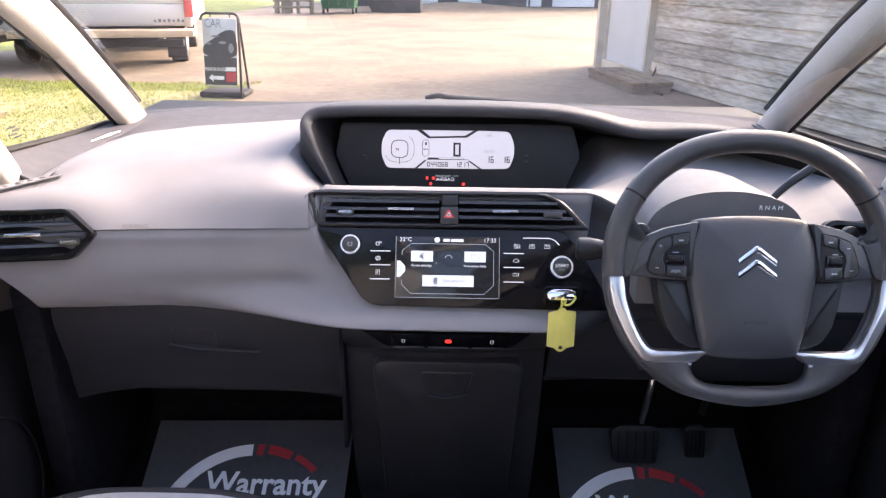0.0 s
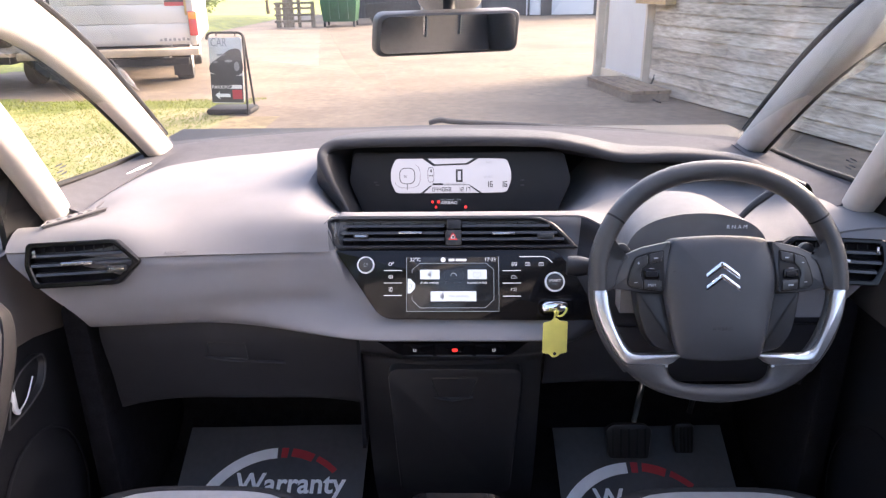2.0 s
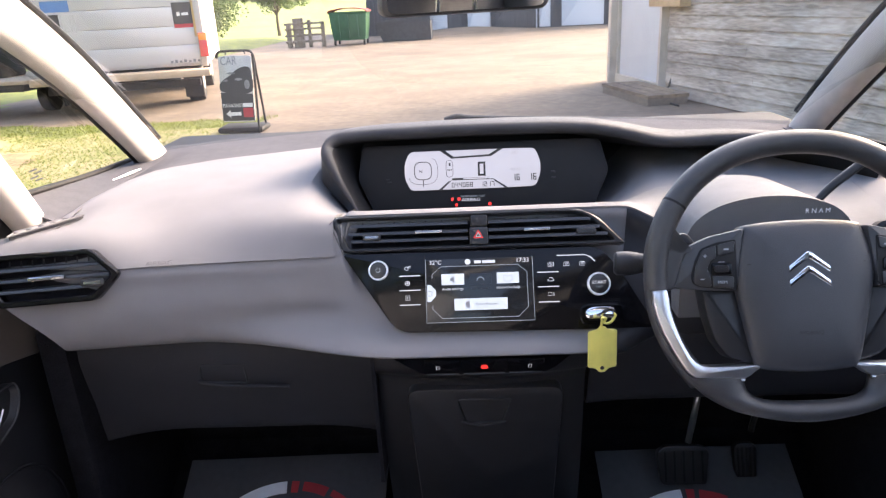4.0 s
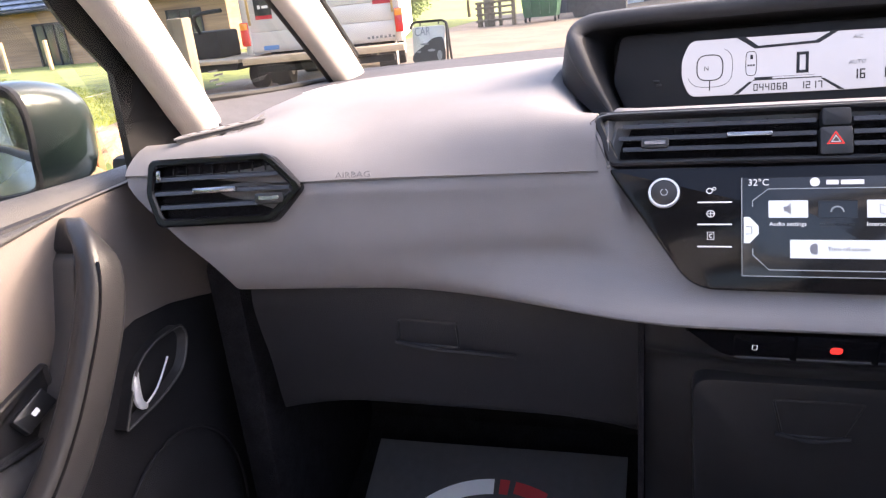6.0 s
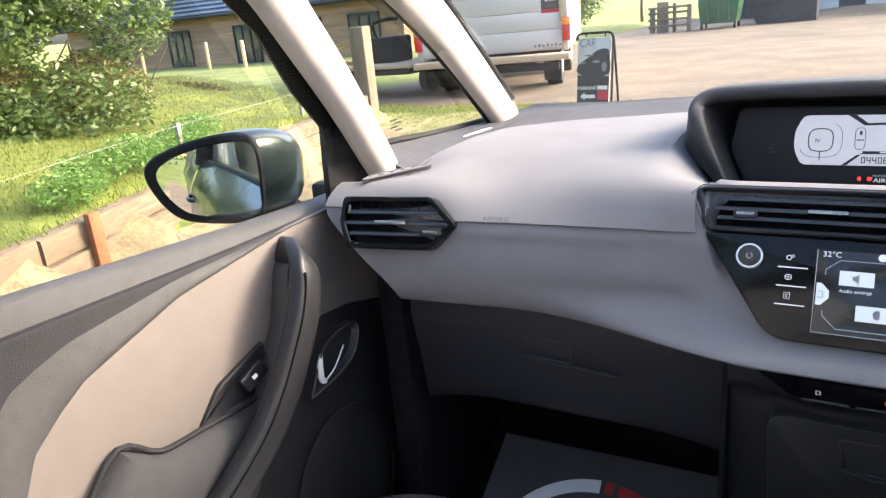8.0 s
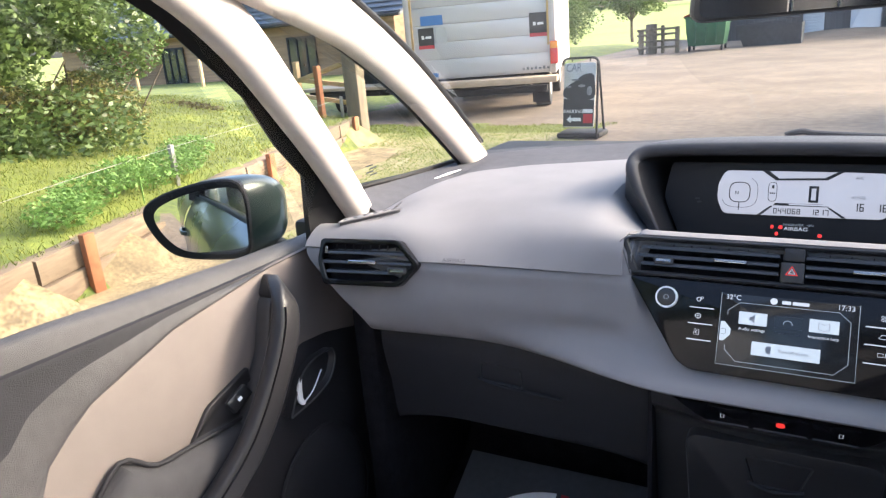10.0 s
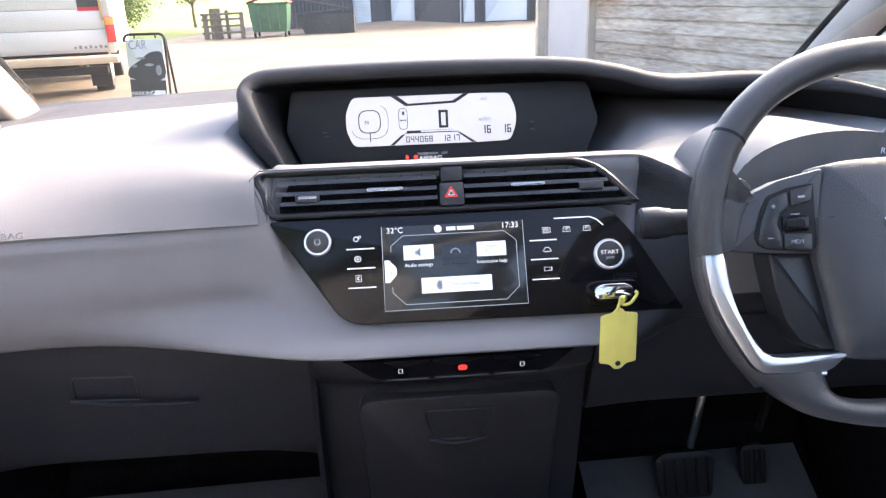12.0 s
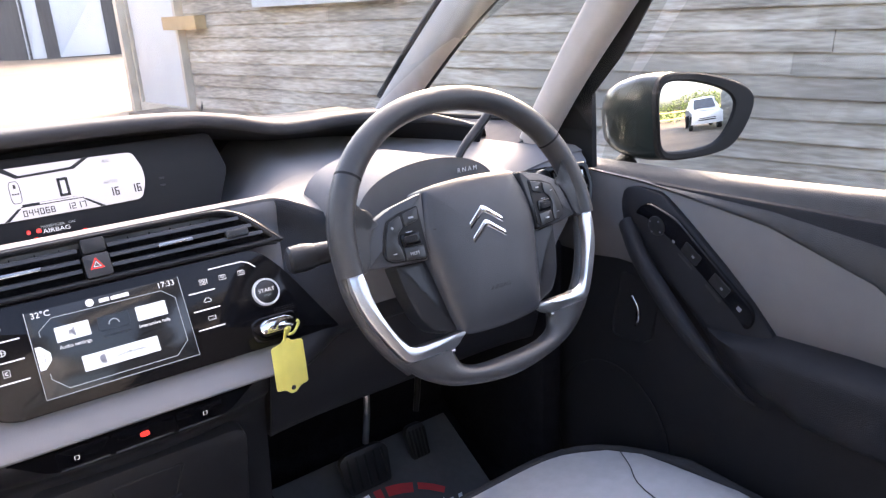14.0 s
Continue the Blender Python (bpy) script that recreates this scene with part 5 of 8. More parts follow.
for sign in (-1, 1):
    tagged(link_mesh("rear_quarter", block(sign * 0.70 - 0.02, -2.1, 0.28, sign * 0.70 + 0.02, -0.28, 0.97, 0.01), DARK), "dark rear side trim", "wall", kind="structure")
    tagged(link_mesh("centre_pillar", sweep([(sign * 0.70, -0.28, 0.9), (sign * 0.685, -0.30, 1.15), (sign * 0.63, -0.34, 1.5)], oval(0.06, 0.03), (-sign, 0, 0)), PILLAR), "cream centre pillar", "pillar", kind="structure")
    tagged(link_mesh("kick_panel", block(sign * 0.675 - 0.02, 1.02, 0.28, sign * 0.675 + 0.03, 1.45, 0.82, 0.015), CARPET), "dark footwell side panel", "wall", kind="structure")
    tagged(link_mesh("door_shut", block(sign * 0.80 - 0.10, 1.135, 0.26, sign * 0.80 + 0.08, 1.17, 0.93, 0.01), RUBBER), "black door shut panel", "wall", kind="structure")
    tagged(link_mesh("roof_rail", sweep([(sign * 0.655, 0.45, 1.46), (sign * 0.645, -0.4, 1.50), (sign * 0.64, -2.1, 1.48)], oval(0.03, 0.04), (0, 0, 1)), PILLAR), "cream roof side rail", "ceiling", kind="structure")


# ---------------------------------------------------------------- doors
SILL = [(-0.3, 0.995), (0.53, 0.968), (0.651, 0.959), (0.862, 0.946), (1.0, 0.940), (1.12, 0.938)]
BORDER = [(-0.3, 0.70), (0.43, 0.72), (0.482, 0.822), (0.539, 0.866), (0.687, 0.909), (0.88, 0.931), (1.10, 0.936)]


def door(sign):
    d = thing("front_door", (sign * 0.75, 0.4, 0.3), "front door trim of beige-grey cloth and black plastic" if sign < 0 else "driver's door trim of grey cloth with black window switches", "car door", "front doors")
    P = Plane((sign * 0.735, 0, 0), (0, -sign, 0), (0, 0, 1))
    def q(pts):
        pp = [(-sign * y, z) for y, z in pts]
        return pp if sign < 0 else pp[::-1]
    # black lower panel
    low = curve([(1.13, 0.30), (1.13, 0.60), (1.12, 0.93), (0.80, 0.935), (0.2, 0.95), (-0.26, 0.95), (-0.27, 0.5), (-0.2, 0.30), (0.5, 0.27)], 1, True)
    part("lower_panel", plate(P, q([(p.x, p.y) for p in low]), 0.03, 0.004, 0.0), DARK, d, "black plastic door panel")
    # grained pad below the glass
    rows = []
    for i in range(41):
        y = -0.26 + i * (1.09 + 0.26) / 40
        s_, b_ = lin(y, SILL), lin(y, BORDER)
        x = sign
        rows.append(curve([(x * 0.785, y, s_ - 0.03), (x * 0.780, y, s_), (x * 0.768, y, s_ + 0.004), (x * 0.752, y, s_ - 0.003), (x * 0.742, y, s_ - 0.016 - 0.25 * max(0, s_ - b_ - 0.03)), (x * 0.731, y, (s_ + 2 * b_) / 3 - 0.002), (x * 0.728, y, b_ + 0.003), (x * 0.735, y, b_ - 0.003)], 3))
    part("top_pad", sheet(rows), PADTOP, d, "grained black pad under the window")
    # cloth insert
    top = [(y, lin(y, BORDER) + 0.002) for y in (0.455, 0.48, 0.505, 0.54, 0.60, 0.687, 0.78, 0.88, 0.98, 1.09)]
    if sign < 0:
        bottom = [(1.11, 0.74), (1.05, 0.757), (0.995, 0.772), (0.93, 0.780), (0.88, 0.77), (0.82, 0.726), (0.74, 0.728), (0.67, 0.735), (0.61, 0.742), (0.558, 0.774), (0.51, 0.735), (0.45, 0.70)]
    else:
        bottom = [(1.11, 0.79), (1.0, 0.79), (0.93, 0.80), (0.85, 0.80), (0.72, 0.755), (0.60, 0.76), (0.50, 0.765), (0.45, 0.76)]
    bm = plate(P, q(top + bottom), 0.008, 0.002, 0.004)
    part("cloth_panel", bm, FABRIC if sign < 0 else FABRIC_GREY, d, "beige-grey ribbed cloth insert" if sign < 0 else "grey ribbed cloth insert")
    # armrest and door pocket
    if sign < 0:
        arm = [(0.815, 0.722), (0.74, 0.728), (0.67, 0.735), (0.61, 0.742), (0.562, 0.775), (0.50, 0.72), (0.40, 0.66), (0.36, 0.56), (0.66, 0.54), (0.74, 0.60)]
        part("armrest", cushion(P, q(arm), 0.030, 6, 0.008, 0.02), SEAT_DARK, d, "black ribbed cloth armrest")
        part("armrest_edge", sweep(curve([P.at(y, z, 0.012) for y, z in ((0.815, 0.726), (0.74, 0.731), (0.67, 0.738), (0.61, 0.745), (0.56, 0.779), (0.50, 0.725))], 4), disc(0.0035, 8)), DARK, d)
        part("switch_recess", plate(P, rounded(q([(0.80, 0.725), (0.67, 0.735), (0.71, 0.775), (0.80, 0.80)]), 0.008), 0.008, 0.003, 0.010, dish=0.004), BLACK, d)
        sw = Plane(P.at(0.765, 0.762, 0.014), (0, 1, 0.35), (-0.5, -0.35, 1))
        wsw = part("window_switch", plate(sw, rect(-0.020, -0.010, 0.022, 0.011, 0.003), 0.008, 0.002, 0.004), SWITCH, d)
        part("switch_symbol", plate(sw, rect(-0.004, -0.0025, 0.004, 0.0025, 0.001), 0.0005, 0, 0.0044), LEGEND, wsw)
        pull = curve([(-0.735, 0.868, 0.906), (-0.700, 0.860, 0.908), (-0.676, 0.845, 0.896), (-0.667, 0.834, 0.872), (-0.664, 0.816, 0.837), (-0.664, 0.789, 0.795), (-0.665, 0.757, 0.752), (-0.669, 0.716, 0.708), (-0.680, 0.655, 0.660), (-0.702, 0.595, 0.605), (-0.735, 0.545, 0.555)], 5)
        grip = oval(0.0235, 0.0145, 20, 4.0)
        part("pull_handle", sweep(pull, grip, (1, 0, 0), scale=[0.80 + 0.20 * smoothstep(0.1, 0.4, i / (len(pull) - 1)) for i in range(len(pull))]), BLACK, d, "curved black pull handle")
        part("handle_base", plate(P, rounded(q([(0.872, 0.905), (0.900, 0.885), (0.889, 0.806), (0.857, 0.752), (0.795, 0.686), (0.72, 0.628), (0.66, 0.60), (0.70, 0.665), (0.77, 0.735), (0.822, 0.815), (0.845, 0.89)]), 0.010), 0.034, 0.006, 0.030), HANDLE, d)
        seam = [(p.x + 0.0135, p.y - 0.0135, p.z + 0.0075) for p in pull[12:-8]]
        part("handle_seam", sweep(seam, disc(0.0016, 6), (1, 0, 0)), GLOSS, d)
    else:
        arm = [(0.76, 0.752), (0.66, 0.765), (0.56, 0.772), (0.45, 0.775), (0.30, 0.775), (0.28, 0.66), (0.60, 0.66), (0.72, 0.70)]
        part("armrest", cushion(P, q(arm), 0.045, 6, 0.008, 0.02), DARK, d, "black armrest")
        pod = [(0.915, 0.915), (0.87, 0.925), (0.82, 0.905), (0.66, 0.768), (0.64, 0.68), (0.68, 0.66), (0.78, 0.76), (0.90, 0.85)]
        part("switch_console", cushion(P, q(curve([(a, b, 0) for a, b in pod], 4, True) and [(p.x, p.y) for p in curve([(a, b, 0) for a, b in pod], 4, True)]), 0.012, 4, 0.012, 0.02), DARK, d, "black door console")
        K = Plane((0.712, 0.780, 0.835), (0, -0.82, -0.57), (-0.15, -0.56, 0.81))
        pan = part("switch_panel", plate(K, rounded([(-0.120, -0.020), (-0.085, -0.038), (0.06, -0.032), (0.118, -0.004), (0.105, 0.026), (-0.06, 0.034), (-0.112, 0.015)], 0.014), 0.006, 0.002, 0.0), GLOSS, d, "glossy black window switch panel")
        part("mirror_knob", turned(K, [(0.0150, 0.0), (0.0150, 0.0025), (0.012, 0.004), (0.004, 0.004)], -0.076, 0.0, 24), SWITCH, pan)
        for a in range(4):
            t = radians(90 * a)
            part("knob_arrow", plate(K, ring(-0.076 + 0.011 * math.cos(t), 0.011 * math.sin(t), 0.0014, 0.0014, 8), 0.0004, 0, 0.0043), INK_GREY, pan)
        for u, v in ((-0.010, -0.012), (-0.010, 0.014), (0.048, -0.012), (0.048, 0.014)):
            b = part("window_switch", plate(K, rect(u - 0.016, v - 0.010, u + 0.016, v + 0.010, 0.003), 0.004, 0.0012, 0.0016), SWITCH, pan)
            part("switch_symbol", plate(K, rect(u + 0.003, v - 0.0020, u + 0.0075, v + 0.0020, 0.001), 0.0004, 0, 0.0020), FAINT, b)
        part("lock_lamp", plate(K, rect(0.082, -0.012, 0.087, -0.008), 0.0004, 0, 0.0004), REDLAMP, pan)
        part("switch_symbol", plate(K, rect(0.084, 0.008, 0.091, 0.015, 0.001), 0.0004, 0, 0.0004), FAINT, pan)
        part("switch_symbol", plate(K, rect(-0.044, 0.002, -0.039, 0.006, 0.001), 0.0004, 0, 0.0004), INK_GREY, pan)
        HL = curve([(0.715, 0.90, 0.87), (0.690, 0.85, 0.83), (0.685, 0.78, 0.765), (0.690, 0.73, 0.72), (0.698, 0.685, 0.682), (0.712, 0.665, 0.665)], 5)
        part("pull_handle", sweep(HL, oval(0.013, 0.012, 12), (-1, 0, 0), scale=[1 - 0.85 * smoothstep(0.35, 1.0, i / (len(HL) - 1)) for i in range(len(HL))]), DARK, d, "curved black pull handle")
    # release lever in its recess
    if sign < 0:
        R = Plane((-0.722, 0.942, 0.704), (0.0, 1, 0.0), (-0.05, 0, 1))
        leaf = rounded([(-0.081, -0.030), (-0.040, 0.031), (0.000, 0.044), (0.048, 0.043), (0.055, 0.024), (0.034, -0.012), (-0.020, -0.026)], [0.004, 0.02, 0.02, 0.010, 0.012, 0.02, 0.02], 6)
        rc = part("release_recess", plate(R, leaf, 0.02, 0.002, 0.004, dish=0.009), BLACK, d, "leaf-shaped recess of the door release")
        lv = curve([R.at(-0.040, -0.022, 0.001), R.at(-0.051, -0.012, 0.004), R.at(-0.052, 0.004, 0.005), R.at(-0.046, 0.018, 0.004), R.at(-0.036, 0.027, 0.001)], 4)
        part("release_lever", sweep(lv, oval(0.0060, 0.0035, 12), R.w, scale=[0.25 + 0.75 * math.sin(math.pi * min(1, 0.08 + i / (len(lv) - 1))) ** 0.7 for i in range(len(lv))]), RINGSILVER, rc, "satin silver lever")
        part("lever_edge", sweep(curve([R.at(-0.044, -0.020, 0.002), R.at(-0.018, -0.010, 0.003), R.at(0.014, 0.014, 0.001)], 4), disc(0.0013, 6), R.w), RINGSILVER, rc)
        part("recess_bezel", sweep([R.at(p.x, p.y, 0.0045) for p in leaf], disc(0.0016, 6), R.w, closed=True), HANDLE, rc)
    else:
        R = Plane((0.7315, 0.886, 0.724), (0, -1, 0), (0.05, 0, 1))
        rc = part("release_recess", plate(R, rounded([(-0.05, -0.06), (0.03, -0.05), (0.04, 0.05), (-0.04, 0.06)], 0.02, 6), 0.006, 0.001, 0.0006, dish=0.003), DARK, d, "shallow recess of the door release")
        part("release_lever", sweep(curve([R.at(-0.008, 0.022, 0.004), R.at(0.008, 0.008, 0.009), R.at(0.010, -0.012, 0.009), R.at(0.004, -0.022, 0.006)], 5), oval(0.0035, 0.003, 12), R.w), CHROME, rc, "chrome lever")
    # speaker grille and bottle pocket
    sp = [(y, z) for y, z in ring(0.93, 0.46, 0.125, 0.15, 28)]
    g = part("speaker_grille", cushion(P, q(sp), 0.003 if sign > 0 else 0.012, 5, 0.0, 0.01), DARK, d, "round black speaker grille")
    part("grille_edge", sweep([P.at(-sign * y, z, 0.006) for y, z in ring(0.93, 0.46, 0.127, 0.152, 40)], disc(0.0025 if sign < 0 else 0.0015, 8), (1, 0, 0), closed=True), DARK, g)
    part("door_pocket", cushion(P, q(rounded([(0.80, 0.30), (0.78, 0.44), (0.30, 0.46), (-0.1, 0.46), (-0.1, 0.30)], 0.03)), 0.05, 5, 0.0, 0.01), DARK, d)
    # window pane and outer skin
    bm = bmesh.new()
    bm.faces.new([bm.verts.new((sign * x, y, z)) for x, y, z in ((0.782, 1.02, 0.93), (0.745, 0.955, 1.03), (0.70, 0.70, 1.33), (0.66, 0.45, 1.47), (0.655, -0.30, 1.49), (0.78, -0.30, 0.98))])
    wn_ = part("window_pane", bm, GLASS, d, "clear door window")
    wn_.visible_shadow = False
    rows = []
    for i in range(9):
        y = 1.45 - i * 1.75 / 8
        rows.append(curve([(sign * 0.79, y, lin(y, SILL) - 0.005), (sign * 0.86, y, 0.90), (sign * 0.905, y, 0.80), (sign * 0.895, y, 0.70), (sign * 0.90, y, 0.55), (sign * 0.885, y, 0.40), (sign * 0.86, y, 0.25)], 4))
    part("outer_skin", sheet(rows), FLANK, d, "dark green painted door skin")
    part("outer_handle", sweep(curve([(sign * 0.895, -0.05, 0.80), (sign * 0.93, -0.08, 0.805), (sign * 0.93, -0.20, 0.805), (sign * 0.895, -0.23, 0.80)], 4), oval(0.012, 0.008, 10), (sign, 0, 0)), PAINT, d)
    part("side_moulding", block(sign * 0.90 - 0.012, -0.25, 0.46, sign * 0.90 + 0.014, 1.1, 0.56, 0.01), RUBBER, d)
    return settle(d)


door(-1), door(1)
for sign in (-1, 1):
    rows = []
    for i in range(9):
        y = -0.30 - i * 1.8 / 8
        rows.append(curve([(sign * 0.79, y, 0.99 + 0.01 * i), (sign * 0.86, y, 0.92), (sign * 0.905, y, 0.82), (sign * 0.895, y, 0.70), (sign * 0.90, y, 0.55), (sign * 0.885, y, 0.40), (sign * 0.86, y, 0.25)], 4))
    tagged(link_mesh("rear_flank", sheet(rows), FLANK), "dark green painted rear flank of the car", "car body", kind="structure")
    bm = bmesh.new()
    bm.faces.new([bm.verts.new((sign * x, y, z)) for x, y, z in ((0.785, -0.36, 0.985), (0.655, -0.36, 1.49), (0.64, -1.9, 1.46), (0.77, -1.95, 1.06))])
    g = tagged(link_mesh("rear_side_window", bm, pane("tinted_glass", (0.34, 0.35, 0.34)) if sign < 0 else bpy.data.materials["tinted_glass"]), "dark privacy glass of the rear side window", "window", kind="structure")
    g.visible_shadow = False


# ---------------------------------------------------------------- wing mirrors
def wing_mirror(sign):
    m = thing("wing_mirror", (sign * 0.79, 0.94, 0.95), "dark green wing mirror with a black rim", "wing mirror", "wing mirrors")
    c = Vector((sign * 0.885, 0.935, 1.006 if sign > 0 else 0.986))
    n = Vector((-sign * 0.25, -0.962, 0.10)) if sign > 0 else Vector((0.33, -0.94, 0.06))
    P = Plane(c, (1, n.x / -n.y, 0), (0, 0, 1))
    P.u, P.w = Vector((-n.y, n.x, 0)).normalized(), n.normalized()
    P.v = P.w.cross(P.u)
    s = sign
    loop = [(s * (0.036 + 0.735 * a), 1.02 * b) for a, b in ((-0.128, -0.010), (-0.118, -0.056), (-0.06, -0.066), (0.05, -0.060), (0.100, -0.036), (0.132, 0.006), (0.120, 0.032), (0.06, 0.052), (-0.03, 0.066), (-0.105, 0.066), (-0.128, 0.040))]
    lp = [p.to_2d() for p in curve([(a, b, 0) for a, b in (loop if s > 0 else loop[::-1])], 4, True)]
    bm = bmesh.new()
    rings = [(1.0, 0.0, 0), (1.03, -0.010, 0.003), (1.045, -0.026, 0.009), (1.02, -0.048, 0.018), (0.95, -0.072, 0.027), (0.83, -0.095, 0.035), (0.65, -0.116, 0.041), (0.42, -0.132, 0.045), (0.2, -0.140, 0.046), (0.04, -0.142, 0.046)]
    kx, ox = (0.76, 0.008) if s > 0 else (0.86, 0.007)
    vs = [[bm.verts.new(P.at(p.x * k - s * inward, p.y * k, w)) for p in lp] for k, w, inward in rings]
    for a, b in zip(vs, vs[1:]):
        for i in range(len(lp)):
            bm.faces.new((a[i], a[(i + 1) % len(lp)], b[(i + 1) % len(lp)], b[i]))
    cap(bm, vs[-1])
    part("housing", bm, PAINT, m, "dark green painted housing")
    part("rim", frame_plate(P, [p * 1.02 for p in lp], [Vector((p.x * kx - s * ox, p.y * 0.82)) for p in lp], 0.02, 0.010, bevel=0.003), RUBBER, m, "black plastic rim")
    n2 = Vector((-0.286, -0.955, 0.083)).normalized() if sign > 0 else Vector((0.465, -0.885, 0.05)).normalized()
    Z = Plane(P.at(0, 0, 0.001), (-n2.y, n2.x, 0), (0, 0, 1))
    Z.w = n2
    Z.v = n2.cross(Z.u)
    gl = [Vector((p.x * (kx + 0.015) - s * ox, p.y * 0.84)) for p in lp]
    mid = sum(gl, Vector((0, 0))) / len(gl)
    bm = bmesh.new()
    vs = []
    for k in (1.0, 0.8, 0.6, 0.4, 0.2, 0.02):
        vs.append([bm.verts.new(Z.at(*(mid + (p - mid) * k), 0.004 - (k * (p - mid).length) ** 2 / 2.6)) for p in gl])
    for a, b in zip(vs, vs[1:]):
        for i in range(len(gl)):
            bm.faces.new((a[i], a[(i + 1) % len(gl)], b[(i + 1) % len(gl)], b[i]))
    cap(bm, vs[-1])
    part("mirror_glass", bm, MIRROR, m, "slightly domed mirror glass")
    part("foot", sweep(curve([(sign * 0.76, 1.07, 0.890), (sign * 0.79, 1.06, 0.893), (sign * 0.82, 1.04, 0.900), (sign * 0.86, 1.02, 0.93)], 4), oval(0.022, 0.012), (0, 0, 1)), RUBBER, m)
    part("indicator", sweep(curve([P.at(s * 0.06, 0.006, -0.112), P.at(s * 0.11, 0.004, -0.070), P.at(s * 0.134, 0.004, -0.03)], 4), oval(0.005, 0.006, 10), (0, 0, 1)), GLOSS, m)
    return settle(m)


wing_mirror(-1), wing_mirror(1)

# rear-view mirror
rv = thing("rear_view_mirror", (0.0, 0.94, 1.345), "black rear-view mirror hanging from the windscreen", "mirror")
n = Vector((0.16, -0.97, -0.16)).normalized()
MV = Plane((0.001, 0.905, 1.279), (1, 0.27, 0.0), (0, -0.055, 1))
loop = rounded([(-0.103, -0.028), (0.098, -0.026), (0.101, 0.030), (-0.098, 0.028)], 0.014, 6)
part("casing", plate(MV, loop, 0.03, 0.006, 0.0), HANDLE, rv)
part("mirror_glass", plate(MV, [Vector((p.x * 0.935, p.y * 0.84)) for p in loop], 0.004, 0.0, 0.0012), MIRROR, rv, "mirror glass")
part("stem", sweep([MV.at(0.0, 0.0, -0.03), (0.0, 0.965, 1.31), (0.0, 0.985, 1.335)], disc(0.009, 10)), RUBBER, rv)
part("sensor_housing", sweep(curve([(0, 0.90, 1.405), (0, 0.96, 1.372), (0, 1.02, 1.335), (0, 1.06, 1.312)], 4), oval(0.05, 0.024, 18), (0, 0, 1), scale=[0.8, 1, 1, 1, 1, 1, 1, 1, 1, 1, 0.95, 0.85, 0.6]), PILLAR, rv, "cream sensor housing")
settle(rv)


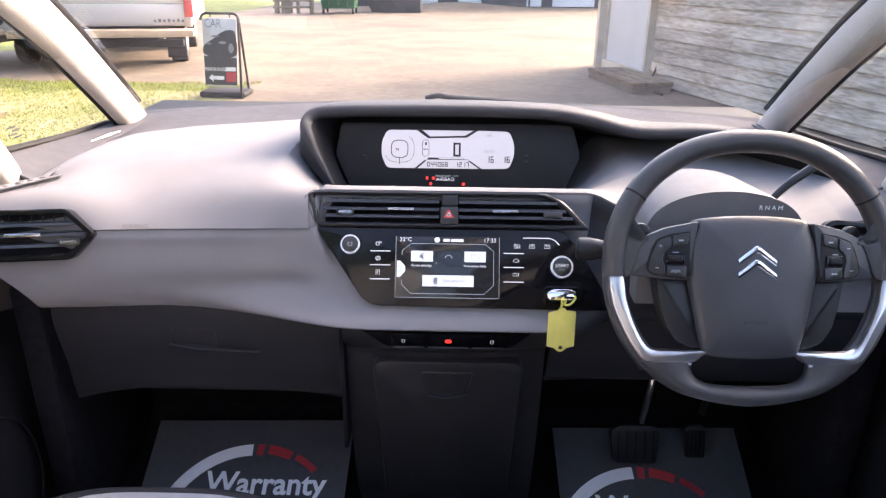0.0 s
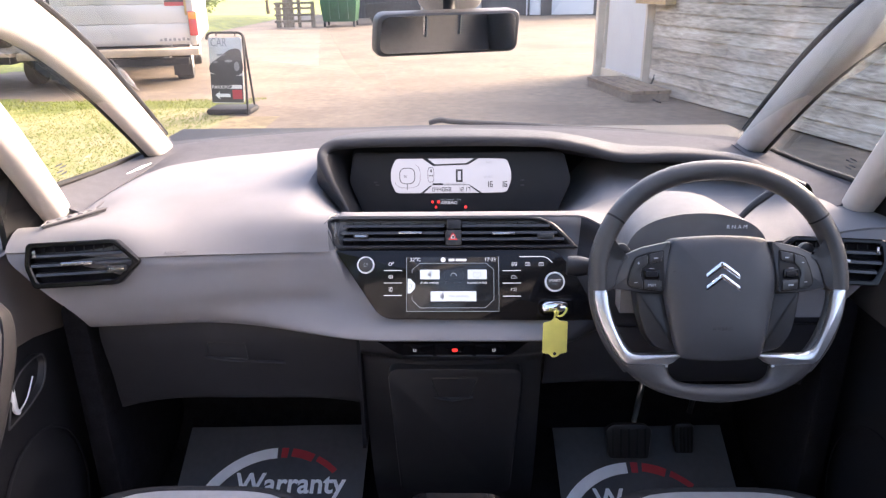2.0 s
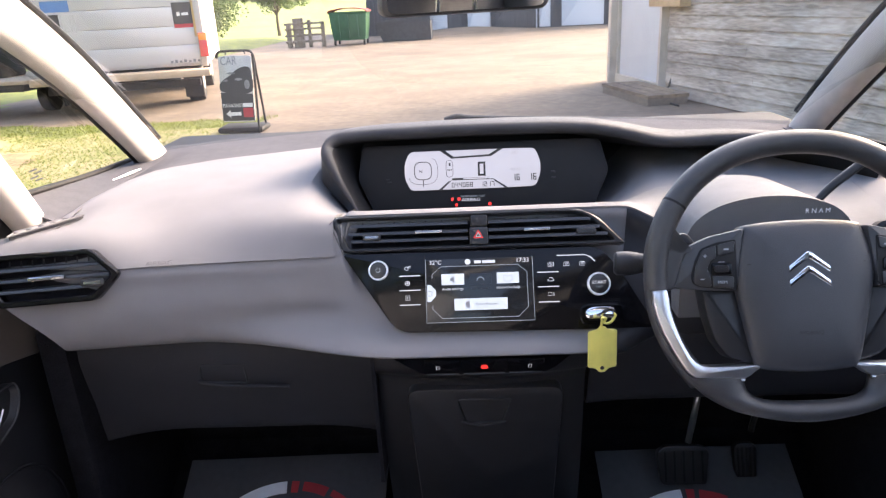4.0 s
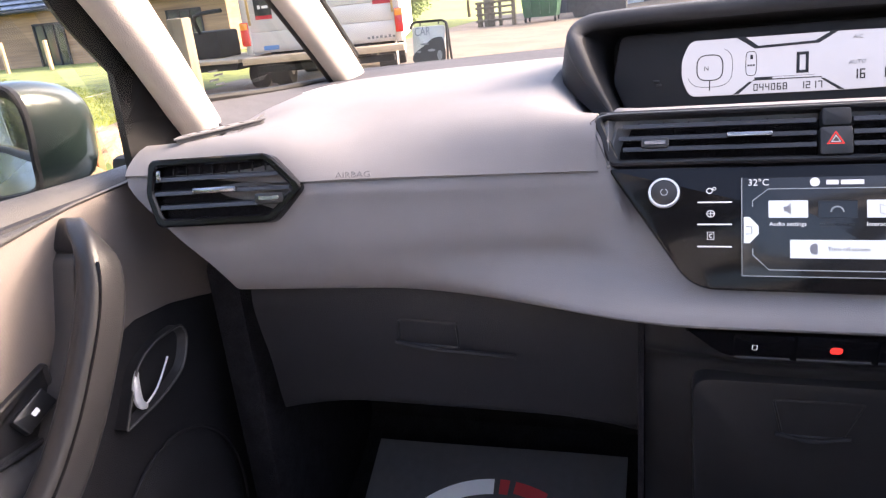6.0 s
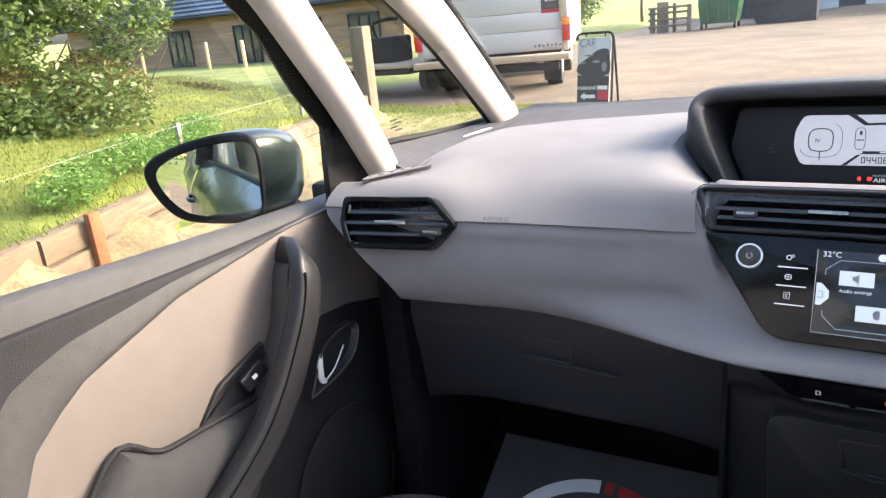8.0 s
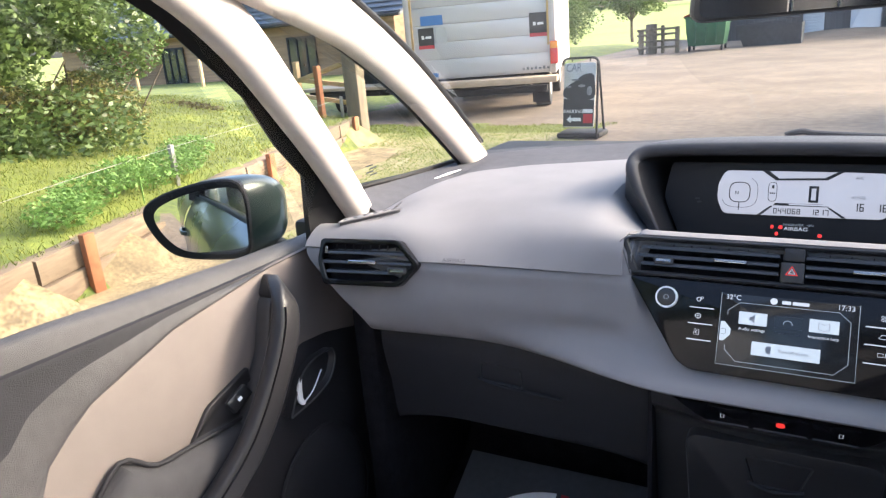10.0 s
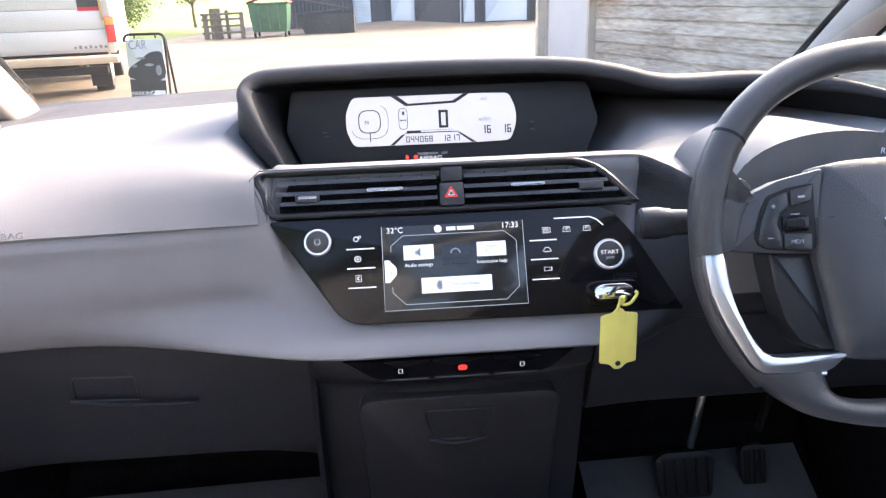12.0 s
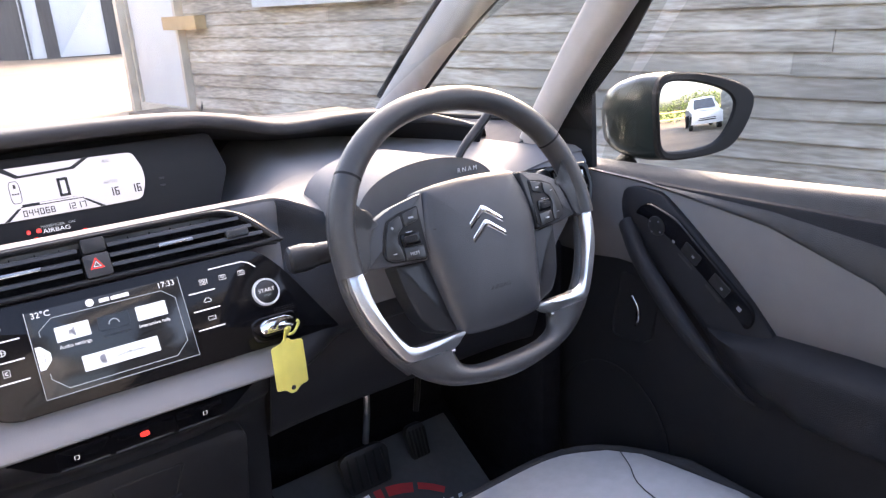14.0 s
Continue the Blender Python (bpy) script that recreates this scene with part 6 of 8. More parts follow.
# ---------------------------------------------------------------- seats, mats, pedals
def seat(sign):
    cx = 0.44 if sign > 0 else -0.42
    s = thing("front_seat", (cx, 0.5, 0.31), "front seat in light grey cloth with charcoal edges", "car seat", "front seats")
    rows = []
    for i in range(13):
        t = i / 12
        y = 0.28 + 0.595 * t
        half = 0.225 + 0.012 * math.sin(math.pi * t)
        row = []
        for j in range(17):
            a = -1 + 2 * j / 16
            z = 0.535 - 0.012 * smoothstep(0.85, 1.0, t) + 0.004 * (abs(a) > 0.62) * math.sin(math.pi * min(1, (abs(a) - 0.62) / 0.38)) - 0.008 * max(0, abs(a) - 0.90) / 0.10
            row.append((cx + a * half, y - 0.143 * abs(a) ** 4 * t, z))
        rows.append(row)
    part("cushion", sheet(rows, thick=-0.02), SEAT, s, "light grey ribbed cloth cushion")
    for k in (-1, 1):
        path = [(cx + k * (0.233 + 0.012 * math.sin(math.pi * t)), 0.28 + 0.42 * t, 0.49 - 0.02 * t) for t in [i / 10 for i in range(11)]]
        part("side_bolster", sweep(path, oval(0.03, 0.045), (0, 0, 1)), SEAT_DARK, s, "charcoal cloth side")
        part("seam", sweep(curve([(cx + k * 0.185, 0.823, 0.5485), (cx + k * 0.160, 0.78, 0.5550), (cx + k * 0.131, 0.728, 0.5570), (cx + k * 0.126, 0.6, 0.5568), (cx + k * 0.125, 0.3, 0.5566)], 5), disc(0.0008, 6)), SEAT_DARK, s)
    rim = [(cx - 0.250, 0.36, 0.518), (cx - 0.254, 0.55, 0.518)] + [(cx + a * 0.247, 0.884 - 0.143 * a ** 4, 0.518) for a in [-1 + 2 * j / 20 for j in range(21)]] + [(cx + 0.254, 0.55, 0.518), (cx + 0.250, 0.36, 0.518)]
    part("front_edge", sweep(rim, oval(0.013, 0.026), (0, 0, 1)), SEAT_DARK, s, "charcoal cloth front edge")
    part("seat_base", block(cx - 0.20, 0.26, 0.30, cx + 0.20, 0.76, 0.49, 0.02), BLACK, s)
    lean, back_y = 0.24, 0.36 if sign < 0 else 0.22
    rows = []
    for i in range(13):
        t = i / 12
        z = 0.50 + 0.70 * t
        half = 0.28 + 0.006 * t
        rows.append([(cx + a * half, back_y - lean * t + 0.05 * abs(a) ** 3 * (1 - 0.5 * t) - 0.01, z - 0.055 * abs(a) ** 3 * t ** 3) for a in [-1 + 2 * j / 14 for j in range(15)]])
    part("backrest", sheet(rows, thick=0.10), SEAT if sign < 0 else SEAT_DARK, s, "light grey cloth backrest" if sign < 0 else "charcoal cloth backrest")
    part("backrest_bolster", sweep([(cx + sign * 0.238, back_y - lean * t + 0.045, 0.56 + 0.62 * t) for t in [i / 8 for i in range(9)]], oval(0.075, 0.045), (1, 0, 0), scale=[0.8, 0.95] + [1] * 6 + [0.8]), SEAT_DARK, s, "charcoal cloth bolster")
    part("headrest", block(cx - 0.13, 0.06, 1.19, cx + 0.13, 0.15, 1.37, 0.04, seg=4), SEAT_DARK, s)
    part("headrest_post", sweep([(cx - 0.05, 0.10, 1.12), (cx - 0.05, 0.105, 1.22)], disc(0.006, 8)), CHROME, s)
    part("headrest_post", sweep([(cx + 0.05, 0.10, 1.12), (cx + 0.05, 0.105, 1.22)], disc(0.006, 8)), CHROME, s)
    top = Plane((cx, back_y - lean - 0.06, 1.198), (1, 0, 0), (0, 1, 0))
    for k in (-0.05, 0.05):
        part("post_collar", turned(top, [(0.019, 0.0), (0.019, 0.006), (0.014, 0.010), (0.008, 0.011)], k, 0.0, 18), SATIN, s)
    return settle(s)


seat(-1), seat(1)
bench = thing("rear_bench", (0, -0.9, 0.31), "grey cloth rear bench seat", "car seat")
part("cushion", block(-0.64, -1.15, 0.31, 0.64, -0.62, 0.58, 0.05, seg=3), SEAT, bench)
part("backrest", block(-0.64, -1.30, 0.45, 0.64, -1.13, 1.12, 0.05, seg=3), SEAT, bench)
settle(bench)
console = thing("floor_console", (0.01, 0.7, 0.31), "black console box between the seats", "console")
part("box", block(-0.082, 0.42, 0.31, 0.094, 0.80, 0.588, 0.03, seg=3), BLACK, console)
part("tray", plate(Plane((0.006, 0.62, 0.592), (1, 0, 0), (0, 1, 0)), rect(-0.078, -0.16, 0.078, 0.19, 0.035), 0.012, 0.005, 0.008, dish=0.010), GLOSS, console, "glossy tray")
settle(console)


def floor_mat(sign):
    cx, half = (-0.382, 0.194) if sign < 0 else (0.400, 0.180)
    m = thing("floor_mat", (cx, 1.08, 0.312), "dark grey card floor mat printed with a gauge arc", "floor mat", "floor mats")
    N = Plane((cx, 1.08, 0.352), (1, 0, 0), (0, 1, 0.5))
    def bend(p):
        """The card lies flat near the seat and leans up against the toe board."""
        dip = 0.5 * (1.05 - p.y)
        if dip > 0:
            p.z += dip - 0.010 * smoothstep(0, 0.06, dip) - 0.06 * dip
        return p
    rows = []
    for i in range(15):
        u = -half + 2 * half * i / 14
        rows.append([bend(N.at(u * (1 + 0.10 * v), v + 0.004 * math.sin(7 * u), 0.0006 * math.sin(9 * u + 14 * v))) for v in [-0.17 + 0.335 * k / 16 for k in range(17)]])
    part("sheet", sheet(rows, thick=0.003), MAT, m, "dark grey printed card")
    du, dv = (0.0, 0.0) if sign < 0 else (-0.040, -0.032)
    def printed(ob):
        for v_ in ob.data.vertices:
            v_.co = bend(v_.co)
        return ob
    def arc(a0, a1, r0, r1, n=14):
        aa = [radians(a0 + (a1 - a0) * i / n) for i in range(n + 1)]
        return [(0.015 + du + r1 * math.cos(a), dv - 0.062 + r1 * math.sin(a)) for a in aa] + [(0.015 + du + r0 * math.cos(a), dv - 0.062 + r0 * math.sin(a)) for a in reversed(aa)]
    printed(part("white_arc", plate(N, arc(94, 176, 0.150, 0.174, 24), 0.0004, 0, 0.0052), INK_WHITE, m, "white printed arc"))
    for a0, a1, r0 in ((86, 91, 0.151), (66, 83, 0.155), (46, 63, 0.161)):
        printed(part("red_arc", plate(N, arc(a0, a1, r0, 0.174, 8), 0.0004, 0, 0.0052), INK_RED, m, "red printed arc"))
    printed(words("Warranty", 0.061, N, 0.041 + du, 0.030 + dv, 0.0052, INK_WHITE, m, wide=0.95, bold=0.022))
    for k in range(4):
        printed(bars(N, [(-0.062 + du + 0.034 * k, dv - 0.034, -0.062 + du + 0.034 * k + 0.027, dv - 0.016)], 0.0052, INK_WHITE if k < 3 else INK_RED, m))
    return settle(m)


floor_mat(-1), floor_mat(1)
pedals = thing("pedals", (0.44, 1.30, 0.35), "black rubber brake and accelerator pedals", "pedals")
for x, w_, h_, z_, y_ in ((0.366, 0.048, 0.036, 0.444, 1.15), (0.491, 0.022, 0.034, 0.428, 1.18)):
    B = Plane((x, y_, z_), (1, 0, 0), (0, 0.35, 0.94))
    pd = part("pedal", plate(B, rounded([(-w_ * 0.85, -h_), (w_ * 0.85, -h_), (w_, h_ * 0.7), (w_ * 0.7, h_), (-w_ * 0.7, h_), (-w_, h_ * 0.7)], 0.008), 0.014, 0.003, 0.0), BLACK, pedals, "ribbed black pedal")
    for i in range(5):
        u = -w_ * 0.7 + i * w_ * 0.35
        part("rib", plate(B, rect(u - 0.002, -h_ * 0.8, u + 0.002, h_ * 0.75), 0.002, 0.0005, 0.002), RUBBER, pd)
    part("arm", sweep(curve([(x + 0.012, y_ + 0.022, 0.48), (x + 0.02, y_ + 0.02, 0.56), (x + 0.035, y_ + 0.05, 0.64), (x + 0.035, y_ + 0.12, 0.74)], 4), disc(0.006, 8)), SATIN if x < 0.4 else BLACK, pd)
settle(pedals)


# ---------------------------------------------------------------- outside: ground
def bank_line(y):
    """The timber retaining wall's face beside the drive."""
    return -3.50 - 0.33 * (y - 2.0)


def barn_line(y):
    return 2.97 - 0.27 * (y - 7.22)


def ground_z(x, y):
    d = bank_line(y) - x
    z = 0.0
    if y < 7.7 and d > 0.05:
        z = 0.32 + 0.30 * smoothstep(0, 4, d) - 0.60 * smoothstep(6, 14, d) + 0.10 * noise.noise(Vector((x * 0.4, y * 0.4, 0)))
    elif y >= 7.7 and x < -7.5:
        z = 0.25 * smoothstep(-7.5, -9.5, x) - 0.25 * smoothstep(14, 20, y)
    if y > 34:
        z += -0.45 * smoothstep(34, 46, y) + 0.032 * max(0, y - 62) - 0.00004 * max(0, y - 62) ** 2
    if abs(x) > 60 or abs(y) > 160:
        z = min(z, 6.0)
    return z


def ground_kind(x, y):
    """0 yard concrete, 1 green grass, 2 dry verge, 3 gravel, 4 meadow"""
    j = 0.35 * noise.noise(Vector((x * 1.3, y * 1.3, 3.0)))
    d = bank_line(y) - x + j * 0.4
    if y > 34 + j * 3 or x < -30 or x > 30 or y < -30:
        return 4
    if y < 7.75 and d > 0.0:
        return 1
    if x < -7.3 + j and y >= 7.6:
        return 1
    if -2.45 + j > x and y < 8.75 + j * 0.8:
        if d > -0.75 and y < 7:
            return 3
        if y > 8.0 + j:
            return 1
        return 2 if x < -2.2 else 3
    if x < -1.9 + j and y < 7.6 + j:
        return 3
    return 0


YARD = material("yard_concrete", (0.165, 0.123, 0.085), 0.9, vary=0.26, scale=9, bump=0.6, bump_scale=60, stain=0.35)
GRASS = material("green_grass", (0.19, 0.215, 0.033), 0.9, scale=11, second=(0.05, 0.075, 0.015), bump=1.0, bump_scale=45, stain=0.3)
VERGE = material("dry_verge", (0.20, 0.21, 0.06), 0.95, scale=8, second=(0.30, 0.25, 0.13), bump=0.8, bump_scale=40)
GRAVEL = material("tan_gravel", (0.225, 0.168, 0.085), 0.95, vary=0.5, scale=45, bump=1.0, bump_scale=45, stain=0.3)
MEADOW = material("meadow", (0.30, 0.32, 0.075), 0.95, scale=1.2, second=(0.20, 0.26, 0.05))


def spaced(a, b, step):
    n = max(1, round((b - a) / step))
    return [a + (b - a) * i / n for i in range(n)]


gx = spaced(-2500, -200, 800) + spaced(-200, -40, 20) + spaced(-40, -14, 2.0) + spaced(-14, 4, 0.28) + spaced(4, 14, 1.0) + spaced(14, 40, 4) + spaced(40, 200, 20) + spaced(200, 2500, 800) + [2500]
gy = spaced(-2500, -200, 800) + spaced(-200, -30, 20) + spaced(-30, -2, 2.0) + spaced(-2, 12, 0.28) + spaced(12, 36, 1.0) + spaced(36, 80, 3) + spaced(80, 260, 20) + spaced(260, 3000, 600) + [3000]
gv = [(x, y, ground_z(x, y)) for y in gy for x in gx]
nx = len(gx)
gf, gm = [], []
for j in range(len(gy) - 1):
    for i in range(nx - 1):
        gf.append((j * nx + i, j * nx + i + 1, (j + 1) * nx + i + 1, (j + 1) * nx + i))
        gm.append(ground_kind((gx[i] + gx[i + 1]) / 2, (gy[j] + gy[j + 1]) / 2))
me = bpy.data.meshes.new("ground")
me.from_pydata(gv, [], gf)
for k in (YARD, GRASS, VERGE, GRAVEL, MEADOW):
    me.materials.append(k)
me.polygons.foreach_set("material_index", gm)
me.polygons.foreach_set("use_smooth", [True] * len(gf))
tagged(new("ground", me), "concrete yard with gravel edge, grass and meadow", "ground", kind="structure")

# slab joints and cracks in the concrete
CRACK = material("crack_dirt", (0.16, 0.13, 0.10), 0.95, vary=0.2, scale=20)
bm = bmesh.new()
U = Plane((0, 0, 0.003), (1, 0, 0), (0, 1, 0))
rnd = random.Random(4)
for x0, y0, x1, y1 in ((-2.2, 8.9, 3.0, 8.2), (-1.9, 12.6, 2.0, 12.9), (-3.4, 17.5, 4.0, 18.6), (-0.8, 9.0, -1.6, 14.0), (-1.2, 12.2, 0.4, 11.0), (0.9, 13.2, 1.1, 22.0), (-3.0, 23.0, 5.0, 24.5)):
    n_ = 26
    pts = [(x0 + (x1 - x0) * i / n_ + rnd.uniform(-0.05, 0.05), y0 + (y1 - y0) * i / n_ + rnd.uniform(-0.05, 0.05)) for i in range(n_ + 1)]
    stroke(U, pts, 0.03, 0.0, False, bm)
tagged(link_mesh("yard_cracks", bm, CRACK, smooth=False), "dark cracks and joints in the yard concrete", "crack", kind="stuff")


# grass blades along the verge and on the bank
def leaf_material(name, light, dark, rough=0.6):
    m = bpy.data.materials.new(name)
    m.use_nodes = True
    n, link = m.node_tree.nodes, m.node_tree.links
    b = n["Principled BSDF"]
    b.inputs["Roughness"].default_value = rough
    g, r = n.new("ShaderNodeNewGeometry"), n.new("ShaderNodeValToRGB")
    r.color_ramp.elements[0].color, r.color_ramp.elements[1].color = (*dark, 1), (*light, 1)
    link.new(g.outputs["Random Per Island"], r.inputs[0])
    link.new(r.outputs[0], b.inputs["Base Color"])
    b.inputs["Subsurface Weight"].default_value = 0.0
    tr = n.new("ShaderNodeBsdfTranslucent")
    link.new(r.outputs[0], tr.inputs[0])
    mx = n.new("ShaderNodeMixShader")
    mx.inputs[0].default_value = 0.4
    link.new(b.outputs[0], mx.inputs[1])
    link.new(tr.outputs[0], mx.inputs[2])
    link.new(mx.outputs[0], n["Material Output"].inputs[0])
    return m


BLADE = leaf_material("grass_blades", (0.24, 0.25, 0.04), (0.09, 0.13, 0.02))
LEAF = leaf_material("tree_leaves", (0.17, 0.235, 0.075), (0.05, 0.08, 0.022), 0.35)
LEAF_FAR = leaf_material("far_tree_leaves", (0.14, 0.19, 0.06), (0.06, 0.09, 0.025))
WEED = leaf_material("weed_leaves", (0.22, 0.36, 0.09), (0.11, 0.20, 0.04))
BARK = material("bark", (0.10, 0.075, 0.055), 0.95, vary=0.3, scale=14, bump=1.0, bump_scale=40)

rnd = random.Random(7)
vs, fs = [], []
while len(fs) < 80000:
    x, y = rnd.uniform(-11, -2.2), rnd.uniform(0.5, 9.2)
    k = ground_kind(x, y)
    if k not in (1, 2) or (k == 1 and y < 7.7 and rnd.random() < 0.3):
        continue
    h = rnd.uniform(0.012, 0.04) if k == 1 else rnd.uniform(0.008, 0.022)
    if k == 1 and y < 7.7:
        h *= 1.15
    a, z = rnd.uniform(0, 6.3), ground_z(x, y)
    dx, dy = math.cos(a) * 0.004, math.sin(a) * 0.004
    lx, ly = rnd.uniform(-0.03, 0.03), rnd.uniform(-0.03, 0.03)
    b = len(vs)
    vs += [(x - dx, y - dy, z), (x + dx, y + dy, z), (x + lx, y + ly, z + h)]
    fs.append((b, b + 1, b + 2))
me = bpy.data.meshes.new("grass")
me.from_pydata(vs, [], fs)
me.materials.append(BLADE)
tagged(new("grass", me), "short green grass blades on the bank and verge", "grass", kind="stuff")


def leaf_cloud(centres, count, size, seed, flat=0.5):
    """Small pointed leaves scattered through clumps: (x, y, z, rx, rz) each."""
    r = random.Random(seed)
    vs, fs = [], []
    for _ in range(count):
        cx, cy, cz, rx, rz = r.choice(centres)
        while True:
            p = Vector((r.uniform(-1, 1), r.uniform(-1, 1), r.uniform(-1, 1)))
            if 0.35 < p.length < 1:
                break
        c = Vector((cx + p.x * rx, cy + p.y * rx, cz + p.z * rz))
        u = Vector((r.uniform(-1, 1), r.uniform(-1, 1), r.uniform(-0.7, 0.4))).normalized()
        v = u.cross(Vector((r.uniform(-1, 1), r.uniform(-1, 1), r.uniform(-1, 1)))).normalized()
        s = size * r.uniform(0.6, 1.3)
        b = len(vs)
        vs += [c - u * s, c + v * s * flat, c + u * s, c - v * s * flat]
        fs.append((b, b + 1, b + 2, b + 3))
    me = bpy.data.meshes.new("crown")
    me.from_pydata([tuple(v) for v in vs], [], fs)
    return me


def tree(x, y, base, height, spread, leaves, size, seed, mat, label, low=0.3):
    r = random.Random(seed)
    t = thing("tree", (x, y, base), label, "tree")
    trunk = curve([(x, y, base - 0.1), (x + r.uniform(-0.1, 0.1), y, base + height * 0.3), (x + r.uniform(-0.2, 0.2), y + r.uniform(-0.2, 0.2), base + height * 0.7)], 4)
    part("trunk", sweep(trunk, disc(height * 0.03, 10), (0, 1, 0), scale=[1 - 0.08 * i for i in range(len(trunk))]), BARK, t)
    cl = []
    for i in range(70):
        a, q_ = r.uniform(0, 6.28), r.random() ** 0.6
        cz = base + height * r.uniform(low, 0.95)
        k = spread * (1 - 0.55 * abs((cz - base) / height - 0.55))
        c = (x + math.cos(a) * k * q_, y + math.sin(a) * k * q_, cz, spread * r.uniform(0.18, 0.38), spread * r.uniform(0.14, 0.28))
        cl.append(c)
        if i < 7:
            part("limb", sweep(curve([trunk[len(trunk) // 2], Vector(trunk[len(trunk) // 2]).lerp(Vector(c[:3]), 0.5) + Vector((0, 0, 0.1)), c[:3]], 3), disc(height * 0.012, 7), (0, 1, 0.2), scale=[1, 0.9, 0.8, 0.7, 0.55, 0.4, 0.25]), BARK, t)
    me = leaf_cloud(cl, leaves, size, seed + 1)
    me.materials.append(mat)
    ob = new("crown", me)
    ob.parent = t
    return settle(t)


tree(-7.7, 4.05, 0.4, 5.6, 2.05, 150000, 0.036, 11, LEAF, "large leafy green tree on the grass bank", 0.0)
tree(-10.8, 5.5, 0.3, 6.8, 2.7, 70000, 0.065, 17, LEAF, "large leafy green tree behind the bank", 0.0)
tree(-10.5, 2.3, 0.4, 6.4, 3.0, 70000, 0.06, 12, LEAF, "leafy green tree beside the bank", 0.02)
tree(-9.5, -6.0, 0.3, 6.5, 3.2, 40000, 0.07, 18, LEAF, "leafy green tree behind the car", 0.0)
tree(-4.0, -13.4, 0.2, 7.5, 3.6, 36000, 0.08, 19, LEAF, "leafy green tree behind the car", 0.0)
tree(-7.0, -9.6, 0.2, 7.5, 3.6, 36000, 0.08, 20, LEAF, "leafy green tree behind the car", 0.0)
tree(-11.6, 45.5, -0.4, 4.0, 1.7, 9000, 0.075, 13, LEAF_FAR, "small round tree standing in the meadow", 0.42)
tree(-15.8, 43.0, -0.4, 5.5, 2.6, 12000, 0.08, 14, LEAF_FAR, "green tree at the meadow's edge", 0.1)
tree(-22.0, 60.0, -0.4, 7.5, 3.6, 14000, 0.11, 15, LEAF_FAR, "green tree at the meadow's edge", 0.1)

# low weeds at the bank's edge
wb = thing("weeds", (-4.2, 3.6, 0.35), "bright green nettles at the top of the timber wall", "plant")
me = leaf_cloud([(bank_line(y) - 0.35 - 0.1 * (i % 2), y, 0.42 + 0.05 * (i % 3), 0.24, 0.11) for i, y in enumerate((2.6, 2.9, 3.2, 3.5, 3.8, 4.1))], 4200, 0.019, 21)
me.materials.append(WEED)
ob = new("leaves", me)
ob.parent = wb
part("stalks", sweep([(-4.1, 3.2, 0.30), (-4.12, 3.22, 0.62)], disc(0.006, 6)), WEED, wb)
settle(wb)
sc = thing("scrub", (-8.6, 6.9, 0.3), "dark brown scrub along the bank", "shrub")
me = leaf_cloud([(-7.55 - 0.30 * i, 6.9 + 0.10 * math.sin(i), 0.42 + 0.03 * (i % 3), 0.38, 0.16) for i in range(8)], 9000, 0.04, 22)
me.materials.append(leaf_material("scrub_leaves", (0.17, 0.15, 0.06), (0.06, 0.05, 0.025)))
ob = new("leaves", me)
ob.parent = sc
settle(sc)
ug = thing("undergrowth", (-6.6, 3.6, 0.4), "yellow-green and brown twiggy undergrowth below the tree", "shrub")
me = leaf_cloud([(-6.75 - 0.10 * i + 0.2 * math.sin(i * 2.1), 5.0 - 0.36 * i, 0.70 + 0.14 * (i % 2), 0.42, 0.36) for i in range(9)], 16000, 0.03, 24, 0.35)
me.materials.append(leaf_material("undergrowth_leaves", (0.30, 0.27, 0.09), (0.10, 0.10, 0.03)))
ob = new("leaves", me)
ob.parent = ug
rt = random.Random(5)
for i in range(26):
    x, y = -6.6 - 0.035 * i, 5.1 - 0.12 * i
    part("twig", sweep(curve([(x, y, ground_z(x, y)), (x + rt.uniform(-0.1, 0.2), y + rt.uniform(-0.2, 0.2), 0.7), (x + rt.uniform(-0.2, 0.5), y + rt.uniform(-0.3, 0.3), rt.uniform(0.8, 1.3))], 3), disc(0.008, 5), (0, 1, 0)), BARK, ug)
settle(ug)
fw = tagged(new("far_woods", leaf_cloud([(-140 + 9 * i + 3 * math.sin(i * 1.7), 185 + 12 * math.sin(i * 0.9), 6.5 + 1.5 * math.sin(i * 2.3), 7, 4.0) for i in range(36)], 14000, 0.9, 23)), "dark green woods beyond the meadow", "woods", kind="stuff")
fw.data.materials.append(LEAF_FAR)

# ---------------------------------------------------------------- timber retaining wall, posts and fences
TIMBER = material("weathered_sleeper", (0.27, 0.20, 0.13), 0.9, scale=16, second=(0.11, 0.075, 0.05), bump=0.9, bump_scale=30, stretch=(1, 0.3, 3), stain=0.5)
RUST = material("rusty_steel", (0.30, 0.12, 0.05), 0.85, scale=20, second=(0.20, 0.075, 0.03), bump=0.5, bump_scale=90)
POSTWOOD = material("grey_fence_wood", (0.19, 0.155, 0.11), 0.9, scale=12, second=(0.10, 0.08, 0.055), bump=0.8, bump_scale=40, stretch=(1, 1, 0.2))
PALE = material("pale_fence_wood", (0.46, 0.31, 0.16), 0.85, vary=0.15, scale=12)
WHITEP = material("white_plastic", (0.75, 0.75, 0.72), 0.5, vary=0.05, scale=10)

TAPEW = material("weathered_tape", (0.24, 0.235, 0.20), 0.8, vary=0.2, scale=10)


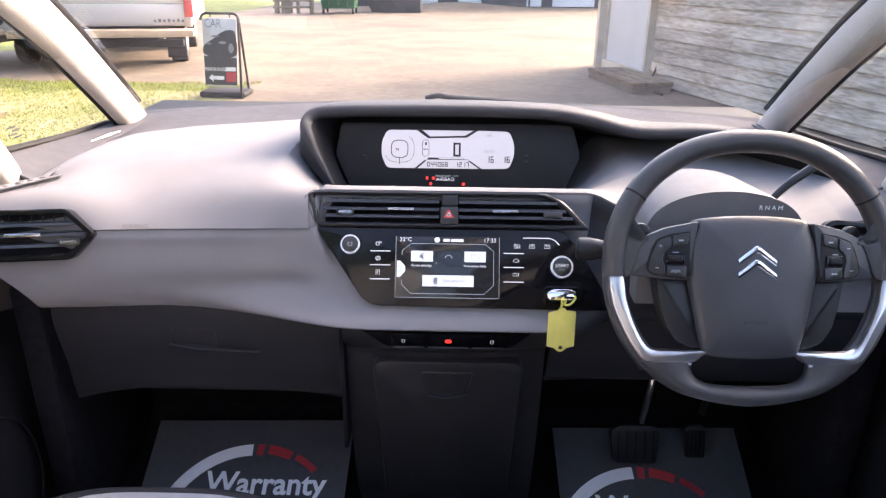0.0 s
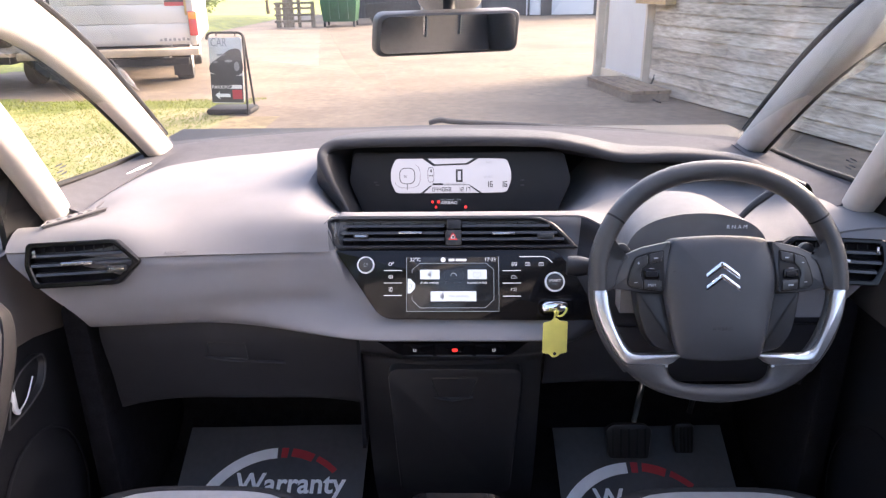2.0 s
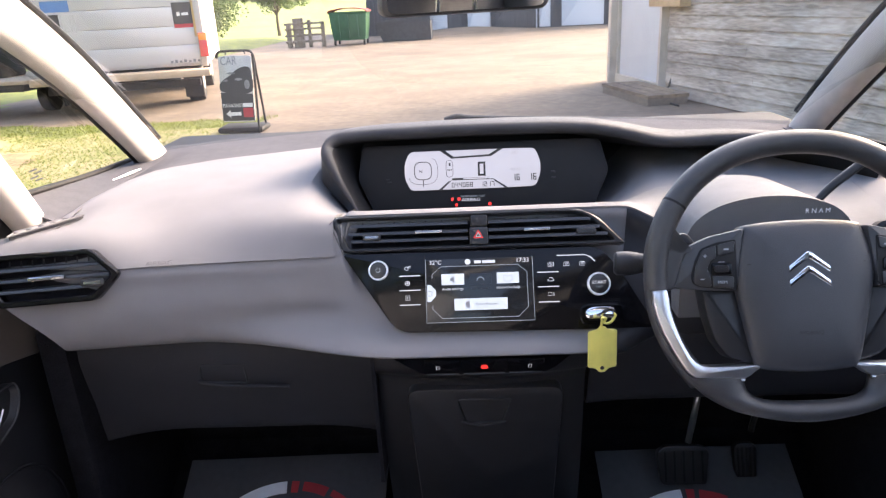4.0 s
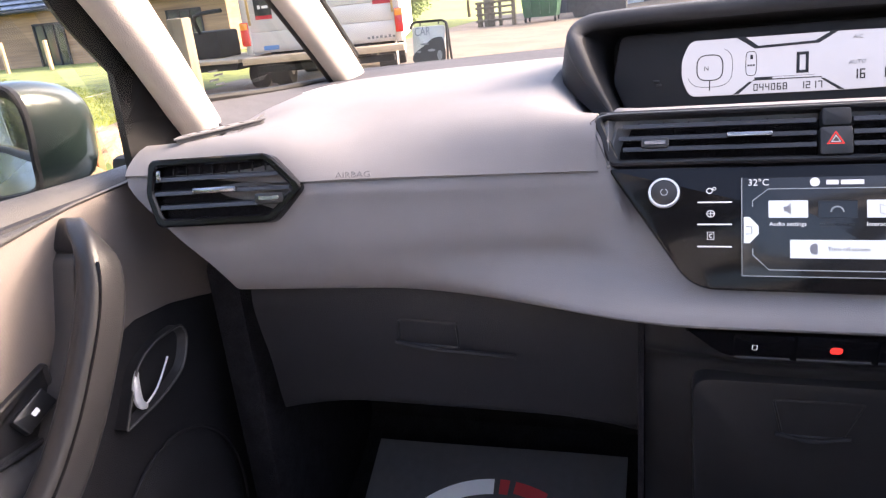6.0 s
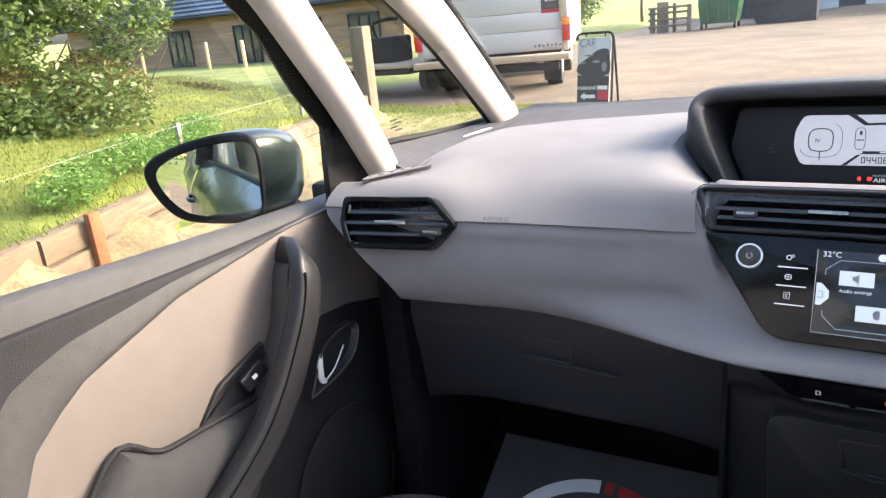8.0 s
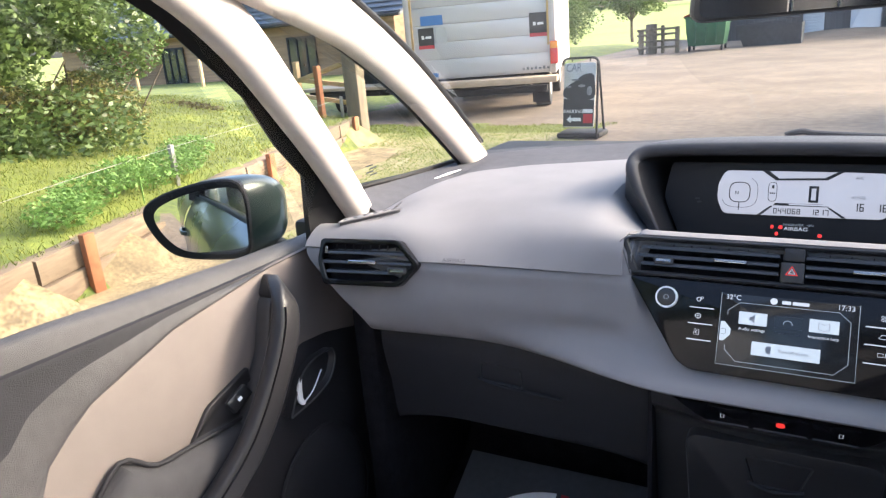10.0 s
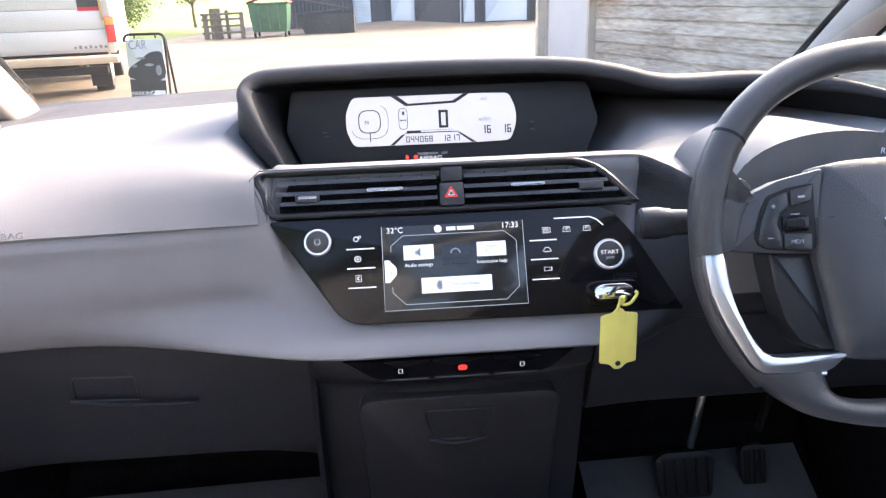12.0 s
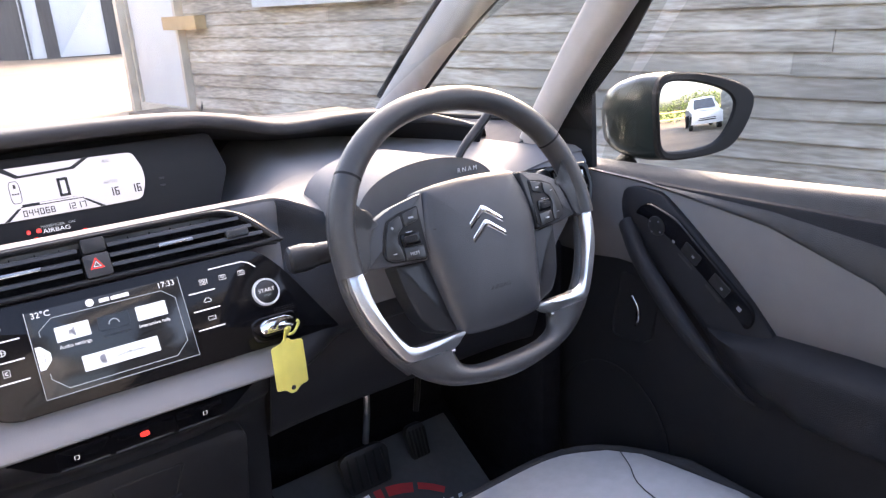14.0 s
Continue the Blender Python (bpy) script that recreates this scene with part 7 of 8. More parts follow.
def beam(a, b, w, h, r=0.01, up=(0, 0, 1), bm=None):
    """A squared timber from a to b."""
    sec = rounded([(-w / 2, -h / 2), (w / 2, -h / 2), (w / 2, h / 2), (-w / 2, h / 2)], r, 2)
    return sweep([a, b], [(p.x, p.y) for p in sec], up, bm)


rw = thing("retaining_wall", (-3.6, 2.4, 0), "low retaining wall of weathered timber sleepers", "retaining wall")
y0 = -5.0
while y0 < 7.4:
    y1 = min(y0 + 2.35, 7.5)
    for k, z in enumerate((0.075, 0.225)):
        sh = 0.02 * k
        part("sleeper", beam((bank_line(y0) - 0.08 - sh, y0 + 0.01, z), (bank_line(y1) - 0.08 - sh, y1 - 0.01, z + 0.01), 0.13, 0.145, 0.015), TIMBER, rw)
    y0 = y1
settle(rw)
for y in (-2.3, 0.05, 2.42, 4.8, 7.2):
    ps = link_mesh("steel_post", block(bank_line(y) + 0.0, y - 0.035, -0.1, bank_line(y) + 0.05, y + 0.035, 0.345, 0.004), RUST)
    tagged(ps, "rusty steel post holding the timber wall", "post", "wall posts")
gp = tagged(link_mesh("gate_post", block(-5.60, 7.60, -0.1, -5.38, 7.78, 1.14, 0.02), POSTWOOD), "thick grey wooden gate post", "post")
for x, y, h in ((-6.25, 7.9, 0.95), (-7.2, 8.6, 1.0)):
    tagged(link_mesh("fence_post", block(x - 0.04, y - 0.04, ground_z(x, y) - 0.1, x + 0.04, y + 0.04, h, 0.01), PALE if x < -7 else RUST), "thin wooden fence post", "post", "fence posts")
fence = thing("rail_fence", (-6.3, 7.9, 0.3), "wooden rail fence beside the gate post", "fence")
for z in (0.45, 0.68):
    part("rail", beam((-5.5, 7.69, z), (-7.2, 8.6, z + 0.05), 0.04, 0.06), PALE, fence)
part("rail", beam((-5.5, 7.69, 1.0), (-7.2, 8.6, 0.72), 0.05, 0.06), PALE, fence)
settle(fence)
tape = thing("tape_fence", (-4.4, 3.75, 0.4), "white tape fence on white posts along the bank", "fence")
tp = []
for y in (-0.6, 1.6, 3.75, 6.0, 7.6):
    x = bank_line(y) - 0.32
    z = ground_z(x, y)
    part("tape_post", block(x - 0.018, y - 0.018, z - 0.05, x + 0.018, y + 0.018, z + 0.27, 0.005), TAPEW, tape)
    tp.append((x + 0.022, y, z + 0.25))
part("tape", sweep(curve(tp, 4), [(-0.0010, -0.0018), (0.0010, -0.0018), (0.0010, 0.0018), (-0.0010, 0.0018)], (0, 0, 1)), TAPEW, tape)
settle(tape)

# ---------------------------------------------------------------- pavement sign
SIGNW = material("poster_pale", (0.48, 0.48, 0.45), 0.35, vary=0.1, scale=6)
SIGNB = material("poster_black", (0.03, 0.032, 0.034), 0.3, vary=0.2, scale=8)
SIGNG = material("poster_grey", (0.20, 0.21, 0.22), 0.35, vary=0.3, scale=14)
sign_ = thing("pavement_sign", (-2.48, 7.6, 0), "black framed pavement sign with a parking poster", "sign")
PS = Plane((-2.485, 7.60, 0.0), (1, -0.10, 0), (0.0, 0.14, 1))
ol = rounded([(-0.215, 0.0), (0.215, 0.0), (0.205, 0.87), (-0.205, 0.87)], [0, 0, 0.07, 0.07], 6)
part("frame", sweep([PS.at(p.x, p.y) for p in ol], disc(0.013, 10), PS.w), RUBBER, sign_, "black tube frame")
part("back_frame", sweep([PS.at(p.x, p.y) + Vector((0, 0.30 * (1 - p.y / 0.87), 0)) for p in ol], disc(0.013, 10), PS.w), RUBBER, sign_, "black tube frame")
po = part("poster", plate(PS, rounded([(-0.185, 0.13), (0.18, 0.13), (0.185, 0.82), (-0.185, 0.82)], 0.03), 0.012, 0.002, 0.008), SIGNW, sign_, "poster with a dark car, an arrow and a red panel")
part("poster_dark", plate(PS, [(-0.18, 0.14), (0.175, 0.14), (0.178, 0.42), (-0.182, 0.44)], 0.001, 0, 0.0095), SIGNB, po)
part("car_picture", plate(PS, [p.to_2d() for p in curve([(-0.18, 0.46, 0), (-0.17, 0.55, 0), (-0.06, 0.62, 0), (0.04, 0.69, 0), (0.15, 0.70, 0), (0.178, 0.62, 0), (0.178, 0.45, 0), (0.0, 0.42, 0)], 3, True)], 0.001, 0, 0.0105), SIGNB, po, "picture of a dark car's front")
for u, v, a, b in ((-0.12, 0.565, 0.03, 0.012), (0.03, 0.575, 0.045, 0.014), (0.12, 0.52, 0.03, 0.05), (-0.05, 0.64, 0.05, 0.01)):
    part("car_picture_shade", plate(PS, ring(u, v, a, b, 14), 0.001, 0, 0.0115), SIGNG, po)
words("CAR", 0.125, PS, -0.07, 0.765, 0.0095, SIGNG, po, wide=0.75)
words("PARKING", 0.055, PS, -0.06, 0.30, 0.011, WHITEP, po)
part("red_panel", plate(PS, rect(0.055, 0.175, 0.165, 0.275), 0.001, 0, 0.0105), INK_RED, po)
part("white_panel", plate(PS, rect(0.055, 0.285, 0.165, 0.325), 0.001, 0, 0.0105), WHITEP, po)
part("arrow", plate(PS, [(-0.14, 0.215), (-0.09, 0.255), (-0.09, 0.232), (0.03, 0.232), (0.03, 0.195), (-0.09, 0.195), (-0.09, 0.172)], 0.001, 0, 0.0105), WHITEP, po)
for u in (-0.09, 0.12):
    part("clip", sweep([PS.at(u, 0.83, 0.012), PS.at(u, 0.87, 0.012)], disc(0.007, 8)), RUBBER, sign_)
part("base", block(-2.74, 7.60, 0.0, -2.24, 7.95, 0.07, 0.03), RUBBER, sign_, "dark rubber base")
settle(sign_)

# ---------------------------------------------------------------- box van
VANW = material("van_white_panel", (0.60, 0.585, 0.565), 0.45, vary=0.05, scale=6, stain=0.12)
VANF = material("van_grey_frame", (0.42, 0.40, 0.37), 0.5, vary=0.12, scale=10)
OCHRE = material("scuffed_ochre_edge", (0.40, 0.27, 0.10), 0.8, vary=0.3, scale=10)
PLY = material("plywood_deck", (0.46, 0.35, 0.24), 0.85, vary=0.15, scale=12, stretch=(1, 6, 6))
LAMPR = material("red_lamp_lens", (0.55, 0.02, 0.02), 0.2, vary=0.05, scale=10, coat=0.6)
LAMPO = material("amber_lamp_lens", (0.75, 0.25, 0.03), 0.2, vary=0.05, scale=10, coat=0.6)
TYRE = material("tyre", (0.015, 0.015, 0.015), 0.85, vary=0.15, scale=30)
BLUE = material("blue_sticker", (0.08, 0.20, 0.42), 0.5, vary=0.05, scale=10)
van = thing("box_van", (-4.74, 12.0, 0), "white box van with a roller shutter and a plywood tail deck", "van")
part("box", block(-5.86, 10.16, 0.56, -3.62, 13.6, 3.25, 0.03), VANW, van, "white box body")
V = Plane((-4.74, 10.15, 0), (1, 0, 0), (0, 0, 1))
z = 0.60
while z < 3.1:
    part("shutter_slat", plate(V, rect(-1.04, z, 1.04, z + 0.245, 0.008, 2), 0.02, 0.006, 0.014), VANW, van)
    z += 0.252
for s in (-1, 1):
    part("corner_post", block(-4.74 + s * 1.07 - 0.045, 10.10, 0.55, -4.74 + s * 1.07 + 0.045, 10.20, 3.2, 0.01), VANF, van)
    part("worn_edge", block(-4.74 + s * 1.015 - 0.018, 10.105, 0.95, -4.74 + s * 1.015 + 0.018, 10.16, 3.1, 0.005), OCHRE, van)
    lamp = part("tail_lamp", plate(V, rect(s * 1.09 - 0.055, 0.68, s * 1.09 + 0.055, 1.00, 0.01), 0.05, 0.008, 0.09), LAMPR, van, "red tail lamp")
    part("amber_lens", plate(V, rect(s * 1.09 - 0.05, 0.90, s * 1.09 + 0.05, 0.99, 0.01), 0.01, 0.003, 0.094), LAMPO, lamp)
part("tail_deck", block(-5.86, 9.80, 0.44, -3.60, 10.14, 0.53, 0.008), PLY, van, "plywood tail deck")
part("underrun_bar", block(-5.7, 9.95, 0.30, -3.75, 10.07, 0.40, 0.015), TYRE, van)
part("chassis", block(-5.4, 10.2, 0.33, -4.1, 14.4, 0.55, 0.02), TYRE, van)
for x in (-5.55, -3.90):
    for y in (11.0, 13.2):
        w_ = part("wheel", turned(Plane((x - 0.12, y, 0.34), (0, 1, 0), (0, 0, 1)), [(0.18, 0.0), (0.34, 0.01), (0.345, 0.05), (0.345, 0.20), (0.33, 0.235), (0.19, 0.24)], 0, 0, 32), TYRE, van)
        part("rim", turned(Plane((x + 0.10, y, 0.34), (0, 1, 0), (0, 0, 1)), [(0.19, 0.0), (0.18, 0.02), (0.05, 0.03)], 0, 0, 20), VANF, w_)
    part("mudflap", block(x - 0.13, 10.55, 0.10, x + 0.13, 10.57, 0.45), TYRE, van)
for u, v, a, b, m_ in ((-0.80, 1.17, 0.12, 0.15, SIGNB), (0.87, 1.24, 0.125, 0.165, SIGNB), (-0.56, 1.20, 0.08, 0.11, SIGNW), (-0.70, 1.42, 0.17, 0.07, BLUE), (-0.76, 0.63, 0.11, 0.03, BLUE)):
    stk = part("sticker", plate(V, rect(u - a, v - b, u + a, v + b), 0.001, 0, 0.0165), m_, van)
    if m_ is SIGNB:
        bars(V, [(u - 0.07, v - 0.01, u - 0.03, v + 0.04), (u - 0.01, v - 0.005, u + 0.08, v + 0.03)], 0.018, WHITEP, stk)
        bars(V, [(u - a, v - b, u + a, v - b + 0.05)], 0.018, INK_RED, stk)
bars(V, [(0.62 + 0.06 * i, 0.615, 0.655 + 0.06 * i, 0.645 + 0.012 * (i % 2)) for i in range(7)], 0.0165, SIGNG, van)
part("number_plate", plate(V, rect(-0.15, 0.30, 0.15, 0.38), 0.004, 0, 0.22), TYRE, van)
settle(van)
van.matrix_world = pose(-3.62, 10.1, 0, 0, 0, 16) @ pose(3.62, -10.1, 0) @ van.matrix_world
# low flat trailer beside the van
trl = thing("flat_trailer", (-6.8, 10.2, 0), "low flat trailer with a plywood deck", "trailer")
for i in range(6):
    part("deck_plank", block(-7.9, 9.5 + i * 0.3, 0.46, -5.95, 9.79 + i * 0.3, 0.51, 0.006), PLY, trl)
part("frame", block(-7.8, 9.55, 0.36, -6.0, 11.2, 0.455, 0.01), TYRE, trl)
for x in (-7.7, -6.15):
    part("wheel", turned(Plane((x, 10.4, 0.22), (0, 1, 0), (0, 0, 1)), [(0.10, -0.08), (0.22, -0.07), (0.22, 0.07), (0.10, 0.08)], 0, 0, 24), TYRE, trl)
part("load", block(-7.2, 10.1, 0.51, -6.6, 10.7, 0.92, 0.04), TYRE, trl, "dark machine on the deck")
part("machine_bar", sweep(curve([(-6.9, 10.1, 0.9), (-6.8, 9.9, 1.15), (-6.3, 9.85, 1.2)], 4), disc(0.03, 8)), TYRE, trl)
settle(trl)

# ---------------------------------------------------------------- timber house
CLAD = material("honey_cladding", (0.33, 0.205, 0.11), 0.85, scale=3, second=(0.18, 0.11, 0.06), bump=0.5, bump_scale=30, stretch=(0.2, 1, 4))
SLATE = material("blue_grey_slate", (0.10, 0.12, 0.15), 0.6, vary=0.2, scale=5)
WINDARK = material("dark_window_glass", (0.025, 0.03, 0.032), 0.08, vary=0.2, scale=3, coat=0.5)
house = thing("timber_house", (-23, 24, 0), "low house with honey-coloured boarding and a slate roof", "house")
part("wall", block(-33, 22.1, -0.3, -14.0, 30, 2.1), CLAD, house, "timber-boarded wall")
for i in range(13):
    z = -0.05 + i * 0.165
    part("board", sweep([(-33.05, 22.08, z + 0.08), (-13.95, 22.08, z + 0.08)], [(-0.01, -0.085), (0.03, -0.085), (0.012, 0.085), (-0.01, 0.085)], (0, 0, 1)), CLAD, house)
rf = sheet([[(x, 21.6, 1.98), (x, 23.8, 3.3), (x, 26.0, 4.6), (x, 28.2, 3.3), (x, 30.4, 1.98)] for x in (-33.6, -27, -20, -13.4)], thick=0.08)
roof = part("roof", rf, SLATE, house, "blue-grey slate roof")
for i in range(14):
    z0, y0 = 2.02 + i * 0.185, 21.62 + i * 0.313
    part("slate_course", block(-33.6, y0, z0 + 0.04, -13.4, y0 + 0.33, z0 + 0.065), SLATE, roof)
part("gutter", sweep([(-33.6, 21.56, 1.95), (-13.4, 21.56, 1.95)], disc(0.06, 8)), TYRE, house)
for x in (-30.2, -25.35, -21.4, -18.2, -15.6):
    w_ = part("window", block(x - 0.66, 22.0, -0.02, x + 0.66, 22.06, 1.44), WINDARK, house, "dark glazed window")
    for k in (-0.66, -0.22, 0.22, 0.66):
        part("window_frame", block(x + k - 0.035, 21.96, -0.03, x + k + 0.035, 22.0, 1.45), TYRE, w_)
    part("window_frame", block(x - 0.70, 21.96, 1.42, x + 0.70, 22.0, 1.50), TYRE, w_)
settle(house)
for x, h in ((-26.2, 1.0), (-24.2, 1.0), (-20.6, 1.0), (-18.8, 0.95), (-16.9, 0.95)):
    tagged(link_mesh("fence_stake", block(x - 0.05, 19.0, ground_z(x, 19) - 0.1, x + 0.05, 19.1, h, 0.01), PALE), "pale wooden fence stake on the lawn", "post", "lawn stakes")

# ---------------------------------------------------------------- far side of the yard
BINGREEN = material("green_bin_plastic", (0.035, 0.11, 0.05), 0.5, vary=0.15, scale=6)
BINRED = material("red_bin_lid", (0.28, 0.03, 0.03), 0.5, vary=0.1, scale=6)
wb = thing("wheelie_bin", (-3.82, 24.4, 0), "large green wheeled bin with a red lid", "bin")
bm = bmesh.new()
rows = [[(x * k - 3.82, 24.4 + y * k, z) for x, y in ((-0.60, -0.5), (0.60, -0.5), (0.60, 0.5), (-0.60, 0.5))] for k, z in ((0.86, 0.16), (0.96, 0.60), (1.0, 0.98), (1.06, 1.0), (1.06, 1.04))]
part("tub", sheet(rows, bm, True), BINGREEN, wb)
for k in (-0.3, 0.0, 0.3):
    part("rib", block(-3.82 + k - 0.02, 23.86, 0.25, -3.82 + k + 0.02, 23.96, 0.95, 0.005), BINGREEN, wb)
lid_rows = [[(-3.82 + 0.66 * math.cos(a) , 24.4 + y, 1.03 + 0.14 * math.sin(a)) for a in [math.pi * i / 10 for i in range(11)]] for y in (-0.56, 0.56)]
part("lid", sheet(lid_rows, thick=0.03), BINRED, wb, "red domed lid")
for x in (-4.3, -3.34):
    for y in (24.0, 24.8):
        part("castor", turned(Plane((x, y, 0.09), (0, 1, 0), (0, 0, 1)), [(0.04, -0.03), (0.09, -0.025), (0.09, 0.025), (0.04, 0.03)], 0, 0, 16), TYRE, wb)
settle(wb)
gt = thing("slatted_gate", (-5.3, 23.9, 0), "grey wooden gate and posts leaning together", "gate")
for x, w_, h in ((-5.78, 0.16, 0.78), (-5.46, 0.34, 0.92), (-5.10, 0.10, 0.86), (-4.66, 0.12, 0.80)):
    part("post", block(x - w_ / 2, 23.85, 0.0, x + w_ / 2, 23.98, h, 0.01), POSTWOOD, gt)
for z in (0.18, 0.38, 0.58, 0.74):
    part("rail", beam((-5.9, 23.83, z), (-4.6, 23.83, z + 0.02), 0.03, 0.07), POSTWOOD, gt)
settle(gt)
DARKM = material("dark_metal", (0.05, 0.052, 0.055), 0.6, vary=0.2, scale=8)
sk = thing("skip", (-2.2, 25.5, 0), "dark metal skip trailer beside the bin", "skip")
part("body", sheet([[(x, y, z) for x, y in ((-3.1 + k, 25.0 + k * 0.4), (-1.2, 25.0 + k * 0.4), (-1.2, 26.4), (-3.1 + k, 26.4))] for k, z in ((0.25, 0.0), (0.1, 0.35), (0.0, 0.62))], closed=True), DARKM, sk)
part("lip", beam((-3.12, 25.0, 0.63), (-1.2, 25.0, 0.80), 0.05, 0.06), DARKM, sk)
part("tow_bar", beam((-1.3, 25.0, 0.75), (-3.0, 24.9, 1.10), 0.06, 0.08), DARKM, sk)
settle(sk)
GARDARK = material("dark_shed_boards", (0.055, 0.057, 0.06), 0.8, vary=0.2, scale=4, stretch=(6, 1, 0.3))
ROLL = material("galvanised_roller", (0.50, 0.53, 0.56), 0.4, 0.4, vary=0.08, scale=5)
WHITED = material("white_door_paint", (0.52, 0.53, 0.54), 0.55, vary=0.06, scale=5, stain=0.15)
gar = thing("garage_block", (2, 31, 0), "row of dark garages with white and metal doors", "garage")
part("wall", block(-3.9, 30.3, -0.2, 9.5, 36, 3.6), GARDARK, gar, "dark boarded wall")
part("roof", block(-4.2, 29.9, 3.6, 9.8, 36.3, 3.75, 0.02), DARKM, gar)
GP = Plane((0, 30.26, 0), (1, 0, 0), (0, 0, 1))
rd = part("roller_door", plate(GP, rect(-1.45, 0.05, -0.75, 2.6), 0.05, 0.005, 0.02), ROLL, gar, "metal roller door")
for i in range(24):
    part("slat", plate(GP, rect(-1.43, 0.08 + i * 0.105, -0.77, 0.165 + i * 0.105, 0.006, 2), 0.02, 0.01, 0.04), ROLL, rd)
for x0, x1, m_ in ((0.08, 1.0, WHITED), (1.05, 2.85, GARDARK), (3.0, 3.45, WHITED), (3.9, 5.6, WHITED), (6.1, 8.6, GARDARK)):
    dr = part("garage_door", plate(GP, rect(x0, 0.03, x1, 2.5, 0.01), 0.05, 0.01, 0.03), m_, gar)
    part("door_frame", stroke(GP, [(x0 - 0.05, 0.0), (x0 - 0.05, 2.56), (x1 + 0.05, 2.56), (x1 + 0.05, 0.0)], 0.09, 0.05), WHITED if m_ is GARDARK else GARDARK, dr)
part("downpipe", sweep([(2.93, 30.1, 0.02), (2.93, 30.1, 3.5)], disc(0.045, 10)), WHITED, gar, "white downpipe")
settle(gar)
sf = thing("side_fence", (-3.8, 29, 0), "dark boarded fence sloping towards the garages", "fence")
for i in range(16):
    part("board", block(-3.95 + i * 0.155, 29.6 + 0.02 * i, 0.0, -3.81 + i * 0.155, 29.63 + 0.02 * i, 1.75 - 0.02 * i, 0.004), GARDARK, sf)
settle(sf)
heap = link_mesh("concrete_ramp", sheet([[(-3.0 + 0.5 * i, y, 0.16 * math.exp(-((i - 6) / 4) ** 2) * k) for i in range(14)] for y, k in ((27.6, 0), (28.2, 0.8), (28.8, 1.2), (29.8, 1.2))]), YARD)
tagged(heap, "pale concrete ramp in front of the garages", "ramp", kind="structure")

# ---------------------------------------------------------------- barn beside the car
BOARD = material("silvered_weatherboard", (0.56, 0.49, 0.41), 0.9, scale=22, second=(0.25, 0.205, 0.16), bump=0.8, bump_scale=60, stretch=(1, 0.22, 2.2), stain=0.55, each=0.16)
barn = thing("weatherboard_barn", (3.5, 5, 0), "barn clad in silver-grey weatherboards", "barn")
ba, bb = Vector((barn_line(9.05), 9.05, 0)), Vector((barn_line(-14), -14, 0))
along = (bb - ba).normalized()
side = Vector((along.y, -along.x, 0))
if side.x > 0:
    side = -side
BW = Plane(ba, tuple(along), (0, 0, 1))
length = (bb - ba).length
core = bmesh.new()
sweep([ba - side * 0.12 + Vector((0, 0, 1.5)), bb - side * 0.12 + Vector((0, 0, 1.5))], [(-0.09, -1.55), (0.09, -1.55), (0.09, 0.85), (-0.09, 0.85)], (0, 0, 1), core)
wall = part("wall", core, GARDARK, barn)
rnd = random.Random(3)
pitch = 0.135
sec = [(0.0, -0.02), (0.034, -0.02), (0.036, -0.012), (0.014, pitch + 0.004), (0.0, pitch + 0.004)]
for row in range(17):
    u = -rnd.uniform(0.0, 2.0)
    while u < length:
        ln = rnd.uniform(2.4, 4.2)
        a, b = max(u, 0), min(u + ln - 0.002, length)
        if b - a > 0.05:
            jog, tilt = rnd.uniform(-0.004, 0.005), rnd.uniform(-0.006, 0.006)
            bm = bmesh.new()
            rings = []
            for k in range(5):
                t = a + (b - a) * k / 4
                warp = rnd.uniform(-0.0035, 0.0035)
                rings.append([bm.verts.new(ba + along * t + side * (p[0] + jog) + Vector((0, 0, 0.04 + row * pitch + p[1] + tilt * (k / 4 - 0.5) + (warp if p[1] < 0 else 0)))) for p in sec])
            for r0, r1 in zip(rings, rings[1:]):
                for i in range(5):
                    bm.faces.new((r0[i], r0[(i + 1) % 5], r1[(i + 1) % 5], r1[i]))
            cap(bm, rings[0])
            cap(bm, list(reversed(rings[-1])))
            part("board", bm, BOARD, barn, smooth=False)
        u += ln
part("eaves", beam(ba + side * 0.25 + Vector((0, 0, 2.36)), bb + side * 0.25 + Vector((0, 0, 2.36)), 0.12, 0.10), GARDARK, barn)
part("roof", sheet([[p + side * 0.3 + Vector((0, 0, 2.38)), p - side * 2.5 + Vector((0, 0, 2.9)), p - side * 5 + Vector((0, 0, 2.38))] for p in (ba - along * 0.2, bb)], thick=0.08), SLATE, barn)
# white door, its posts and a small window
FRAMEP = material("faded_cream_frame", (0.50, 0.44, 0.36), 0.8, vary=0.15, scale=8, stain=0.3)
da, dd = Vector((2.16, 10.75, 0)), Vector((barn_line(9.12), 9.12, 0))
dw = (dd - da).normalized()
ds = Vector((dw.y, -dw.x, 0))
if ds.x > 0:
    ds = -ds
def on_wall(u, s, z):
    return da + dw * u + ds * s + Vector((0, 0, z))
dl = (dd - da).length
door_ = part("shed_door", sweep([on_wall(0.22, -0.02, 1.10), on_wall(dl - 0.08, -0.02, 1.10)], [(-0.03, -1.0), (0.03, -1.0), (0.03, 1.05), (-0.03, 1.05)], (0, 0, 1)), WHITED, barn, "white painted shed door")
part("door_post", sweep([on_wall(0.04, 0.04, -0.05), on_wall(0.04, 0.04, 2.3)], [(-0.07, -0.09), (0.07, -0.09), (0.07, 0.09), (-0.07, 0.09)], (0, 1, 0)), FRAMEP, barn)
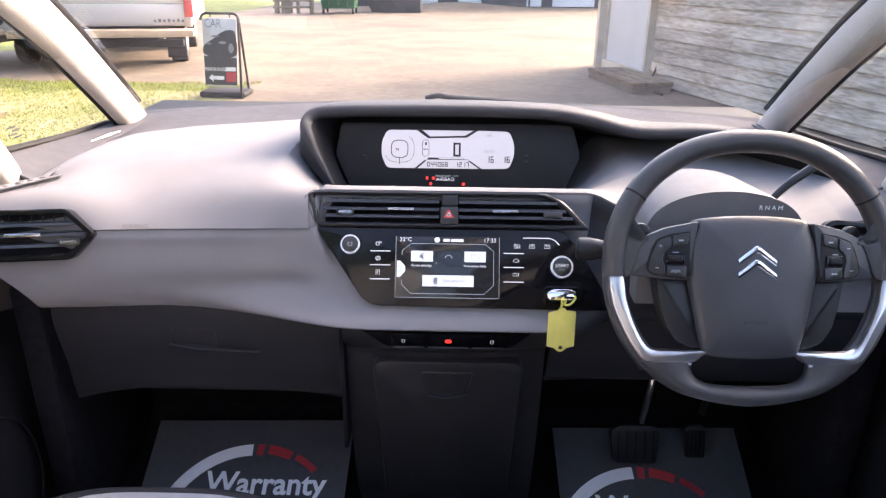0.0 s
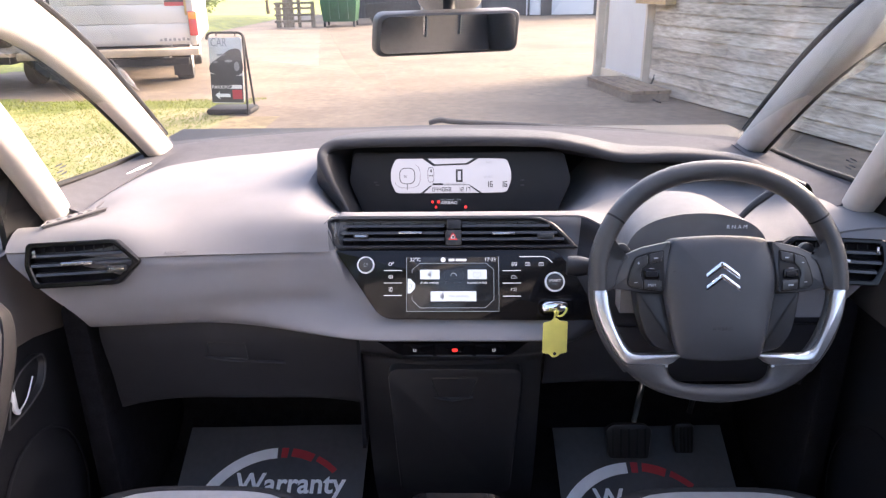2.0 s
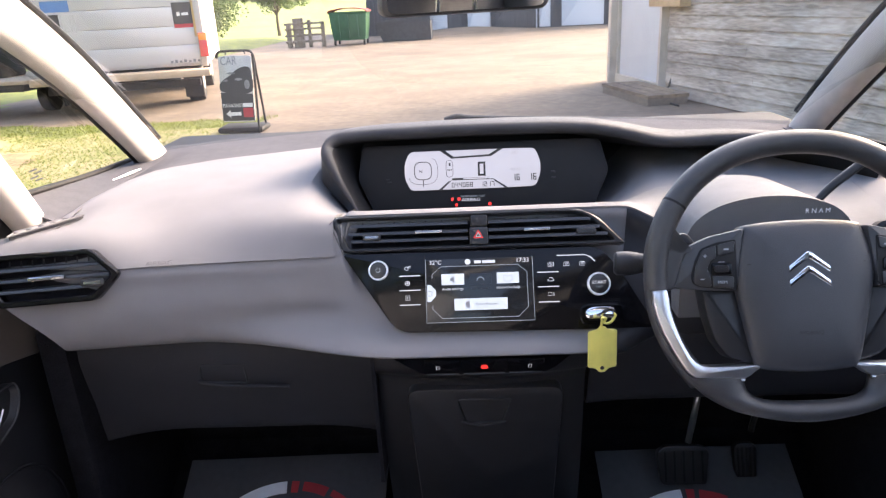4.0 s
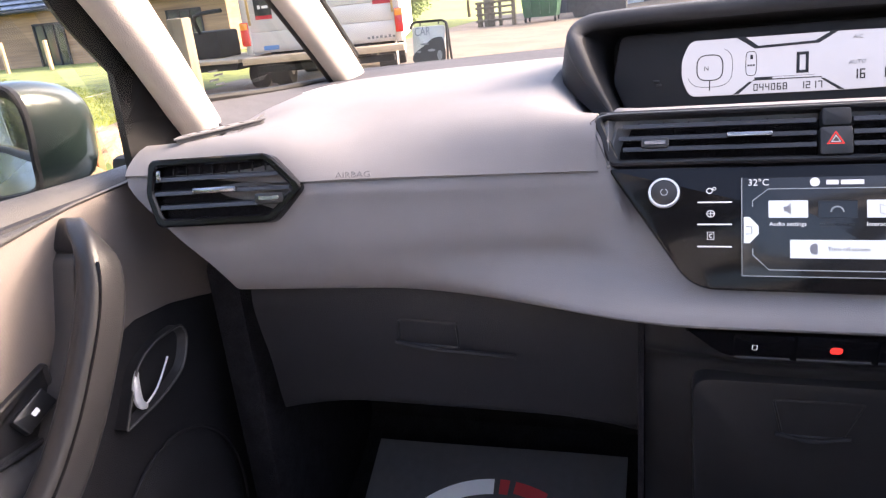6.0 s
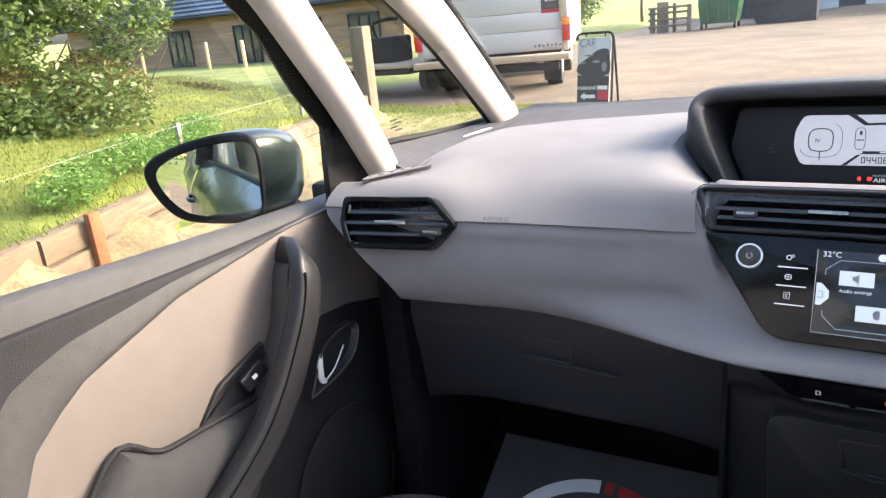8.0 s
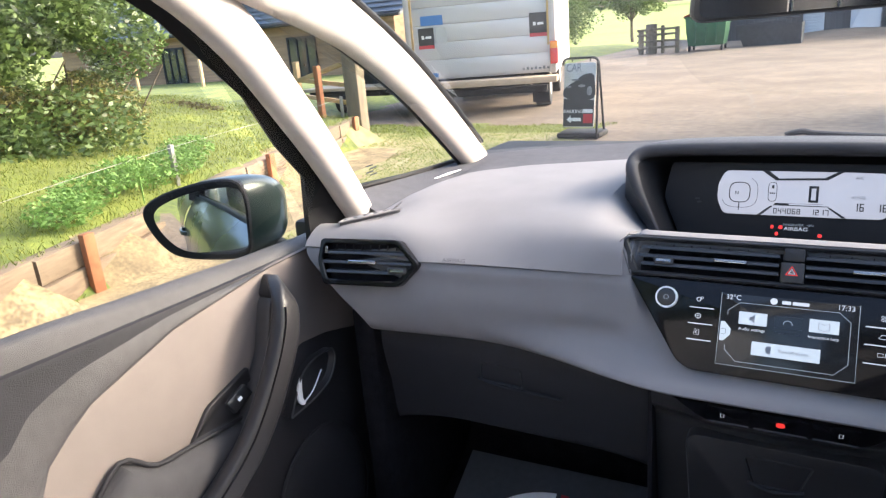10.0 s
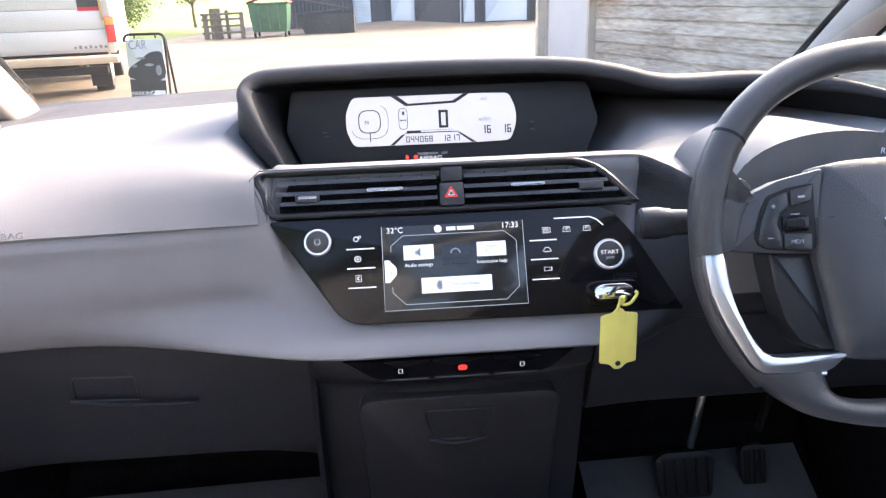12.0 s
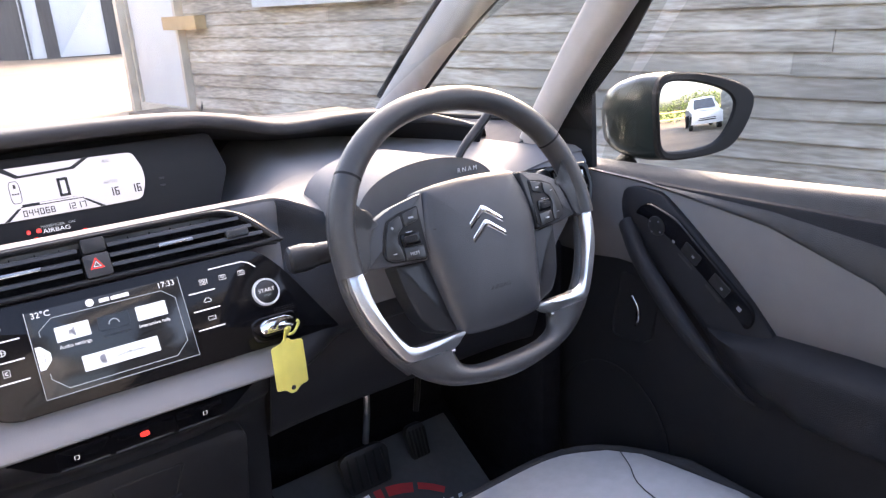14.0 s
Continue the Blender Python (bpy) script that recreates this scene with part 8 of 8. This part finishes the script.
part("door_post", sweep([on_wall(0.17, 0.0, -0.05), on_wall(0.17, 0.0, 2.3)], [(-0.04, -0.04), (0.04, -0.04), (0.04, 0.04), (-0.04, 0.04)], (0, 1, 0)), FRAMEP, barn)
part("door_post", sweep([on_wall(dl - 0.03, 0.03, -0.05), on_wall(dl - 0.03, 0.03, 2.3)], [(-0.05, -0.05), (0.05, -0.05), (0.05, 0.05), (-0.05, 0.05)], (0, 1, 0)), FRAMEP, barn)
part("door_sill", sweep([on_wall(0.2, 0.02, 0.07), on_wall(dl - 0.06, 0.02, 0.07)], [(-0.05, -0.07), (0.05, -0.07), (0.05, 0.07), (-0.05, 0.07)], (0, 0, 1)), FRAMEP, barn)
part("return_wall", block(2.16, 10.85, 0, 7.5, 11.0, 2.36), GARDARK, barn)
wu = 1.55
win = part("window", sweep([ba + along * wu + side * 0.03 + Vector((0, 0, 1.75)), ba + along * (wu + 1.9) + side * 0.03 + Vector((0, 0, 1.75))], [(-0.03, -0.42), (0.03, -0.42), (0.03, 0.40), (-0.03, 0.40)], (0, 0, 1)), WINDARK, barn)
part("window_sill", sweep([ba + along * (wu - 0.08) + side * 0.07 + Vector((0, 0, 1.30)), ba + along * (wu + 1.98) + side * 0.07 + Vector((0, 0, 1.30))], [(-0.05, -0.035), (0.05, -0.035), (0.05, 0.035), (-0.05, 0.035)], (0, 0, 1)), WHITED, win, "white window sill")
part("timber_bracket", sweep([ba - along * 0.25 + side * 0.10 + Vector((0, 0, 1.14)), ba + along * 0.45 + side * 0.10 + Vector((0, 0, 1.14))], [(-0.07, -0.075), (0.07, -0.075), (0.07, 0.075), (-0.07, 0.075)], (0, 0, 1)), PALE, barn, "pale timber block on the wall")
settle(barn)
step = thing("door_step", (2.05, 9.0, 0), "worn timber and stone step below the shed door", "step")
so, su = Vector((1.75, 9.62, 0)), Vector((0.19, -0.98, 0)).normalized()
sv = Vector((-su.y, su.x, 0))
for i in range(3):
    c0 = so + sv * (0.10 + 0.17 * i)
    part("step_board", sweep([c0 + Vector((0, 0, 0.105)), c0 + su * 1.42 + Vector((0, 0, 0.105))], [(-0.08, -0.02), (0.08, -0.02), (0.08, 0.02), (-0.08, 0.02)], (0, 0, 1)), TIMBER, step)
part("step_base", sweep([so + sv * 0.27 + su * 0.02 + Vector((0, 0, 0.04)), so + sv * 0.27 + su * 1.40 + Vector((0, 0, 0.04))], [(-0.24, -0.05), (0.24, -0.05), (0.24, 0.045), (-0.24, 0.045)], (0, 0, 1)), CRACK, step)
settle(step)
hose = tagged(link_mesh("cable", sweep(curve([(2.35, 8.1, 0.02), (2.3, 8.6, 0.03), (2.45, 8.9, 0.14), (2.6, 8.8, 0.5), (3.0, 7.6, 0.62), (3.25, 6.6, 0.66)], 5), disc(0.012, 6), (0, 0, 1)), TYRE), "thin dark cable along the barn wall", "cable")

# ---------------------------------------------------------------- parked car and hedge behind (seen in the mirror)
CARW = material("white_car_paint", (0.75, 0.76, 0.77), 0.25, vary=0.02, scale=10, coat=1.0)
pc = thing("parked_car", (6.6, -12.4, 0), "white hatchback parked behind", "car")
M0 = pose(6.6, -12.6, 0, 0, 0, 14)
half = [(-2.05, 0.30), (-2.05, 0.62), (-1.9, 0.80), (-1.0, 0.92), (-0.35, 1.42), (0.3, 1.50), (1.3, 1.46), (1.95, 1.05), (2.05, 0.6), (2.0, 0.30)]
rows = []
for s, k in ((-0.86, 0.90), (-0.90, 0.97), (-0.70, 1.0), (0.0, 1.02), (0.70, 1.0), (0.90, 0.97), (0.86, 0.90)):
    rows.append([M0 @ Vector((s * (0.80 if z > 1.2 else 1), -y, 0.30 + (z - 0.30) * k)) for y, z in [(p.x, p.y) for p in curve([(a, b, 0) for a, b in half], 3)]])
bm = sheet(rows)
part("body", bm, CARW, pc, "white painted body")
def onc(pts):
    b_ = bmesh.new()
    f = b_.faces.new([b_.verts.new(M0 @ Vector(p)) for p in pts])
    return b_
part("windscreen", onc([(-0.68, 1.02, 0.97), (0.68, 1.02, 0.97), (0.58, 0.42, 1.41), (-0.58, 0.42, 1.41)]), WINDARK, pc)
for s in (-1, 1):
    part("headlight", onc([(s * 0.45, 2.00, 0.66), (s * 0.84, 1.92, 0.70), (s * 0.84, 1.86, 0.80), (s * 0.48, 1.97, 0.74)]), CHROME, pc, "clear headlight")
    part("side_window", onc([(s * 0.915, 0.85, 0.95), (s * 0.915, -1.3, 1.0), (s * 0.74, -1.1, 1.38), (s * 0.74, 0.35, 1.38)]), WINDARK, pc)
    for y in (1.30, -1.30):
        c = M0 @ Vector((s * 0.84, y, 0.32))
        w_ = part("wheel", turned(Plane(c, tuple(M0.to_3x3() @ Vector((0, 1, 0))), (0, 0, 1)), [(0.20, -0.10), (0.31, -0.10), (0.32, 0.0), (0.31, 0.10), (0.20, 0.10)], 0, 0, 28), TYRE, pc)
        part("rim", turned(Plane(c, tuple(M0.to_3x3() @ Vector((0, 1, 0))), (0, 0, 1)), [(0.205, -0.08), (0.205, 0.09), (0.05, 0.10)], 0, 0, 20), SATIN, w_)
part("grille", onc([(-0.5, 2.06, 0.44), (0.5, 2.06, 0.44), (0.46, 2.06, 0.56), (-0.46, 2.06, 0.56)]), TYRE, pc)
settle(pc)
hd = tagged(new("hedge", leaf_cloud([(-8 + 1.4 * i, -24 - 0.1 * i, 1.2 + 0.4 * math.sin(i), 1.4, 1.1) for i in range(24)], 9000, 0.14, 31)), "green hedge behind the yard", "hedge", kind="stuff")
hd.data.materials.append(LEAF_FAR)
bf = thing("back_fence", (6, -21, 0), "pale wooden rail fence behind the yard", "fence")
for i in range(12):
    part("post", block(-6 + i * 2.2, -21.05, -0.1, -5.9 + i * 2.2, -20.95, 1.1, 0.01), PALE, bf)
for z in (0.4, 0.95):
    part("rail", beam((-6, -20.93, z), (18.3, -20.93, z), 0.03, 0.12), PALE, bf)
settle(bf)
